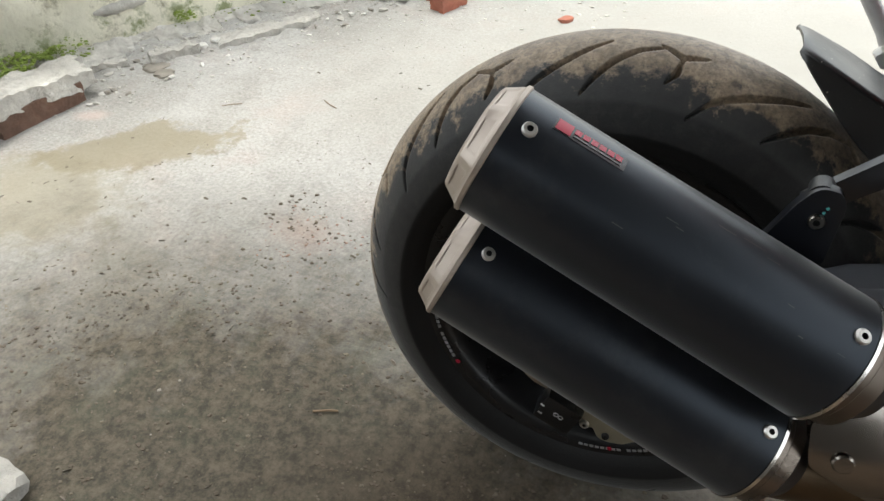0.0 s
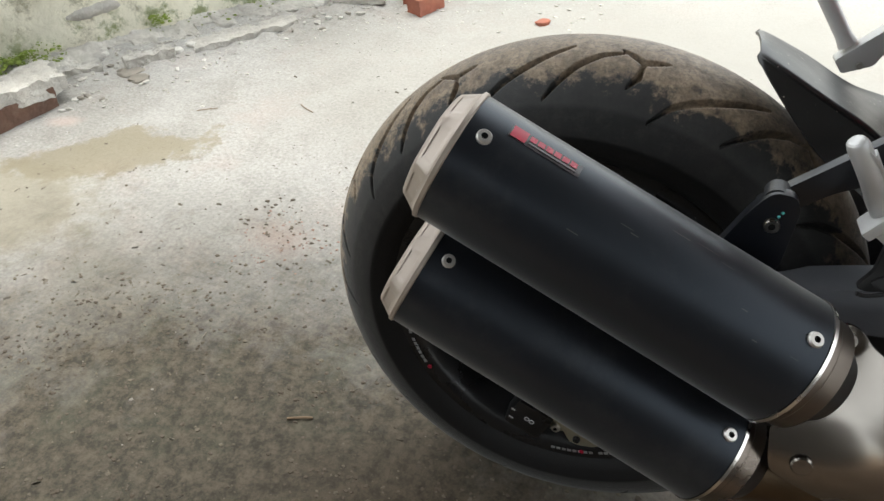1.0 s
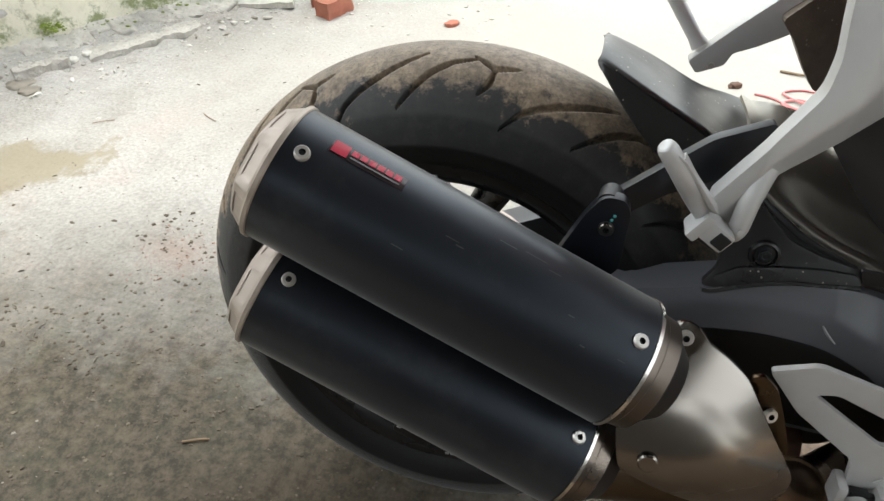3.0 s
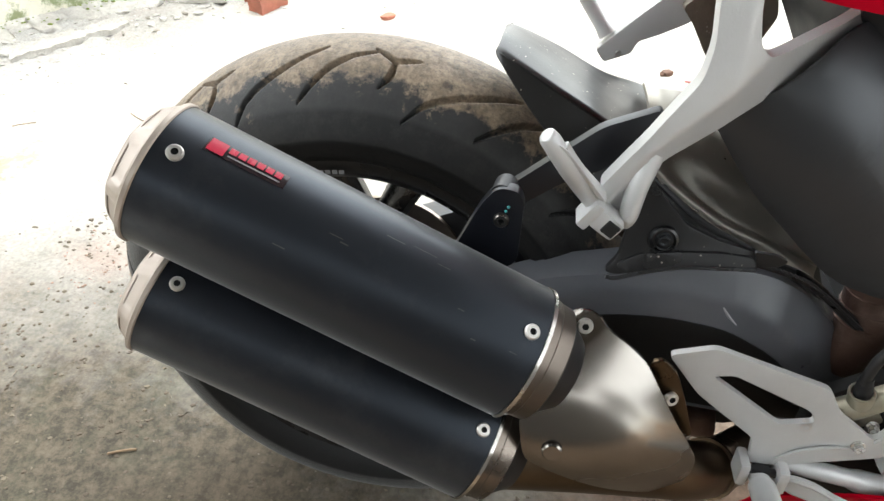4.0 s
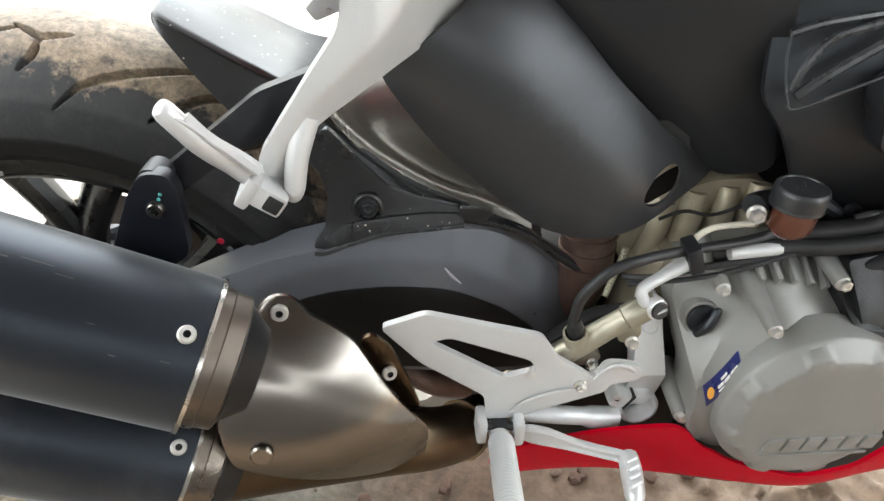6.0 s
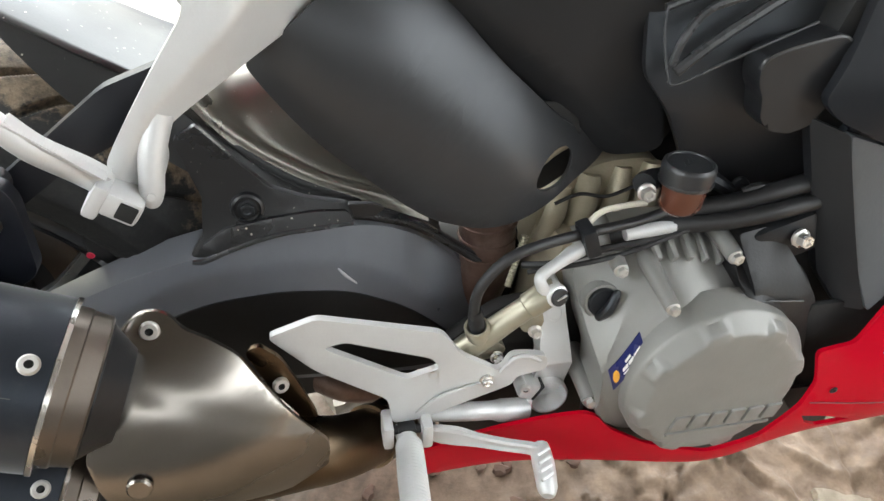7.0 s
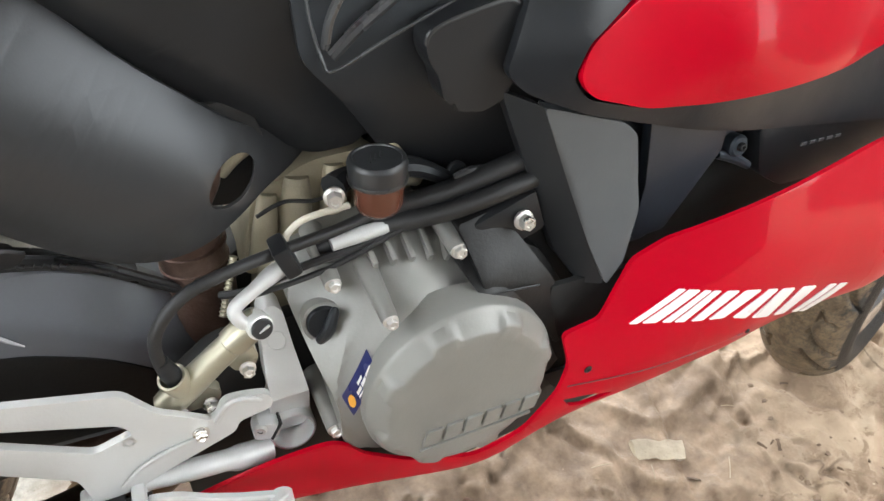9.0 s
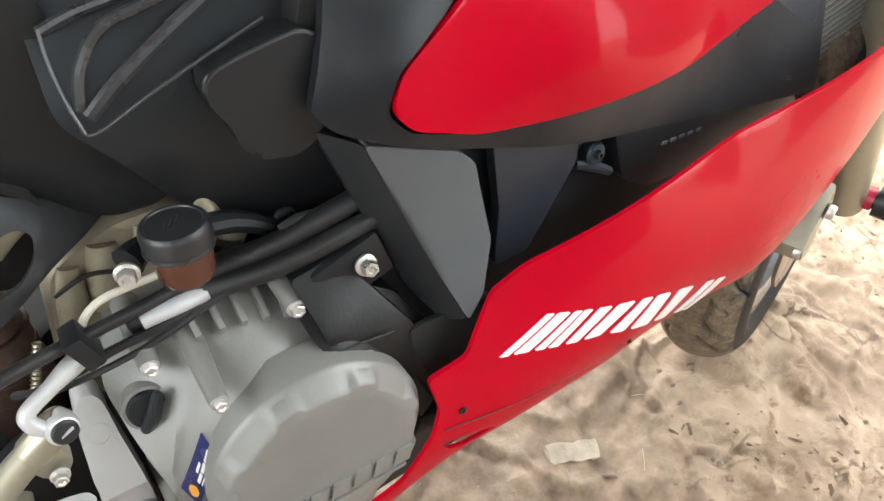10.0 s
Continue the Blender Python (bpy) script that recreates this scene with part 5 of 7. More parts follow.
# fairing and belly pan
FAIR_Y = side_depth([(0.757, 0.42, -0.255), (0.793, 0.425, -0.255), (0.842, 0.484, -0.250), (1.067, 0.531, -0.250), (1.262, 0.56, -0.250), (1.23, 0.413, -0.262), (1.138, 0.359, -0.266), (0.941, 0.36, -0.272), (0.824, 0.346, -0.268), (1.0, 0.43, -0.274), (0.85, 0.41, -0.270), (0.70, 0.30, -0.258), (0.55, 0.33, -0.225), (0.42, 0.30, -0.215), (0.5, 0.24, -0.20), (0.8, 0.25, -0.22), (1.0, 0.27, -0.22), (1.15, 0.30, -0.235), (1.4, 0.6, -0.22)])
fairing = part("side_fairing", panel([(0.755, 0.421), (0.790, 0.426), (0.803, 0.452), (0.815, 0.475), (0.845, 0.488), (1.067, 0.531), (1.262, 0.562), (1.42, 0.60), (1.40, 0.50), (1.31, 0.452), (1.231, 0.413), (1.175, 0.375), (1.125, 0.354), (1.0, 0.350), (0.90, 0.342), (0.82, 0.330), (0.74, 0.312), (0.68, 0.288), (0.56, 0.272), (0.43, 0.268), (0.405, 0.290), (0.420, 0.318), (0.491, 0.338), (0.566, 0.357), (0.578, 0.352), (0.592, 0.334), (0.625, 0.317), (0.680, 0.310), (0.727, 0.329), (0.754, 0.365), (0.762, 0.390)], FAIR_Y, 0.004, 0.016, 0.003, 0.006, holes=[[(0.7600, 0.3515), (0.7860, 0.3468), (0.8140, 0.3390), (0.8000, 0.3330), (0.7850, 0.3312), (0.7690, 0.3385)]], hole_r=0.002), FAIRING_RED, bike, "gloss red side fairing and belly pan with splashes")
# Three black sheets paint shade into the slit and belly pan gaps.
part("slit_backing", plate([(0.755, 0.355), (0.84, 0.352), (0.84, 0.336), (0.78, 0.322)], -0.236, -0.232, 0.001, 0.003), SHADE_BLACK, fairing, "black plate painted as the shade inside the vent slit")
part("pan_gap_shade", plate([(0.672, 0.305), (0.682, 0.304), (0.727, 0.322), (0.752, 0.358), (0.757, 0.356), (0.742, 0.318), (0.710, 0.303), (0.672, 0.298)], -0.240, -0.237, 0.0005, 0.002), SHADE_BLACK, fairing, "black strip standing in for shade along the belly pan edge")
part("pan_shade_sheet", plate([(0.757, 0.45), (0.757, 0.40), (0.740, 0.350), (0.690, 0.335), (0.655, 0.335), (0.655, 0.302), (0.690, 0.302), (0.740, 0.320), (0.820, 0.334), (1.0, 0.354), (1.1, 0.36), (1.1, 0.42), (0.80, 0.45)], -0.228, -0.222, 0.001, 0.003), SHADE_BLACK, fairing, "black sheet standing in for the shade inside the belly pan")
bolt(fairing, (0.780, FAIR_Y(0.780, 0.381) - 0.0005, 0.381), (0, -1, 0), 0.0036, DARK_BOLT, height=0.001)

# engine
case = part("crankcase", block((0.22, 0.30, 0.16), (0.65, 0.0, 0.385), (0, 10, 0), 0.02), CRANKCASE, bike, "cast alloy crankcase")
# Black filler block in place of the unlit engine interior.
part("engine_core", plate([(0.50, 0.30), (0.48, 0.42), (0.56, 0.47), (0.66, 0.54), (0.75, 0.60), (0.95, 0.60), (1.15, 0.56), (1.12, 0.36), (0.9, 0.26), (0.6, 0.24)], -0.09, 0.14, 0.01, 0.02), SHADE_BLACK, case, "black filler for the shade inside the engine")
part("cylinder_head", plate([(0.535, 0.44), (0.552, 0.515), (0.600, 0.538), (0.645, 0.540), (0.69, 0.50), (0.66, 0.44)], -0.112, 0.10, 0.008, 0.014), CRANKCASE, case)
for x, z, r, tilt in ((0.560, 0.490, 0.010, 0.3), (0.585, 0.500, 0.013, 0.22), (0.616, 0.505, 0.011, 0.15), (0.645, 0.508, 0.014, 0.1)):
    part("casting_boss", tube([(x - 0.03 * tilt, -0.112, z - 0.035), (x, -0.116, z), (x + 0.02 * tilt, -0.112, z + 0.026)], [r * 0.8, r, r * 0.7], 14, 5), CRANKCASE, case)
part("wire", tube([(0.553, -0.128, 0.508), (0.575, -0.128, 0.516), (0.60, -0.130, 0.513), (0.63, -0.13, 0.524)], 0.0016, 6), RUBBER, case)
CLUTCH = Vector((0.6725, 0, 0.389))
HOUSE = side_depth([(0.555, 0.466, -0.165), (0.640, 0.497, -0.172), (0.696, 0.480, -0.180), (0.60, 0.44, -0.222), (0.64, 0.462, -0.224), (0.69, 0.448, -0.226), (0.66, 0.40, -0.232), (0.578, 0.372, -0.231), (0.590, 0.345, -0.229), (0.755, 0.40, -0.22), (0.66, 0.31, -0.22), (0.59, 0.41, -0.232)])


def housing_y(x, z):
    """The casting swells round the clutch, with a raised seam, and falls away behind."""
    d = math.hypot(x - CLUTCH.x, z - CLUTCH.z)
    seam = 0.0030 * math.exp(-((d - 0.0985) / 0.0024) ** 2)
    return HOUSE(x, z) - seam


housing = part("clutch_housing", panel([(0.5765, 0.395), (0.566, 0.430), (0.558, 0.465), (0.575, 0.482), (0.60, 0.491), (0.65, 0.498), (0.70, 0.484), (0.742, 0.445), (0.757, 0.40), (0.742, 0.335), (0.68, 0.305), (0.61, 0.318), (0.576, 0.350)], housing_y, 0.05, 0.006, 0.003, 0.012), ENGINE, bike, "dusty grey painted clutch housing")
for k in range(6):
    part("cast_fin", block((0.0045, 0.032, 0.022), (0.622 + 0.0145 * k, -0.178, 0.490 - 0.0006 * k * k), (25, 4 * k - 8, 0), 0.0015), ENGINE, housing)


def clutch_row(r, y, tabs=0.0, n=160):
    out = []
    for k in range(n):
        a = 2 * math.pi * k / n
        d = abs((a * 8 / (2 * math.pi) + 0.1) % 1.0 - 0.5)
        t = min(1.0, max(0.0, (0.22 - d) / 0.09))
        t = t * t * (3 - 2 * t)
        rr = r + tabs * t
        out.append(CLUTCH + Vector((rr * math.cos(a) * 0.9, y, rr * math.sin(a) * 0.90)))
    return out


clutch = part("clutch_cover", rings([clutch_row(0.090, -0.215), clutch_row(0.090, -0.2425), clutch_row(0.0885, -0.2455), clutch_row(0.086, -0.247), clutch_row(0.0775, -0.2560, 0.0060), clutch_row(0.0755, -0.2578, 0.0060), clutch_row(0.0738, -0.2586, 0.0060), clutch_row(0.066, -0.2588), clutch_row(0.03, -0.2588)]), ENGINE, bike, "round grey clutch cover with scalloped rim", smooth=42)
for k in range(6):
    x = 0.632 + 0.0175 * k
    part("emboss_bar", plate([(x, 0.352), (x + 0.014, 0.352), (x + 0.018, 0.368), (x + 0.004, 0.368)], -0.2612, -0.2585, 0.0005, 0.0015), ENGINE, clutch)
part("emboss_bar", plate([(0.630, 0.345), (0.730, 0.345), (0.731, 0.348), (0.631, 0.348)], -0.2608, -0.2585, 0.0004, 0.001), ENGINE, clutch)
for x, z, y, r in ((0.617, 0.473, -0.236, 0.0085), (0.683, 0.494, -0.206, 0.010), (0.589, 0.484, -0.196, 0.009), (0.574, 0.360, -0.222, 0.010)):
    part("bolt_boss", tube([(x, y + 0.055, z + 0.012), (x, y, z)], [r * 1.0, r * 0.72], 16, straight=True), ENGINE, housing)
    flange_bolt(housing, (x, y, z), (0, -1, 0.05), r * 0.52, 0.006)
filler = part("oil_filler_cap", lathe([(0, 0.0132), (0.006, 0.0132), (0.0075, 0.012), (0.0075, 0.0001)], (0.580, -0.194, 0.4505), (-0.12, -1, 0.32), 28), PLASTIC, bike, "black oil filler cap")
part("filler_grip", tube([(0.5745, -0.203, 0.4415), (0.580, -0.207, 0.4525), (0.586, -0.204, 0.4645), (0.588, -0.202, 0.4675)], [0.005, 0.0062, 0.0048, 0.002], 10, flat=0.8), PLASTIC, filler)
part("filler_neck", lathe([(-0.03, 0.0185), (0.002, 0.0168), (0.004, 0.0160), (0.004, 0.0136), (-0.03, 0.0136)], (0.580, -0.194, 0.4505), (-0.12, -1, 0.32), 32, closed=True), ENGINE, filler)
black_cover = part("belt_cover", panel([(0.684, 0.478), (0.689, 0.496), (0.716, 0.500), (0.757, 0.472), (0.790, 0.42), (0.79, 0.36), (0.757, 0.36), (0.752, 0.415), (0.722, 0.455), (0.695, 0.458)], side_depth([(0.687, 0.492, -0.198), (0.716, 0.498, -0.194), (0.757, 0.470, -0.205), (0.698, 0.472, -0.226), (0.735, 0.452, -0.226), (0.757, 0.415, -0.226), (0.79, 0.37, -0.218), (0.79, 0.42, -0.208)]), 0.05, 0.008, 0.003, 0.005), DULL_BLACK, bike, "black plastic cover ahead of the clutch housing")
flange_bolt(black_cover, (0.735, -0.208, 0.509), (0, -1, 0.2), 0.0062, 0.010)
part("cover_box", panel([(0.684, 0.512), (0.7147, 0.5175), (0.733, 0.4956), (0.7586, 0.4579), (0.7756, 0.4203), (0.7790, 0.385), (0.7694, 0.3830), (0.7560, 0.408), (0.7345, 0.4300), (0.6965, 0.4450), (0.6954, 0.4696)], side_depth([(0.684, 0.512, -0.200), (0.7147, 0.5175, -0.198), (0.733, 0.4956, -0.207), (0.6960, 0.472, -0.2275), (0.740, 0.462, -0.2270), (0.6965, 0.445, -0.2310), (0.7345, 0.430, -0.2310), (0.7756, 0.4203, -0.2260), (0.775, 0.385, -0.2280)]), 0.04, 0.007, 0.0025, 0.004), DULL_BLACK, black_cover, "boxy black moulded cover")
part("cover_edge", tube([(0.6962, -0.2312, 0.4650), (0.715, -0.2312, 0.4635), (0.742, -0.2308, 0.4600)], 0.0010, 8), EDGE_GREY, black_cover)
part("cover_block", block((0.055, 0.04, 0.04), (0.728, -0.185, 0.502), (0, -20, 0), 0.005), PLASTIC, black_cover)

# Black sheet hides the ground below the clutch, as painted shade.
part("sump_shade_sheet", plate([(0.575, 0.345), (0.58, 0.262), (0.66, 0.240), (0.86, 0.262), (0.87, 0.335), (0.80, 0.36), (0.76, 0.40), (0.60, 0.40)], -0.212, -0.204, 0.001, 0.004), SHADE_BLACK, bike, "black sheet for the shade between clutch cover and belly pan")

# oil sticker, bars for its print
OIL_A, OIL_B, OIL_C, OIL_D = Vector((0.5793, 0.4044)), Vector((0.6023, 0.4401)), Vector((0.606, 0.4263)), Vector((0.5859, 0.3841))


def oil_point(u, v):
    """A place on the sticker: u along its length, v across."""
    p = OIL_A.lerp(OIL_B, u).lerp(OIL_D.lerp(OIL_C, u), v)
    return (p.x, p.y)


def oil_patch(u0, u1, v0, v1):
    return [oil_point(u0, v0), oil_point(u1, v0), oil_point(u1, v1), oil_point(u0, v1)]


oil = part("oil_sticker", panel(oil_patch(0, 1, 0, 1), lambda x, z: housing_y(x, z) - 0.0012, 0.0008, 0.005, 0.0, 0.0012), STICKER_BLUE, bike, "navy blue oil sticker with an orange emblem and white bars")
part("emblem", panel([oil_point(u, v) for u, v in ((0.05, 0.5), (0.10, 0.25), (0.20, 0.25), (0.25, 0.5), (0.20, 0.75), (0.10, 0.75))], lambda x, z: housing_y(x, z) - 0.0018, 0.0006, 0.006, 0.0, 0.002), STICKER_YELLOW, oil)
for u0, u1, v0, v1 in ((0.45, 0.62, 0.26, 0.36), (0.34, 0.50, 0.46, 0.60), (0.52, 0.68, 0.46, 0.60), (0.70, 0.90, 0.46, 0.60), (0.34, 0.88, 0.70, 0.75)):
    part("print_bar", panel(oil_patch(u0, u1, v0, v1), lambda x, z: housing_y(x, z) - 0.0018, 0.0006, 0.006, 0.0, 0.0006), WHITE, oil)

# rider's rearset: heel plate, peg, brake pedal, master cylinder
heel = part("heel_plate", panel([(0.308, 0.467), (0.344, 0.480), (0.440, 0.452), (0.456, 0.4262), (0.4794, 0.4094), (0.4868, 0.4037), (0.4924, 0.4062), (0.4984, 0.4192), (0.5132, 0.4180), (0.5290, 0.4135), (0.5320, 0.4050), (0.5300, 0.3975), (0.5152, 0.3945), (0.5058, 0.3930), (0.5024, 0.3840), (0.4875, 0.3784), (0.4575, 0.3677), (0.4281, 0.3560), (0.400, 0.354), (0.396, 0.385), (0.340, 0.428)], lambda x, z: -0.213, 0.006, 0.02, 0.0016, 0.006, holes=[[(0.347, 0.450), (0.364, 0.454), (0.432, 0.426), (0.439, 0.414), (0.412, 0.406)]]), ALLOY, bike, "silver heel plate with a long slot")
part("arm_rib", tube([(0.420, -0.2135, 0.364), (0.436, -0.2150, 0.380), (0.456, -0.2150, 0.3885), (0.476, -0.2135, 0.391)], [0.0016, 0.0026, 0.0026, 0.0016], 10, flat=0.7), ALLOY, heel)
part("arm_crest", tube([(0.4905, -0.2135, 0.4005), (0.5005, -0.2150, 0.4165), (0.5115, -0.2150, 0.4180), (0.524, -0.2130, 0.4085)], [0.0020, 0.0032, 0.0034, 0.0022], 10, flat=0.7), ALLOY, heel)
flange_bolt(heel, (0.479, -0.213, 0.394), (0, -1, 0), 0.0046, 0.006)
bolt(heel, (0.434, -0.208, 0.407), (0, -1, 0), 0.006, BOLT, height=0.005)


def bracket_face(x, z):
    """The bracket leans back above its kink and tucks in below it."""
    return -0.200 + (0.5 if z > 0.388 else -0.25) * (z - 0.388)


bracket = part("rearset_bracket", panel([(0.5345, 0.4287), (0.5380, 0.4480), (0.5434, 0.4535), (0.5498, 0.4537), (0.5550, 0.4482), (0.5560, 0.4376), (0.5570, 0.4240), (0.5600, 0.4000), (0.5615, 0.3850), (0.5610, 0.3500), (0.5570, 0.3350), (0.5360, 0.3350), (0.5300, 0.3520), (0.5300, 0.3785), (0.5325, 0.3900), (0.5320, 0.4020), (0.5335, 0.4162)], bracket_face, 0.020, 0.004, 0.002, 0.003), BRIGHT_ALLOY, bike, "silver alloy rearset bracket")
part("bracket_recess", lathe([(-0.004, 0.0075), (0.0008, 0.0075), (0.0008, 0.0068), (-0.004, 0.0055), (-0.004, 0.0001)], (0.5460, -0.1795, 0.4290), (0, -1, 0.5), 26), BRIGHT_ALLOY, bracket)
part("pivot_ring", lathe([(-0.02, 0.0190), (0.006, 0.0190), (0.008, 0.0180), (0.008, 0.0164), (-0.014, 0.0146), (-0.017, 0.0001)], (0.5440, -0.195, 0.3470), (0, -1, 0.1), 40), BRIGHT_ALLOY, bracket)
part("pivot_clamp", block((0.020, 0.02, 0.018), (0.525, -0.196, 0.361), (0, 20, 0), 0.004), ALLOY, bracket)
part("clamp_gap", block((0.0016, 0.022, 0.018), (0.531, -0.1965, 0.361), (0, 30, 0), 0.0), SHADE_BLACK, bracket)
bolt(bracket, (0.520, -0.203, 0.366), (-0.3, -1, 0), 0.005, BOLT)
peg = part("rider_footpeg", tube([(0.409, -0.212, 0.346), (0.411, -0.228, 0.345), (0.411, -0.231, 0.345), (0.407, -0.27, 0.357), (0.402, -0.33, 0.376)], [0.009, 0.009, 0.0115, 0.0115, 0.011], 16, straight=True), ALLOY, bike, "knurled silver rider footpeg")
for k in range(24):
    t = k / 24
    c = Vector((0.411, -0.236, 0.3465)).lerp(Vector((0.402, -0.33, 0.376)), t)
    part("knurl_ring", lathe([(-0.0012, 0.0110), (-0.0006, 0.0115), (0.0006, 0.0115), (0.0012, 0.0110)], c, (-0.09, -0.94, 0.30), 16), ALLOY, peg)
part("peg_clevis", block((0.009, 0.024, 0.026), (0.395, -0.214, 0.349), (0, 0, 0), 0.003), ALLOY, peg)
part("peg_clevis", block((0.010, 0.026, 0.028), (0.428, -0.215, 0.347), (0, 0, 0), 0.004), ALLOY, peg)
part("peg_pin", tube([(0.392, -0.218, 0.352), (0.436, -0.219, 0.350)], 0.004, 10, straight=True), DARK_BOLT, peg)
part("peg_spring", block((0.015, 0.010, 0.009), (0.411, -0.218, 0.351), (0, 0, 0), 0.001), DARK_BOLT, peg)
PEDAL_BAR = [(0.426, -0.216, 0.343), (0.440, -0.222, 0.345), (0.452, -0.226, 0.345), (0.470, -0.231, 0.342), (0.495, -0.240, 0.341), (0.514, -0.246, 0.340), (0.523, -0.250, 0.337)]
pedal = part("brake_pedal", beam(PEDAL_BAR, [0.006, 0.011, 0.0105, 0.0075, 0.0065, 0.0065, 0.0075], [(-1, 0), (-1, 0.55), (-0.75, 0.8), (-0.35, 0.5), (0.35, 0.5), (0.7, 0.9), (1, 0.7), (1, 0)], 0.006, steps=4), ALLOY, bike, "silver rear brake pedal", smooth=30)
toe = part("toe_peg", tube([(0.522, -0.246, 0.338), (0.520, -0.262, 0.338), (0.516, -0.285, 0.337), (0.514, -0.292, 0.336)], [0.0085, 0.0095, 0.0085, 0.005], 12, 4), ALLOY, pedal)
for k in range(4):
    part("toe_grip", block((0.013, 0.003, 0.004), (0.5205 - 0.0014 * k, -0.257 - 0.008 * k, 0.3462), (20, 0, 25), 0.001), ALLOY, toe)
part("pedal_link", tube([(0.432, -0.206, 0.352), (0.468, -0.206, 0.348), (0.490, -0.204, 0.343), (0.500, -0.203, 0.340), (0.525, -0.200, 0.335)], [0.007, 0.0085, 0.0085, 0.0105, 0.0095], 14), ALLOY, pedal)
mc = part("master_cylinder", tube([(0.4575, -0.193, 0.4085), (0.460, -0.193, 0.410), (0.466, -0.193, 0.4145), (0.480, -0.194, 0.4255), (0.500, -0.195, 0.4435), (0.513, -0.196, 0.4545), (0.5135, -0.196, 0.455), (0.5295, -0.196, 0.4675), (0.536, -0.196, 0.4725)], [0.0075, 0.0105, 0.0112, 0.0108, 0.0100, 0.0098, 0.0112, 0.0115, 0.0085], 20, straight=True), MASTER, bike, "champagne anodised rear brake master cylinder")
part("mc_port", lathe([(-0.012, 0.0100), (0.010, 0.0105), (0.0115, 0.0098), (0.0115, 0.0082), (-0.004, 0.0078), (-0.004, 0.0001)], (0.4735, -0.196, 0.4325), (-0.30, -0.30, 1), 24), MASTER, mc)
part("mc_lug", panel([(0.462, 0.402), (0.478, 0.400), (0.496, 0.402), (0.500, 0.411), (0.486, 0.424), (0.470, 0.416)], lambda x, z: -0.196, 0.010, 0.012, 0.002, 0.004), MASTER, mc)
part("mc_lug", panel([(0.505, 0.443), (0.512, 0.428), (0.524, 0.426), (0.530, 0.436), (0.526, 0.452)], lambda x, z: -0.197, 0.010, 0.012, 0.002, 0.004), MASTER, mc)
part("banjo_knuckle", lathe([(-0.012, 0.008), (-0.004, 0.0098), (0.004, 0.0100), (0.0075, 0.0088), (0.0085, 0.0066), (0.0068, 0.0060), (0.0068, 0.0001)], (0.5325, -0.199, 0.4690), (0.25, -1, 0.25), 28), BRIGHT_ALLOY, mc)
part("banjo_cap", lathe([(0, 0.0078), (0.0022, 0.0076), (0.0030, 0.0066), (0.0030, 0.0001)], (0.5343, -0.206, 0.4708), (0.25, -1, 0.25), 20), CAP_GREY, mc)
part("banjo_slot", block((0.0012, 0.002, 0.0110), (0.5348, -0.2090, 0.4714), (0, 60, 0), 0.0004), ALLOY, mc)
for x, y, z in ((0.4902, -0.200, 0.4063), (0.470, -0.200, 0.404), (0.5202, -0.202, 0.4331)):
    flange_bolt(mc, (x, y, z), (0, -1, 0.1), 0.0045, 0.007)
part("brake_hose", tube([(0.4705, -0.200, 0.444), (0.4665, -0.202, 0.462), (0.470, -0.204, 0.488), (0.490, -0.202, 0.510), (0.518, -0.196, 0.516), (0.560, -0.184, 0.515), (0.601, -0.178, 0.517), (0.633, -0.172, 0.521), (0.664, -0.160, 0.522)], 0.0044, 12), RUBBER, bike, "black rubber brake hose")
part("hose_boot", tube([(0.4725, -0.197, 0.437), (0.4705, -0.199, 0.446), (0.4685, -0.200, 0.455), (0.4672, -0.2015, 0.462)], [0.0066, 0.0070, 0.0060, 0.0052], 14), PLASTIC, bike, "black rubber hose boot")
part("coolant_hose", tube([(0.588, -0.168, 0.498), (0.618, -0.175, 0.508), (0.644, -0.182, 0.514), (0.682, -0.192, 0.521), (0.726, -0.197, 0.532), (0.79, -0.19, 0.540)], 0.0075, 12), RUBBER, bike, "thick black rubber hose")
part("coolant_hose", tube([(0.640, -0.172, 0.521), (0.685, -0.182, 0.531), (0.729, -0.187, 0.545), (0.79, -0.18, 0.552)], 0.0082, 12), RUBBER, bike, "thick black rubber hose beside the frame cover")
part("wiring_loom", tube([(0.515, -0.170, 0.478), (0.534, -0.186, 0.489), (0.573, -0.183, 0.496), (0.617, -0.183, 0.502), (0.645, -0.184, 0.512)], 0.0032, 8), RUBBER, bike, "thin black wiring bundle")
part("wire", tube([(0.52, -0.170, 0.470), (0.560, -0.187, 0.487), (0.600, -0.186, 0.494), (0.650, -0.188, 0.514)], 0.0022, 8), RUBBER, bike, "thin black wire")
part("hose_crimp", tube([(0.594, -0.181, 0.508), (0.612, -0.181, 0.510), (0.636, -0.182, 0.513)], [0.0055, 0.006, 0.0055], 12), ALLOY, bike, "silver hose crimp")
part("clear_tube", tube([(0.560, -0.177, 0.510), (0.567, -0.174, 0.521), (0.581, -0.172, 0.528), (0.612, -0.172, 0.531)], 0.0026, 8), material("milky_clear_tube", (0.66, 0.62, 0.52), 0.3), bike, "milky breather tube")
part("banjo_pipe", tube([(0.5275, -0.200, 0.470), (0.521, -0.200, 0.479), (0.521, -0.197, 0.487), (0.536, -0.192, 0.494), (0.548, -0.188, 0.499), (0.558, -0.186, 0.503)], [0.005, 0.005, 0.005, 0.005, 0.0065, 0.0065], 12), ALLOY, bike, "bent silver brake line end")
part("hose_clip", block((0.012, 0.022, 0.026), (0.560, -0.186, 0.511), (0, -20, 0), 0.003), PLASTIC, bike, "black plastic hose clip")
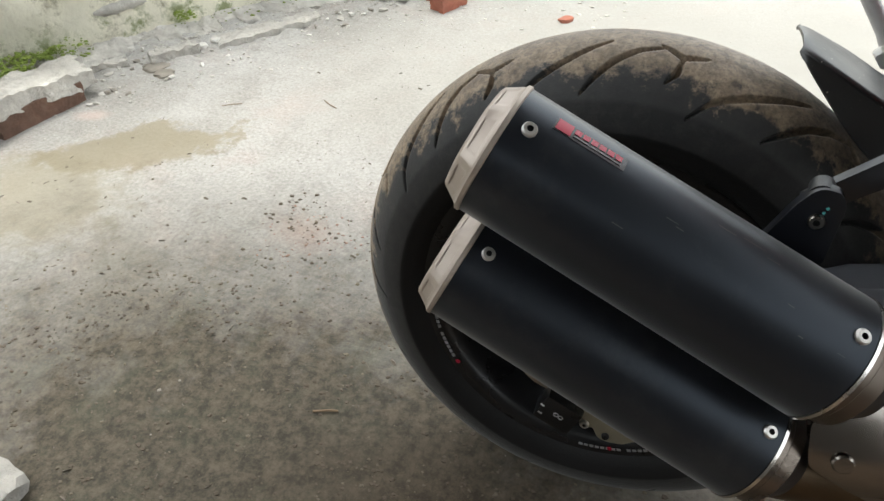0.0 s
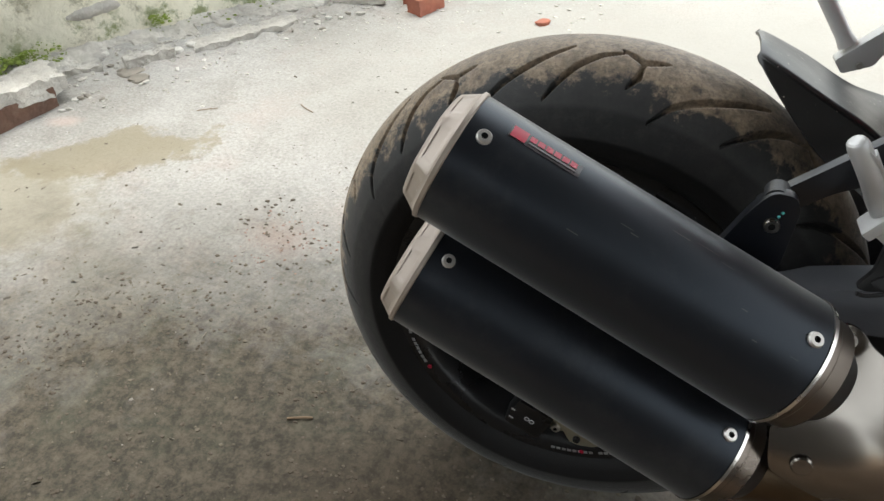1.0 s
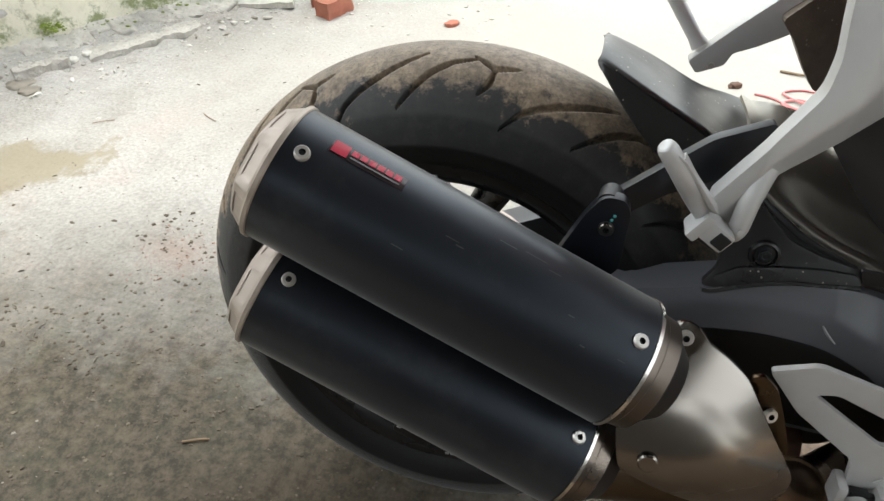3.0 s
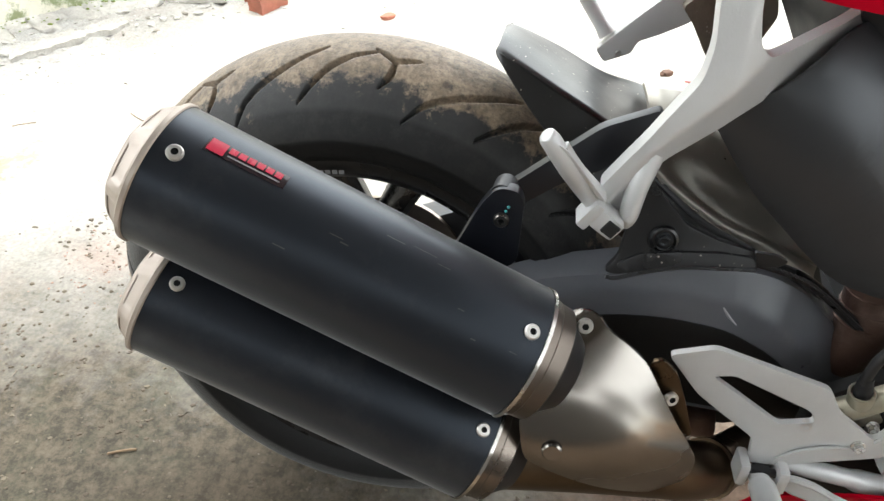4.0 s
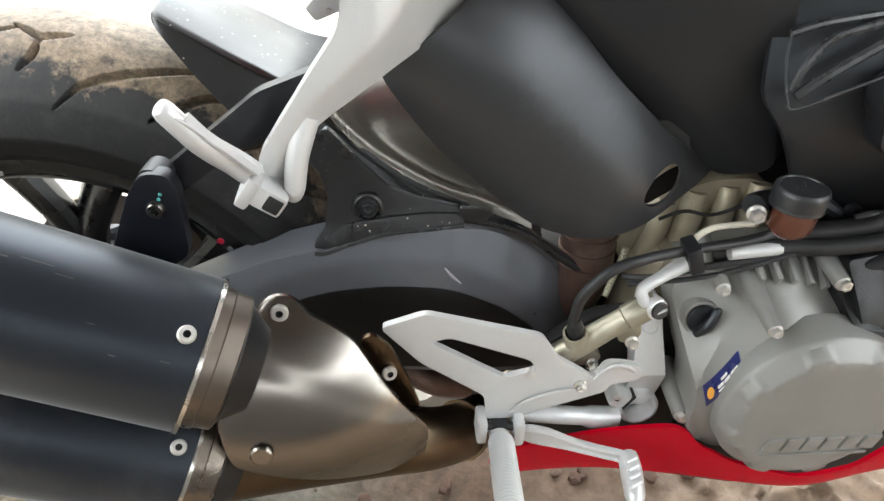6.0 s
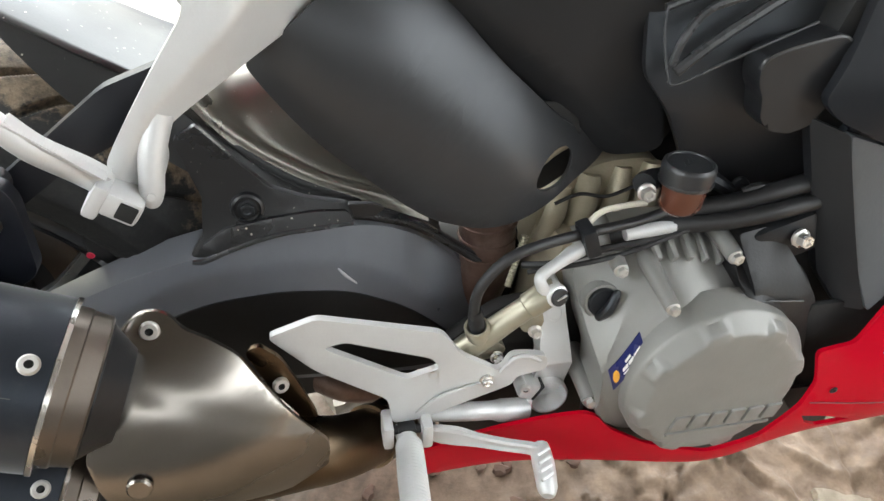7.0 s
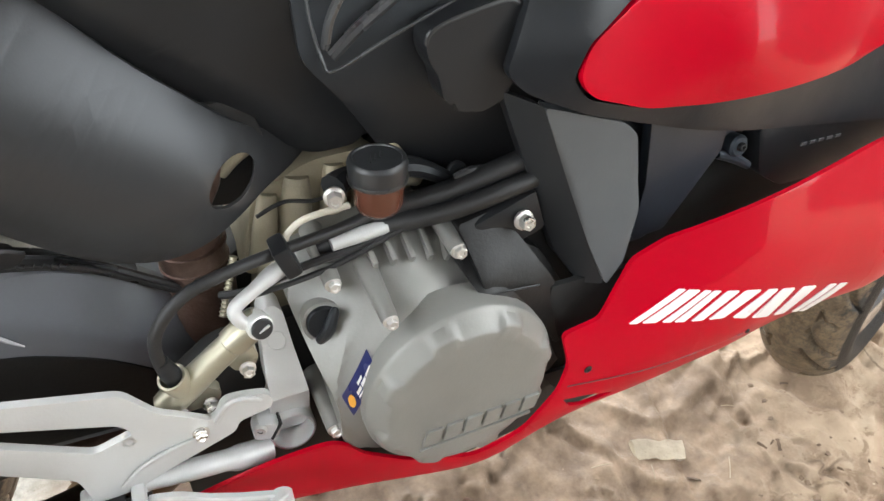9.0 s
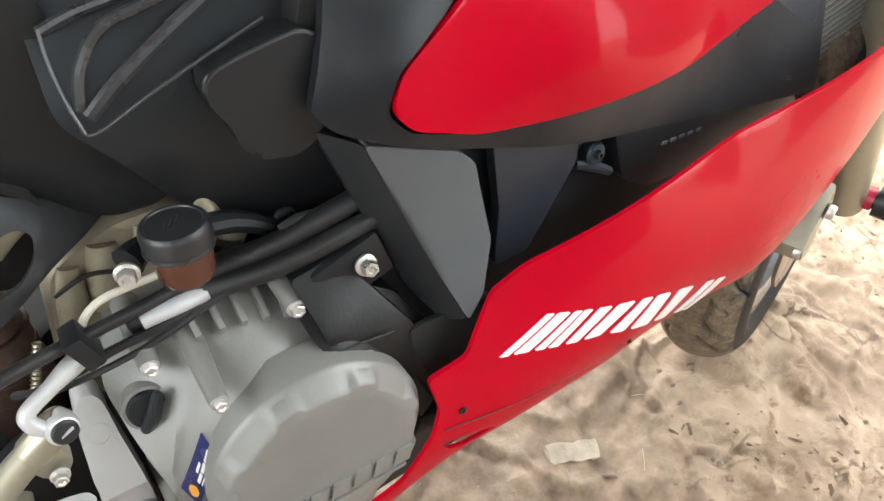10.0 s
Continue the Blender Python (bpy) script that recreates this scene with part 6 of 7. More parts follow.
reservoir = part("fluid_reservoir", lathe([(-0.026, 0.006), (-0.025, 0.0115), (-0.0215, 0.0152), (-0.017, 0.0168), (-0.002, 0.0175), (0.004, 0.0175)], (0.627, -0.192, 0.5605), (0, 0, 1), 32), FLUID, bike, "amber brake fluid reservoir")
part("reservoir_cap", lathe([(0.0030, 0.0198), (0.0135, 0.0203), (0.0162, 0.0195), (0.0175, 0.0180), (0.0175, 0.0165), (0.0166, 0.0160), (0.0166, 0.0001)], (0.627, -0.192, 0.560), (0, 0, 1), 40), CAP_GREY, reservoir, "dark grey screw cap")
part("cap_rim", lathe([(0.0008, 0.0203), (0.0024, 0.0208), (0.0040, 0.0203), (0.0024, 0.019)], (0.627, -0.192, 0.560), (0, 0, 1), 40, closed=True), EDGE_GREY, reservoir, "pale rim of the cap")
for k in range(3):
    part("cap_emboss", tube([(0.6205 + 0.004 * k, -0.197 + 0.002 * k, 0.5768), (0.624 + 0.004 * k, -0.189 + 0.002 * k, 0.5768)], 0.0006, 6, straight=True), CAP_GREY, reservoir)
part("reservoir_bracket", tube([(0.598, -0.185, 0.556), (0.612, -0.176, 0.556), (0.660, -0.165, 0.548), (0.690, -0.165, 0.532)], [0.010, 0.008, 0.008, 0.006], 10), PLASTIC, reservoir)
flange_bolt(reservoir, (0.596, -0.193, 0.555), (-0.2, -1, 0.1), 0.0055, 0.009)
header = part("rear_header", tube([(0.500, -0.095, 0.510), (0.504, -0.098, 0.470), (0.506, -0.098, 0.43), (0.50, -0.09, 0.39)], [0.024, 0.026, 0.026, 0.026], 24), RUST, bike, "copper-tinted exhaust header")
for z in (0.446, 0.462, 0.478):
    part("header_band", lathe([(-0.002, 0.0255), (-0.001, 0.0272), (0.001, 0.0272), (0.002, 0.0255)], (0.5045, -0.098, z), (-0.05, 0, 1), 28), RUST, header)
spring = part("header_spring", tube([(0.5315, -0.124, 0.474), (0.524, -0.132, 0.456), (0.514, -0.142, 0.434)], 0.0028, 10, straight=True), MASTER, header, "small pale retaining spring")
for k in range(16):
    part("coil", lathe([(-0.0008, 0.0026), (0, 0.0036), (0.0008, 0.0026)], Vector((0.5315, -0.124, 0.474)).lerp(Vector((0.514, -0.142, 0.434)), k / 15), (0.37, 0.38, 0.85), 10), MASTER, spring)

# decals on the upper silencer: emblem and bars
part("emblem", can_patch(upper_base, -0.3025, -0.2905, 0.15, 0.36, 0.0010, 4), STICKER_RED, sticker)
for k in range(6):
    s = -0.2885 + 0.0066 * k
    part("print_bar", can_patch(upper_base, s, s + 0.0054, 0.17, 0.27, 0.0010, 2), STICKER_RED, sticker)
part("print_bar", can_patch(upper_base, -0.288, -0.250, 0.305, 0.33, 0.0010, 6), material("grey_print", (0.16, 0.15, 0.155), 0.4), sticker)

# decals on the fairing: slanted white bars
BASE_LINE = [(0.8148, 0.4178), (0.8422, 0.4154), (0.868, 0.4108), (0.9114, 0.4030), (0.9754, 0.3784), (1.0205, 0.3598), (1.060, 0.340)]
CAP_LINE = [(0.8574, 0.4434), (0.8811, 0.4379), (0.9013, 0.4330), (0.9500, 0.4215), (0.9950, 0.4080), (1.0480, 0.3910), (1.0871, 0.3800)]


def on_line(line, t):
    u = t * (len(line) - 1)
    return Vector((float(np.interp(u, range(len(line)), [p[0] for p in line])), float(np.interp(u, range(len(line)), [p[1] for p in line]))))


DECAL = [[0.0, 0.045], [0.07, 0.145], [0.180, 0.230], [0.255, 0.315], [0.350, 0.395], [0.420, 0.485], [0.520, 0.565], [0.590, 0.660], [0.700, 0.775], [0.850, 0.905], [0.930, 0.985]]


def decal_point(u, v):
    p = on_line(BASE_LINE, u).lerp(on_line(CAP_LINE, u), v)
    return (p.x, p.y)


for k, (u0, u1) in enumerate(DECAL):
    w = u1 - u0
    edge = [decal_point(u0 + w * i / 3, 0) for i in range(4)] + [decal_point(u1 - w * i / 3, 1) for i in range(4)]
    part("decal_shape", panel(edge, lambda x, z: FAIR_Y(x, z) - 0.0012, 0.0010, 0.012, 0.0, 0.003), WHITE, fairing, "white slanted decal shape")
part("fairing_seam", tube([(0.762, FAIR_Y(0.762, 0.368) - 0.0003, 0.368), (0.85, FAIR_Y(0.85, 0.362) - 0.0003, 0.362), (0.95, FAIR_Y(0.95, 0.365) - 0.0003, 0.365)], 0.0006, 6), SEAM_RED, fairing)
bolt(fairing, (0.955, FAIR_Y(0.955, 0.366) - 0.0005, 0.366), (0, -1, 0), 0.0026, DARK_BOLT, height=0.001)

RIM_PRINT = material("grey_rim_print", (0.42, 0.42, 0.43), 0.4)
# rim decals: a red dot and a run of short white bars
for start, dot in ((215, 215), (124, 124), (40, 40), (303.5, 283.4)):
    a = radians(dot)
    part("rim_dot", lathe([(0, 0.0035), (0.0006, 0.003)], (0.2085 * math.cos(a), -0.0755, 0.2085 * math.sin(a)), (0, -1, 0), 10), STICKER_RED, rear_rim)
    for k in range(14):
        a0, a1 = radians(start - 2.4 - 2.0 * k - (1.6 if k > 5 else 0)), radians(start - 3.9 - 2.0 * k - (1.6 if k > 5 else 0))
        bm = bmesh.new()
        vs = [bm.verts.new((r * math.cos(q), -0.0757, r * math.sin(q))) for r, q in ((0.2065, a0), (0.2065, a1), (0.2110, a1), (0.2110, a0))]
        bm.faces.new(vs)
        bmesh.ops.extrude_face_region(bm, geom=bm.faces[:])
        part("rim_bar", bm, RIM_PRINT, rear_rim)

# Two added black plates imitate shade behind the footrest and under the swingarm.
part("footrest_shade_plate", plate([(0.455, 0.25), (0.455, 0.395), (0.50, 0.43), (0.60, 0.44), (0.68, 0.36), (0.68, 0.26)], -0.165, -0.150, 0.002, 0.01), SHADE_BLACK, bike, "added black plate for the shade behind the footrest")
part("swingarm_shade_plate", plate([(0.27, 0.24), (0.25, 0.33), (0.34, 0.40), (0.46, 0.42), (0.50, 0.32), (0.44, 0.25)], -0.07, 0.12, 0.01, 0.02), SHADE_BLACK, bike, "black filler plate for the shade under the swingarm")

# rear brake caliper: black body, bright carrier plate with two bolts
cal = part("rear_caliper", block((0.052, 0.036, 0.046), (-0.022, -0.100, 0.197), (0, 24, 0), 0.007), WHEEL_BLACK, bike, "black rear brake caliper")
for cx, cz in ((-0.0235, 0.2005), (-0.0175, 0.1975)):
    part("caliper_mark", lathe([(0, 0.0022), (0.0006, 0.0022), (0.0006, 0.0034), (0, 0.0034)], (cx, -0.1178, cz), (0, -1, 0), 20, closed=True), RIM_PRINT, cal)
for cx, cz in ((-0.042, 0.2115), (-0.044, 0.197)):
    part("caliper_mark", block((0.006, 0.001, 0.0022), (cx, -0.1182, cz), (0, 24, 0), 0.0003), RIM_PRINT, cal)
carrier = part("caliper_carrier", plate([(0.003, 0.235), (0.003, 0.194), (0.006, 0.180), (0.014, 0.177), (0.022, 0.182), (0.026, 0.174), (0.032, 0.165), (0.044, 0.163), (0.062, 0.166), (0.080, 0.180), (0.070, 0.235)], -0.104, -0.094, 0.0015, 0.004), MASTER, cal, "bright alloy caliper carrier")
bolt(carrier, (0.0120, -0.104, 0.185), (0, -1, 0), 0.0062, BOLT)
bolt(carrier, (0.040, -0.104, 0.174), (0, -1, 0), 0.0050, DARK_BOLT)
part("axle_nut", lathe([(0, 0.024), (0.014, 0.022), (0.014, 0.012), (0.006, 0.011)], (0, -0.128, 0.324), (0, -1, 0), 6), BOLT, bike, "large axle nut")
part("chain_sprocket", lathe([(-0.003, 0.10), (0.003, 0.10), (0.003, 0.06), (-0.003, 0.06)], (0, 0.075, 0.324), (0, 1, 0), 44, closed=True), DISC, bike, "steel chain sprocket")

# front end seen past the fairing: fork, caliper, axle slider, radiator
fork_side = Vector((0.309, -0.951, 0))
front_axle = Vector((1.457, -0.099, 0.290))
fork = part("fork_leg", tube([front_axle + fork_side * 0.095 + Vector((0, 0, -0.02)), front_axle + fork_side * 0.095 + Vector((-0.03, 0, 0.06)), front_axle + fork_side * 0.10 + Vector((-0.20, 0.0, 0.50))], [0.026, 0.028, 0.027], 18, straight=True), MASTER, bike, "gold-grey fork leg")
slider = part("axle_slider", lathe([(0.0, 0.012), (0.02, 0.013), (0.02, 0.022), (0.055, 0.024), (0.062, 0.020), (0.062, 0.0001)], front_axle + fork_side * 0.11, fork_side, 24), DARK_BOLT, bike, "grey plastic axle slider with a red collar")
part("red_collar", lathe([(0.008, 0.0165), (0.018, 0.0165)], front_axle + fork_side * 0.11, fork_side, 20), STICKER_RED, slider)
caliper = part("front_caliper", block((0.10, 0.05, 0.055), (1.350, -0.200, 0.305), (0, -40, 18), 0.012), MASTER, bike, "cast alloy front brake caliper")
bolt(caliper, (1.312, -0.226, 0.284), (0.3, -1, 0), 0.010, BOLT, height=0.008)
bolt(caliper, (1.360, -0.225, 0.325), (0.3, -1, 0), 0.010, BOLT, height=0.008)
part("brake_pipe", tube([(1.30, -0.19, 0.29), (1.27, -0.20, 0.297), (1.24, -0.20, 0.31)], 0.006, 10), ALLOY, caliper)
rad = part("radiator", plate([(1.20, 0.44), (1.44, 0.44), (1.46, 0.74), (1.20, 0.72)], -0.175, -0.140, 0.004, 0.008), FRAME_BLACK, bike, "grey finned radiator behind the fairing")
for k in range(30):
    z = 0.43 + 0.0075 * k
    part("radiator_fin", plate([(1.205, z), (1.45, z + 0.075), (1.45, z + 0.0768), (1.205, z + 0.0018)], -0.1785, -0.1745, 0.0003, 0.0005), ENGINE, rad)
part("casting_lug", tube([(0.648, -0.150, 0.572), (0.652, -0.155, 0.556), (0.660, -0.156, 0.538), (0.672, -0.152, 0.528)], [0.005, 0.007, 0.008, 0.006], 12), CRANKCASE, case, "pale cast lug beside the reservoir")

# ---- yard: wall, ledge, rubble, loose things ----
def mossy_plaster():
    m = material("mossy_lime_plaster", (0.74, 0.71, 0.59), 0.85, 0.0, 0.2, 12, 0.5, dust=0.35, dust_color=(0.36, 0.34, 0.24), fine=40, relief=0.010)
    nodes, links = m.node_tree.nodes, m.node_tree.links
    b = nodes["Principled BSDF"]
    co = [n for n in nodes if n.type == "TEX_COORD"][0].outputs["Object"]
    sep = nodes.new("ShaderNodeSeparateXYZ")
    links.new(co, sep.inputs[0])
    wob = nodes.new("ShaderNodeMath")
    wob.operation = "MULTIPLY_ADD"
    links.new(noise_tex(nodes, links, co, 6, 6, 0.6), wob.inputs[0])
    wob.inputs[1].default_value = -0.16
    links.new(sep.outputs["Z"], wob.inputs[2])
    low = ramp(nodes, links, wob.outputs[0], [(0.0, (1,) * 3), (0.06, (0, 0, 0))])
    tuft = ramp(nodes, links, noise_tex(nodes, links, co, 11, 9, 0.75), [(0.50, (0, 0, 0)), (0.60, (0.8,) * 3)])
    both = nodes.new("ShaderNodeMath")
    both.operation = "MULTIPLY"
    links.new(low, both.inputs[0])
    links.new(tuft, both.inputs[1])
    low = both.outputs[0]
    damp = ramp(nodes, links, noise_tex(nodes, links, co, 8, 10, 0.8), [(0.52, (0, 0, 0)), (0.62, (0.75,) * 3)])
    old = b.inputs["Base Color"].links[0].from_socket
    links.new(mix(nodes, links, low, mix(nodes, links, damp, old, (0.25, 0.23, 0.15)), (0.15, 0.19, 0.045)), b.inputs["Base Color"])
    return m


PLASTER = mossy_plaster()
MORTAR = material("broken_white_mortar", (0.58, 0.555, 0.51), 0.9, 0.0, 0.35, 30, 0.9, dust=0.5, dust_color=(0.26, 0.245, 0.20), fine=45, relief=0.014)
BRICK = material("red_clay_brick", (0.36, 0.13, 0.085), 0.85, 0.0, 0.3, 40, 0.5, fine=150)
BRICK_DUST = material("pinkish_brick_crumb", (0.30, 0.185, 0.145), 0.95, 0.0, 0.3, 50, 0.5, fine=150)
BROWN_BRICK = material("damp_brown_brick", (0.15, 0.085, 0.060), 0.85, 0.0, 0.4, 40, 0.8, fine=60, relief=0.006, dust=0.4, dust_color=(0.25, 0.21, 0.17))
STONE = material("grey_rubble_stone", (0.27, 0.245, 0.21), 0.9, 0.0, 0.3, 40, 0.6, fine=120)
DARK_GRIT = material("dark_grey_brown_grit", (0.12, 0.10, 0.078), 0.95, 0.0, 0.4, 50, 0.5, fine=150)
CLOD = material("red_brown_earth_clod", (0.105, 0.058, 0.040), 0.95, 0.0, 0.4, 50, 0.7, fine=150)
MOSS = material("green_moss", (0.21, 0.275, 0.05), 0.95, 0.0, 0.45, 60, 0.9, fine=200)
ROPE = material("pink_nylon_cord", (0.62, 0.20, 0.20), 0.6, 0.0, 0.2, 80, 0.2)
DRY = material("dry_twig", (0.23, 0.16, 0.10), 0.85, 0.0, 0.3, 80, 0.4)
SAND_BRICK = material("sandy_broken_brick", (0.44, 0.365, 0.275), 0.9, 0.0, 0.3, 50, 0.8, fine=80, relief=0.005, dust=0.3, dust_color=(0.30, 0.225, 0.155))
DRY_MUD = material("dry_mud_stone", (0.37, 0.30, 0.215), 0.9, 0.0, 0.35, 60, 0.7, fine=120)
WHITE_CHIP = material("white_stone_chip", (0.66, 0.64, 0.60), 0.85, 0.0, 0.2, 60, 0.5, fine=150)

WALL_A, WALL_D = Vector((-2.05, 0.69, 0)), Vector((0.559, 0.829, 0)).normalized()
WALL_N = Vector((-WALL_D.y, WALL_D.x, 0))


def along(s, off, z):
    return WALL_A + WALL_D * s + WALL_N * off + Vector((0, 0, z))


def lumpy(bm, amount, scale, seed):
    for v in bm.verts:
        d = noise.noise_vector(v.co * scale + Vector((seed, seed * 0.7, 0)))
        v.co += Vector(d) * amount
    return bm


def wall_slab(name, s0, s1, off0, off1, z0, z1, mat, label, step=0.03, amount=0.010, scale=9):
    """A wall built of a fine lumpy grid with real thickness."""
    bm = bmesh.new()
    ns, nz = max(2, int((s1 - s0) / step)), max(2, int((z1 - z0) / step))
    faces = []
    for off in (off0, off1):
        g = [[bm.verts.new(along(s0 + (s1 - s0) * i / ns, off, z0 + (z1 - z0) * j / nz)) for j in range(nz + 1)] for i in range(ns + 1)]
        faces.append(g)
        for i in range(ns):
            for j in range(nz):
                bm.faces.new((g[i][j], g[i + 1][j], g[i + 1][j + 1], g[i][j + 1]))
    a, b = faces
    for i in range(ns):
        bm.faces.new((a[i][nz], a[i + 1][nz], b[i + 1][nz], b[i][nz]))
    for j in range(nz):
        bm.faces.new((a[0][j], a[0][j + 1], b[0][j + 1], b[0][j]))
        bm.faces.new((a[ns][j], a[ns][j + 1], b[ns][j + 1], b[ns][j]))
    lumpy(bm, amount, scale, 1.7)
    lumpy(bm, amount * 0.5, scale * 4, 0.4)
    return tagged(part(name, bm, mat, None, smooth=60), label, "wall", kind="structure")


wall_slab("wall_yard", -3.0, 3.2, 0.0, 0.22, -0.02, 1.3, PLASTER, "pale mossy lime-plastered yard wall")


def ragged_ledge():
    """The broken mortar footing in front of the wall."""
    bm = bmesh.new()
    n = 420
    rows = []
    for i in range(n + 1):
        s = -1.2 + 2.9 * i / n
        w = 0.13 + 0.05 * noise.noise(Vector((s * 3, 0, 0))) + 0.03 * noise.noise(Vector((s * 14, 5, 0)))
        h = 0.020 + 0.016 * noise.noise(Vector((s * 7, 9, 0))) - 0.008 * max(0, s)
        if 0.42 < s < 0.50 or 0.72 < s < 0.80:
            w *= 0.45
        prof = [(-0.02, h + 0.012), (0.12, h + 0.008), (0.25, h + 0.006), (0.4, h + 0.003), (0.55, h), (0.7, h), (0.82, h * 0.96), (0.92, h * 0.92), (1.0, h * 0.7), (1.02, h * 0.25), (0.98, -0.02)]
        rows.append([bm.verts.new(along(s, -w * k, z + 0.010 * noise.noise(Vector((s * 22, k * 6, 2))) + 0.008 * noise.noise(Vector((s * 60, k * 13, 5))))) for k, z in prof])
    for a, b in zip(rows, rows[1:]):
        for j in range(len(a) - 1):
            bm.faces.new((a[j], b[j], b[j + 1], a[j + 1]))
    return tagged(part("wall_footing", bm, MORTAR, None, smooth=50), "broken whitish mortar footing along the wall", "wall footing", kind="structure")


ragged_ledge()


def wall_course(name, s0, s1, z, label):
    """A broken cement band standing proud of the wall."""
    bm = bmesh.new()
    n = int((s1 - s0) / 0.008)
    rows = []
    for i in range(n + 1):
        s = s0 + (s1 - s0) * i / n
        end = min(1.0, i / 6, (n - i) / 6)
        t = 0.008 + 0.016 * end * (0.6 + 0.6 * noise.noise(Vector((s * 9, z * 5, 1))))
        h = 0.018 + 0.016 * noise.noise(Vector((s * 6, z * 9, 3)))
        b = 0.012 * noise.noise(Vector((s * 5, z * 7, 8)))
        rows.append([bm.verts.new(along(s, -q * t + 0.012, z + b + w * h + 0.004 * noise.noise(Vector((s * 50, w * 9, 2))))) for q, w in ((0, -1.1), (0.7, -0.9), (1.0, -0.4), (0.95, 0.3), (0.7, 0.9), (0, 1.5))])
    for a, b in zip(rows, rows[1:]):
        for j in range(5):
            bm.faces.new((a[j], b[j], b[j + 1], a[j + 1]))
    return tagged(part(name, bm, MORTAR, None, smooth=50), label, "wall", kind="structure")


wall_course("trim_cement_a", 0.34, 0.54, 0.125, "broken cement band on the mossy wall")
wall_course("trim_cement_b", 0.72, 1.15, 0.15, "lump of cement stuck on the wall")
wall_course("trim_cement_c", 0.9, 2.4, 0.09, "broken cement band on the mossy wall")


def rock(name, centre, size, mat, seed, label, category, turn=0.0, rough=0.28, sub=3, group=""):
    """A broken stone or clod, sitting on the ground."""
    bm = bmesh.new()
    bmesh.ops.create_icosphere(bm, subdivisions=sub, radius=1)
    for v in bm.verts:
        d = v.co.normalized()
        k = 1 + rough * noise.noise(d * 1.7 + Vector((seed, 0, 0))) + 0.4 * rough * noise.noise(d * 5 + Vector((0, seed, 0)))
        v.co = Vector((d.x * k, d.y * k, max(-0.45, min(0.7, d.z * k))))
    bmesh.ops.scale(bm, vec=size, verts=bm.verts)
    x, y = centre
    ob = part(name, bm, mat, None, smooth=38, matrix=pose(x, y, ground_height(x, y) + size[2] * 0.35, 0, 0, turn))
    return tagged(ob, label, category, group)


def brick(name, centre, size, turn, mat, label, z=None, tilt=(0, 0)):
    bm = bmesh.new()
    bmesh.ops.create_cube(bm, size=1)
    bmesh.ops.subdivide_edges(bm, edges=bm.edges[:], cuts=7, use_grid_fill=True)
    bmesh.ops.scale(bm, vec=size, verts=bm.verts)
    lumpy(bm, 0.006, 24, centre[0])
    lumpy(bm, 0.003, 70, centre[1])
    x, y = centre
    return tagged(part(name, bm, mat, None, smooth=45, matrix=pose(x, y, (ground_height(x, y) + size[2] / 2 - 0.004) if z is None else z, tilt[0], tilt[1], turn)), label, "brick")


brick("brick", (-1.732, 0.540), (0.27, 0.11, 0.065), 79, BROWN_BRICK, "damp brown brick half under broken mortar")


def crust(centre, size, turn, z, seed, label, tilt=(0, 0)):
    """A ragged slab of broken mortar with a crumbling edge."""
    bm = bmesh.new()
    bmesh.ops.create_cube(bm, size=1)
    bmesh.ops.subdivide_edges(bm, edges=bm.edges[:], cuts=23, use_grid_fill=True)
    for v in bm.verts:
        a = math.atan2(v.co.y, v.co.x)
        edge = 1 + 0.22 * noise.noise(Vector((math.cos(a) * 2.2, math.sin(a) * 2.2, seed))) + 0.10 * noise.noise(Vector((math.cos(a) * 7, math.sin(a) * 7, seed)))
        v.co.x *= edge
        v.co.y *= edge
        v.co.z += 0.28 * noise.fractal(Vector((v.co.x * 4, v.co.y * 3, seed + v.co.z * 0.3)), 0.8, 2.0, 4) - 0.5 * max(0.0, abs(v.co.x) * 2 - 0.8) - 0.3 * max(0.0, abs(v.co.y) * 2 - 0.8)
    bmesh.ops.scale(bm, vec=size, verts=bm.verts)
    lumpy(bm, 0.004, 60, seed)
    return tagged(part("mortar_crust", bm, MORTAR, None, smooth=45, matrix=pose(*centre, z, tilt[0], tilt[1], turn)), label, "mortar")


crust((-1.752, 0.560), (0.34, 0.155, 0.05), 79, 0.070, 2.3, "thick whitish mortar crust lying on a brown brick", (0, 3))
crust((-1.76, 0.835), (0.17, 0.055, 0.026), 48, 0.014, 5.1, "pale mortar crust along the wall foot")
crust((-1.575, 0.985), (0.15, 0.050, 0.034), 55, 0.020, 7.7, "broken grey mortar ledge with a dark undercut")
crust((-1.90, 0.45), (0.24, 0.10, 0.04), 62, 0.03, 9.2, "pale mortar crust along the wall foot")
crust((-1.43, 1.19), (0.22, 0.09, 0.025), 55, 0.012, 3.6, "low crumbling mortar ridge at the wall foot")
crust((-1.33, 1.33), (0.20, 0.08, 0.022), 56, 0.010, 6.4, "low crumbling mortar ridge at the wall foot")
rock("stone", (-1.585, 0.905), (0.045, 0.035, 0.008), STONE, 8.8, "flat brownish stone by the mortar ledge", "stone", 40)
rock("stone", (-1.741, 0.967), (0.014, 0.011, 0.010), WHITE_CHIP, 1.8, "white stone chip by the wall", "stone", 10)
rock("stone", (-1.525, 1.065), (0.022, 0.017, 0.012), WHITE_CHIP, 2.8, "white stone chip by the wall", "stone", 70)
rock("stone", (-1.50, 1.11), (0.02, 0.014, 0.010), WHITE_CHIP, 4.8, "white stone chip by the wall", "stone", 20)
brick("brick", (-0.845, 1.635), (0.12, 0.07, 0.06), 65, BRICK, "broken red brick on the yard floor")
brick("brick", (-0.91, 1.70), (0.09, 0.06, 0.05), 20, BRICK, "small broken red brick on the yard floor")
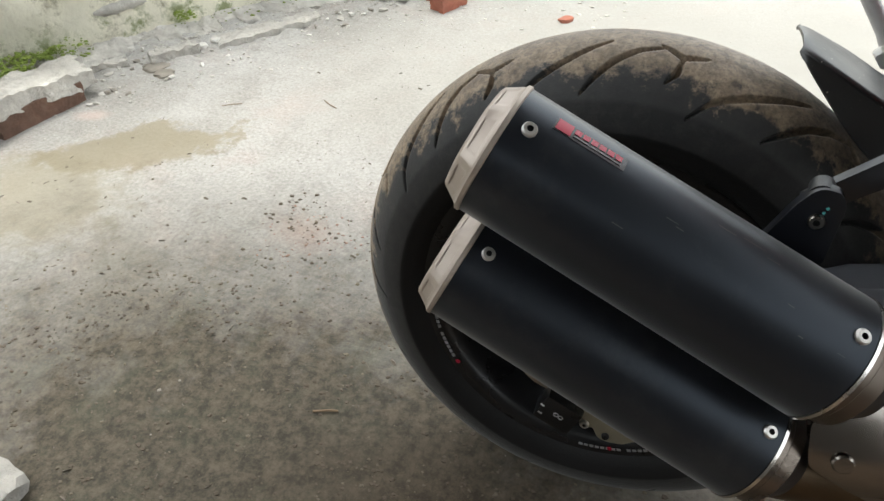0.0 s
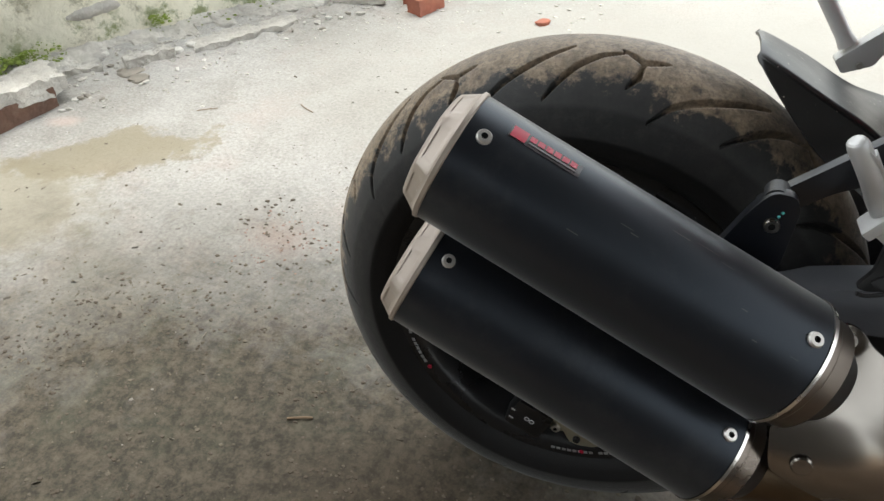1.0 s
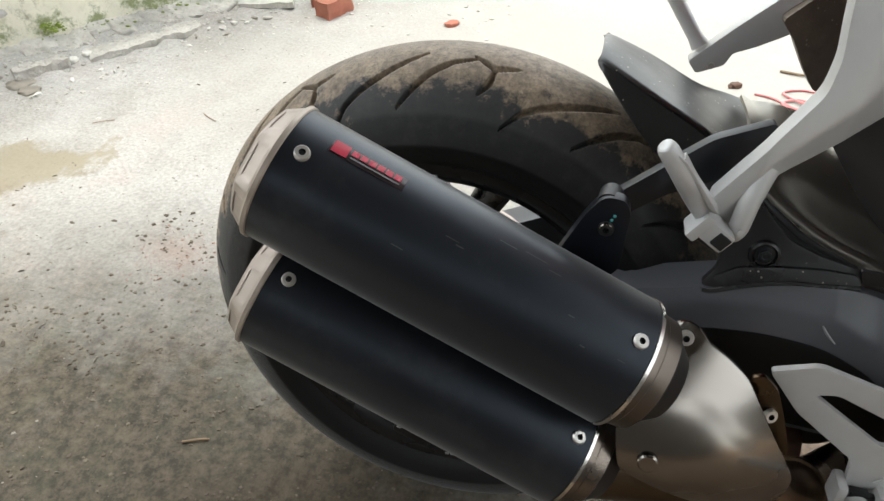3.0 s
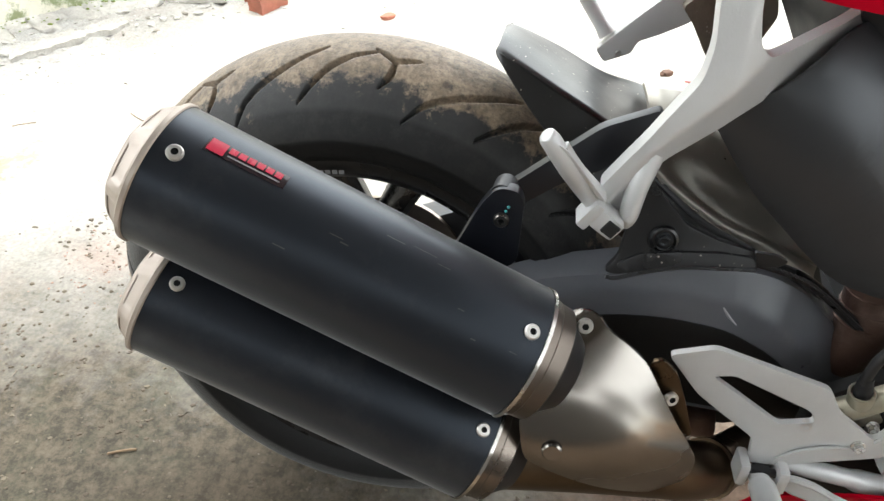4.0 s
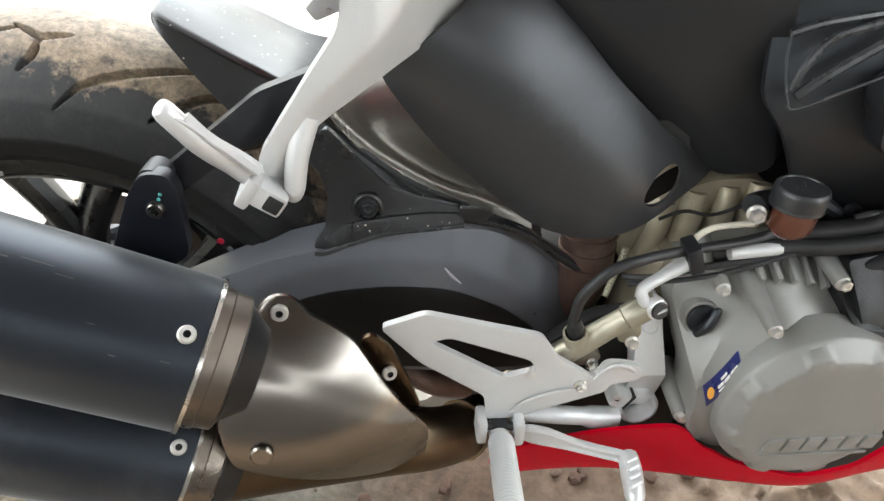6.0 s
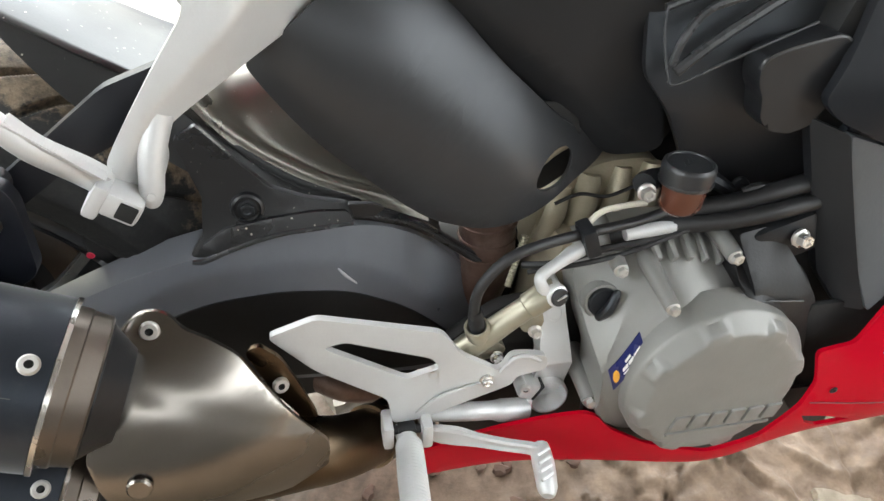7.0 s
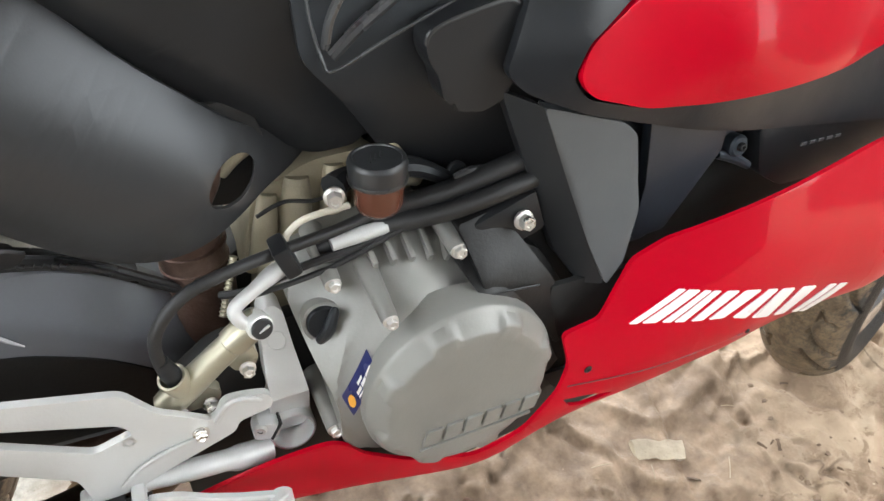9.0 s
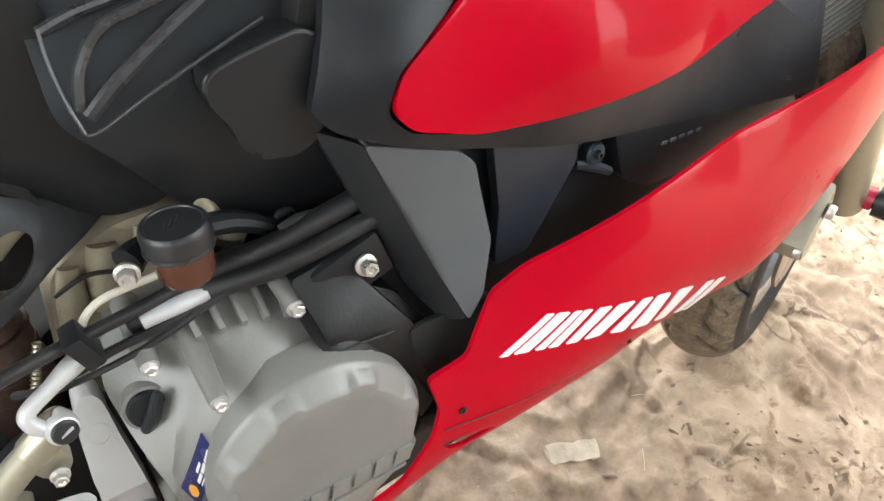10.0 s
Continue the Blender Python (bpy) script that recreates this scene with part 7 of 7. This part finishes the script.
brick("stone_slab", (-1.12, 1.66), (0.20, 0.10, 0.02), 15, MORTAR, "flat pale stone slab on the yard floor")
bpy.data.objects["stone_slab"]["category"] = "stone"
brick("stone", (1.062, -0.203), (0.075, 0.026, 0.03), -22, SAND_BRICK, "pale broken brick half sunk in the mud", z=ground_height(1.062, -0.203) - 0.007, tilt=(8, -5))
bpy.data.objects["stone"]["category"] = "stone"
rock("plaster_chunk", (-0.845, -0.425), (0.075, 0.06, 0.035), MORTAR, 4.1, "whitish chunk of plaster on the floor", "plaster", 20)
rock("stone", (-1.53, 0.87), (0.035, 0.028, 0.010), STONE, 7.7, "flat grey stone by the footing", "stone", 10)
rock("stone", (0.52, 1.35), (0.022, 0.014, 0.012), CLOD, 5.3, "small dark brown stone on the floor", "stone", 30)
rock("stone", (-0.40, 1.62), (0.03, 0.02, 0.012), BRICK, 3.3, "chip of red brick on the floor", "stone", 50)
random.seed(5)
for k in range(90):
    s = random.uniform(-0.25, 1.9)
    p = along(s, -random.uniform(0.08, 0.40), 0)
    rock("mortar_crumb", (p.x, p.y), (random.uniform(0.005, 0.020), random.uniform(0.004, 0.014), random.uniform(0.004, 0.010)), random.choice((MORTAR, MORTAR, STONE, WHITE_CHIP)), 30 + k, "small chip of broken mortar", "rubble", random.uniform(0, 180), 0.6, 1, "mortar chips by the footing")
for k in range(44):
    x, y = random.uniform(0.26, 0.80), random.uniform(-0.20, 0.14)
    rock("earth_clod", (x, y), (random.uniform(0.005, 0.016), random.uniform(0.005, 0.013), random.uniform(0.005, 0.011)), CLOD, 60 + k, "red-brown clod of earth under the motorcycle", "clod", random.uniform(0, 180), 0.5, 2, "earth clods under the engine")
for k in range(9):
    x, y, a = random.uniform(0.95, 1.65), random.uniform(-0.36, -0.16), random.uniform(0, 3.1)
    n = random.uniform(0.008, 0.022)
    z = ground_height(x, y) + 0.004
    tagged(part("straw", tube([(x - n * math.cos(a), y - n * math.sin(a), z), (x, y, z + 0.002), (x + n * math.cos(a), y + n * math.sin(a), z)], 0.0007, 5, 2), DRY_MUD, None), "short pale straw trodden into the mud", "straw", "straws on the mud")
brick("brick", (0.40, 0.085), (0.11, 0.06, 0.05), 20, STONE, "pale brown broken brick under the motorcycle")


def scatter(name, count, area, size, mat, seed, label, keep=None, lift=0.0, base=0.0):
    """Uncountable grit: many small broken grains in one mesh."""
    rng = np.random.default_rng(seed)
    verts, faces = [], []
    for _ in range(count):
        x, y = rng.uniform(area[0], area[1]), rng.uniform(area[2], area[3])
        if keep and rng.random() > keep(x, y):
            continue
        s = size[0] + (size[1] - size[0]) * rng.random() ** 3
        z = ground_height(x, y) + base + lift * rng.random()
        a = rng.uniform(0, 6.28)
        n = len(verts)
        k = 5
        for ring, (rr, hh) in enumerate(((1.0, -0.1), (0.7, 0.32))):
            for i in range(k):
                t = a + 2 * math.pi * i / k + rng.uniform(-0.25, 0.25)
                q = rr * rng.uniform(0.5, 1.4)
                verts.append((x + s * q * math.cos(t), y + s * q * math.sin(t) * 0.8, z + s * hh))
        faces += [(n + i, n + (i + 1) % k, n + k + (i + 1) % k, n + k + i) for i in range(k)]
        faces.append(tuple(n + k + i for i in range(k)))
    me = bpy.data.meshes.new(name)
    me.from_pydata(verts, [], faces)
    me.materials.append(mat)
    return tagged(new(name, me), label, "grit", kind="stuff")


# Dark brown for strips that imitate shaded crevices in the mud.
CREVICE_DARK = material("dark_mud_crevice", (0.135, 0.088, 0.058), 0.95, 0.0, 0.4, 60, 0.3, fine=150)
FLAKE = material("dried_mud_flake", (0.185, 0.160, 0.130), 0.95, 0.0, 0.4, 60, 0.3, fine=150)


def flakes(name, count, area, size, mat, seed, label, keep):
    """Thin torn flakes, one edge lifted from the floor."""
    rng = np.random.default_rng(seed)
    verts, faces = [], []
    for _ in range(count):
        x, y = rng.uniform(area[0], area[1]), rng.uniform(area[2], area[3])
        if rng.random() > keep(x, y):
            continue
        r, a = size[0] + (size[1] - size[0]) * rng.random() ** 2, rng.uniform(0, 6.28)
        z, lift, n = ground_height(x, y), rng.uniform(0.12, 0.5), len(verts)
        for up in (0.0, 0.0011):
            for i in range(5):
                u, v = (i - 2) / 2 * r, r * (0.08 + 0.3 * rng.random()) * (1 if up == 0 else 0.8)
                for side in (-1, 1):
                    verts.append((x + u * math.cos(a) - side * v * math.sin(a), y + u * math.sin(a) + side * v * math.cos(a), z + up + lift * r * (0.5 + 0.5 * side) * (1 - 0.5 * abs(i - 2) / 2)))
        for i in range(4):
            p, q = n + 2 * i, n + 10 + 2 * i
            faces += [(p, p + 2, p + 3, p + 1), (q, q + 1, q + 3, q + 2), (p, q, q + 2, p + 2), (p + 1, p + 3, q + 3, q + 1)]
    me = bpy.data.meshes.new(name)
    me.from_pydata(verts, [], faces)
    me.materials.append(mat)
    return tagged(new(name, me), label, "grit", kind="stuff")


def near_rubble(x, y):
    d = abs((x + 1.62) * 0.829 - (y - 1.05) * 0.559)
    return math.exp(-(d / 0.22) ** 2) + 0.15 * math.exp(-((y - 1.7) / 0.3) ** 2)


def clumps(x, y):
    return max(0.04, noise.noise(Vector((x * 3.5, y * 3.5, 4))) * 1.4)


flakes("mud_flakes", 1500, (-1.5, 0.2, -0.55, 1.1), (0.0016, 0.0075), FLAKE, 31, "curled flakes of dried mud on the floor", lambda x, y: max(0.05, 0.55 + 1.5 * noise.noise(Vector((x * 3.2, y * 3.2, 11)))) * (0.8 if y < 0.35 else 0.25))
scatter("grit", 1600, (-1.9, 0.3, -0.5, 1.9), (0.0010, 0.0045), STONE, 1, "grey grit scattered on the concrete", clumps)
scatter("dark_grit", 3600, (-1.7, 0.3, -0.55, 1.6), (0.0007, 0.0028), DARK_GRIT, 2, "dark brown crumbs scattered on the concrete", clumps)
MUD_CRUMB = material("brown_mud_crumb", (0.24, 0.165, 0.112), 0.9, 0.0, 0.4, 50, 0.5, fine=150)
SOIL = material("dark_soil_crumb", (0.115, 0.092, 0.068), 0.95, 0.0, 0.4, 50, 0.5, fine=150)
SOIL_PALE = material("pale_soil_crumb", (0.155, 0.130, 0.095), 0.95, 0.0, 0.4, 50, 0.5, fine=150)


def soil_patch(x, y):
    return 0.25 + max(0.0, 1.3 * noise.noise(Vector((x * 5, y * 5, 7)))) if y < 0.2 - 0.3 * noise.noise(Vector((x * 2, y * 2, 1))) else 0.012


scatter("soil_crumbs", 12000, (-1.1, 0.25, -0.6, 0.45), (0.0010, 0.0058), SOIL, 11, "dark soil crumbs trodden into the floor", soil_patch)
scatter("pale_soil_crumbs", 6000, (-1.2, 0.25, -0.6, 0.6), (0.0010, 0.0060), SOIL_PALE, 12, "pale soil crumbs trodden into the floor", soil_patch)
scatter("earth_crumbs", 260, (-0.86, -0.58, 0.22, 0.46), (0.002, 0.008), SOIL, 14, "loose earth crumbs beside the brick dust", lambda x, y: math.exp(-((x + 0.72) ** 2 + (y - 0.36) ** 2) / 0.006))
scatter("rubble_grit", 11000, (-2.1, -0.2, 0.4, 2.4), (0.002, 0.011), MORTAR, 3, "pale crumbled mortar along the wall foot", near_rubble)
scatter("brick_crumbs", 500, (-0.80, -0.52, 0.18, 0.42), (0.001, 0.0045), BRICK_DUST, 4, "crushed red brick crumbs on the floor", lambda x, y: math.exp(-((x + 0.66) ** 2 + (y - 0.3) ** 2) / 0.008))
def moss_foot(x, y):
    p = Vector((x, y, 0)) - WALL_A
    s, off = p.dot(WALL_D), p.dot(WALL_N)
    patchy = max(0.0, noise.noise(Vector((s * 4.2, 3.3, 0))) + 0.12) * 2.2
    return patchy * math.exp(-((off + 0.045) / 0.03) ** 2)


scatter("moss", 26000, (-2.7, -0.6, -0.2, 2.6), (0.003, 0.011), MOSS, 8, "green moss along the wall foot", moss_foot, 0.035)


def moss_bed(x, y):
    p = Vector((x, y, 0)) - WALL_A
    s, off = p.dot(WALL_D), p.dot(WALL_N)
    a = max(0.0, 1 - abs(s - 0.06) / 0.24) * max(0.0, 1 - abs(off + 0.045) / 0.09)
    b = max(0.0, 1 - abs(s - 0.62) / 0.05) * max(0.0, 1 - abs(off + 0.03) / 0.04)
    return 1.6 * max(a, b) * (0.6 + noise.noise(Vector((x * 25, y * 25, 3))))


scatter("moss_bed", 30000, (-2.3, -1.55, 0.45, 1.35), (0.003, 0.010), MOSS, 21, "bright green moss bed at the wall foot", moss_bed, 0.02, 0.036)
# Thin dark strips laid on the mud in place of shaded crevices.
flakes("mud_crevice_strips", 700, (0.85, 2.0, -0.62, 0.35), (0.002, 0.011), CREVICE_DARK, 33, "thin dark strips standing in for shaded crevices in the mud", clumps)
scatter("mud_crumbs", 5000, (0.5, 2.3, -0.9, 0.6), (0.0015, 0.008), MUD_CRUMB, 6, "crumbs of mud in front of the engine", clumps)
scatter("pale_mud_crumbs", 900, (0.6, 2.3, -0.9, 0.6), (0.0015, 0.007), DRY_MUD, 7, "dry pale crumbs on the mud", clumps)


def twig(pts, r, mat, name, label, category):
    return tagged(part(name, tube([(x, y, ground_height(x, y) + z) for x, y, z in pts], r, 6, 5), mat, None), label, category)


twig([(-0.94, 0.86, 0.003), (-0.91, 0.84, 0.004), (-0.885, 0.83, 0.003)], 0.0014, DRY, "twig", "thin dry twig on the floor", "twig")
twig([(-0.43, -0.11, 0.003), (-0.405, -0.10, 0.004), (-0.39, -0.095, 0.003)], 0.002, DRY, "twig", "short dry twig on the floor", "twig")
twig([(-1.22, 0.745, 0.003), (-1.195, 0.755, 0.006), (-1.17, 0.775, 0.003)], 0.0013, DRY, "twig", "curved dry twig on the floor", "twig")
twig([(0.66, 1.48, 0.004), (0.72, 1.46, 0.006), (0.79, 1.47, 0.004)], 0.004, DRY, "twig", "dark twig lying on the floor", "twig")
twig([(0.57, 1.31, 0.003), (0.62, 1.29, 0.004), (0.67, 1.24, 0.004), (0.72, 1.22, 0.006), (0.74, 1.26, 0.004), (0.69, 1.29, 0.008), (0.64, 1.27, 0.004), (0.66, 1.22, 0.008), (0.72, 1.19, 0.004), (0.74, 1.23, 0.008), (0.70, 1.26, 0.010), (0.65, 1.33, 0.004), (0.70, 1.36, 0.004), (0.76, 1.35, 0.003)], 0.0035, ROPE, "cord", "tangled pink cord on the floor", "cord")

# ---- unseen walls and roof, added behind and above the camera to shape the light ----
BLOCKER_GREY = material("dark_blocker_wall", (0.11, 0.105, 0.10), 0.9, 0.0, 0.12, 6, 0.3, fine=60)
BLOCKER_SOFFIT = material("dark_blocker_soffit", (0.10, 0.098, 0.094), 0.9, 0.0, 0.15, 6, 0.3, fine=60)
tagged(part("wall_unseen_back", block((9, 0.2, 2.04), BLOCKER_WALL, (0, 0, 0), 0.01), BLOCKER_GREY, None), "unseen dark wall added behind the camera to block light", "wall", kind="structure")
tagged(part("wall_unseen_side", block((0.2, 4.2, 2.0), BLOCKER_SIDE, (0, 0, 0), 0.01), BLOCKER_GREY, None), "unseen dark side wall added to block light", "wall", kind="structure")
tagged(part("ceiling_unseen", block(BLOCKER_ROOF_SIZE, BLOCKER_ROOF, (0, 0, 0), 0.01), BLOCKER_SOFFIT, None), "unseen dark roof added overhead to block skylight", "ceiling", kind="structure")
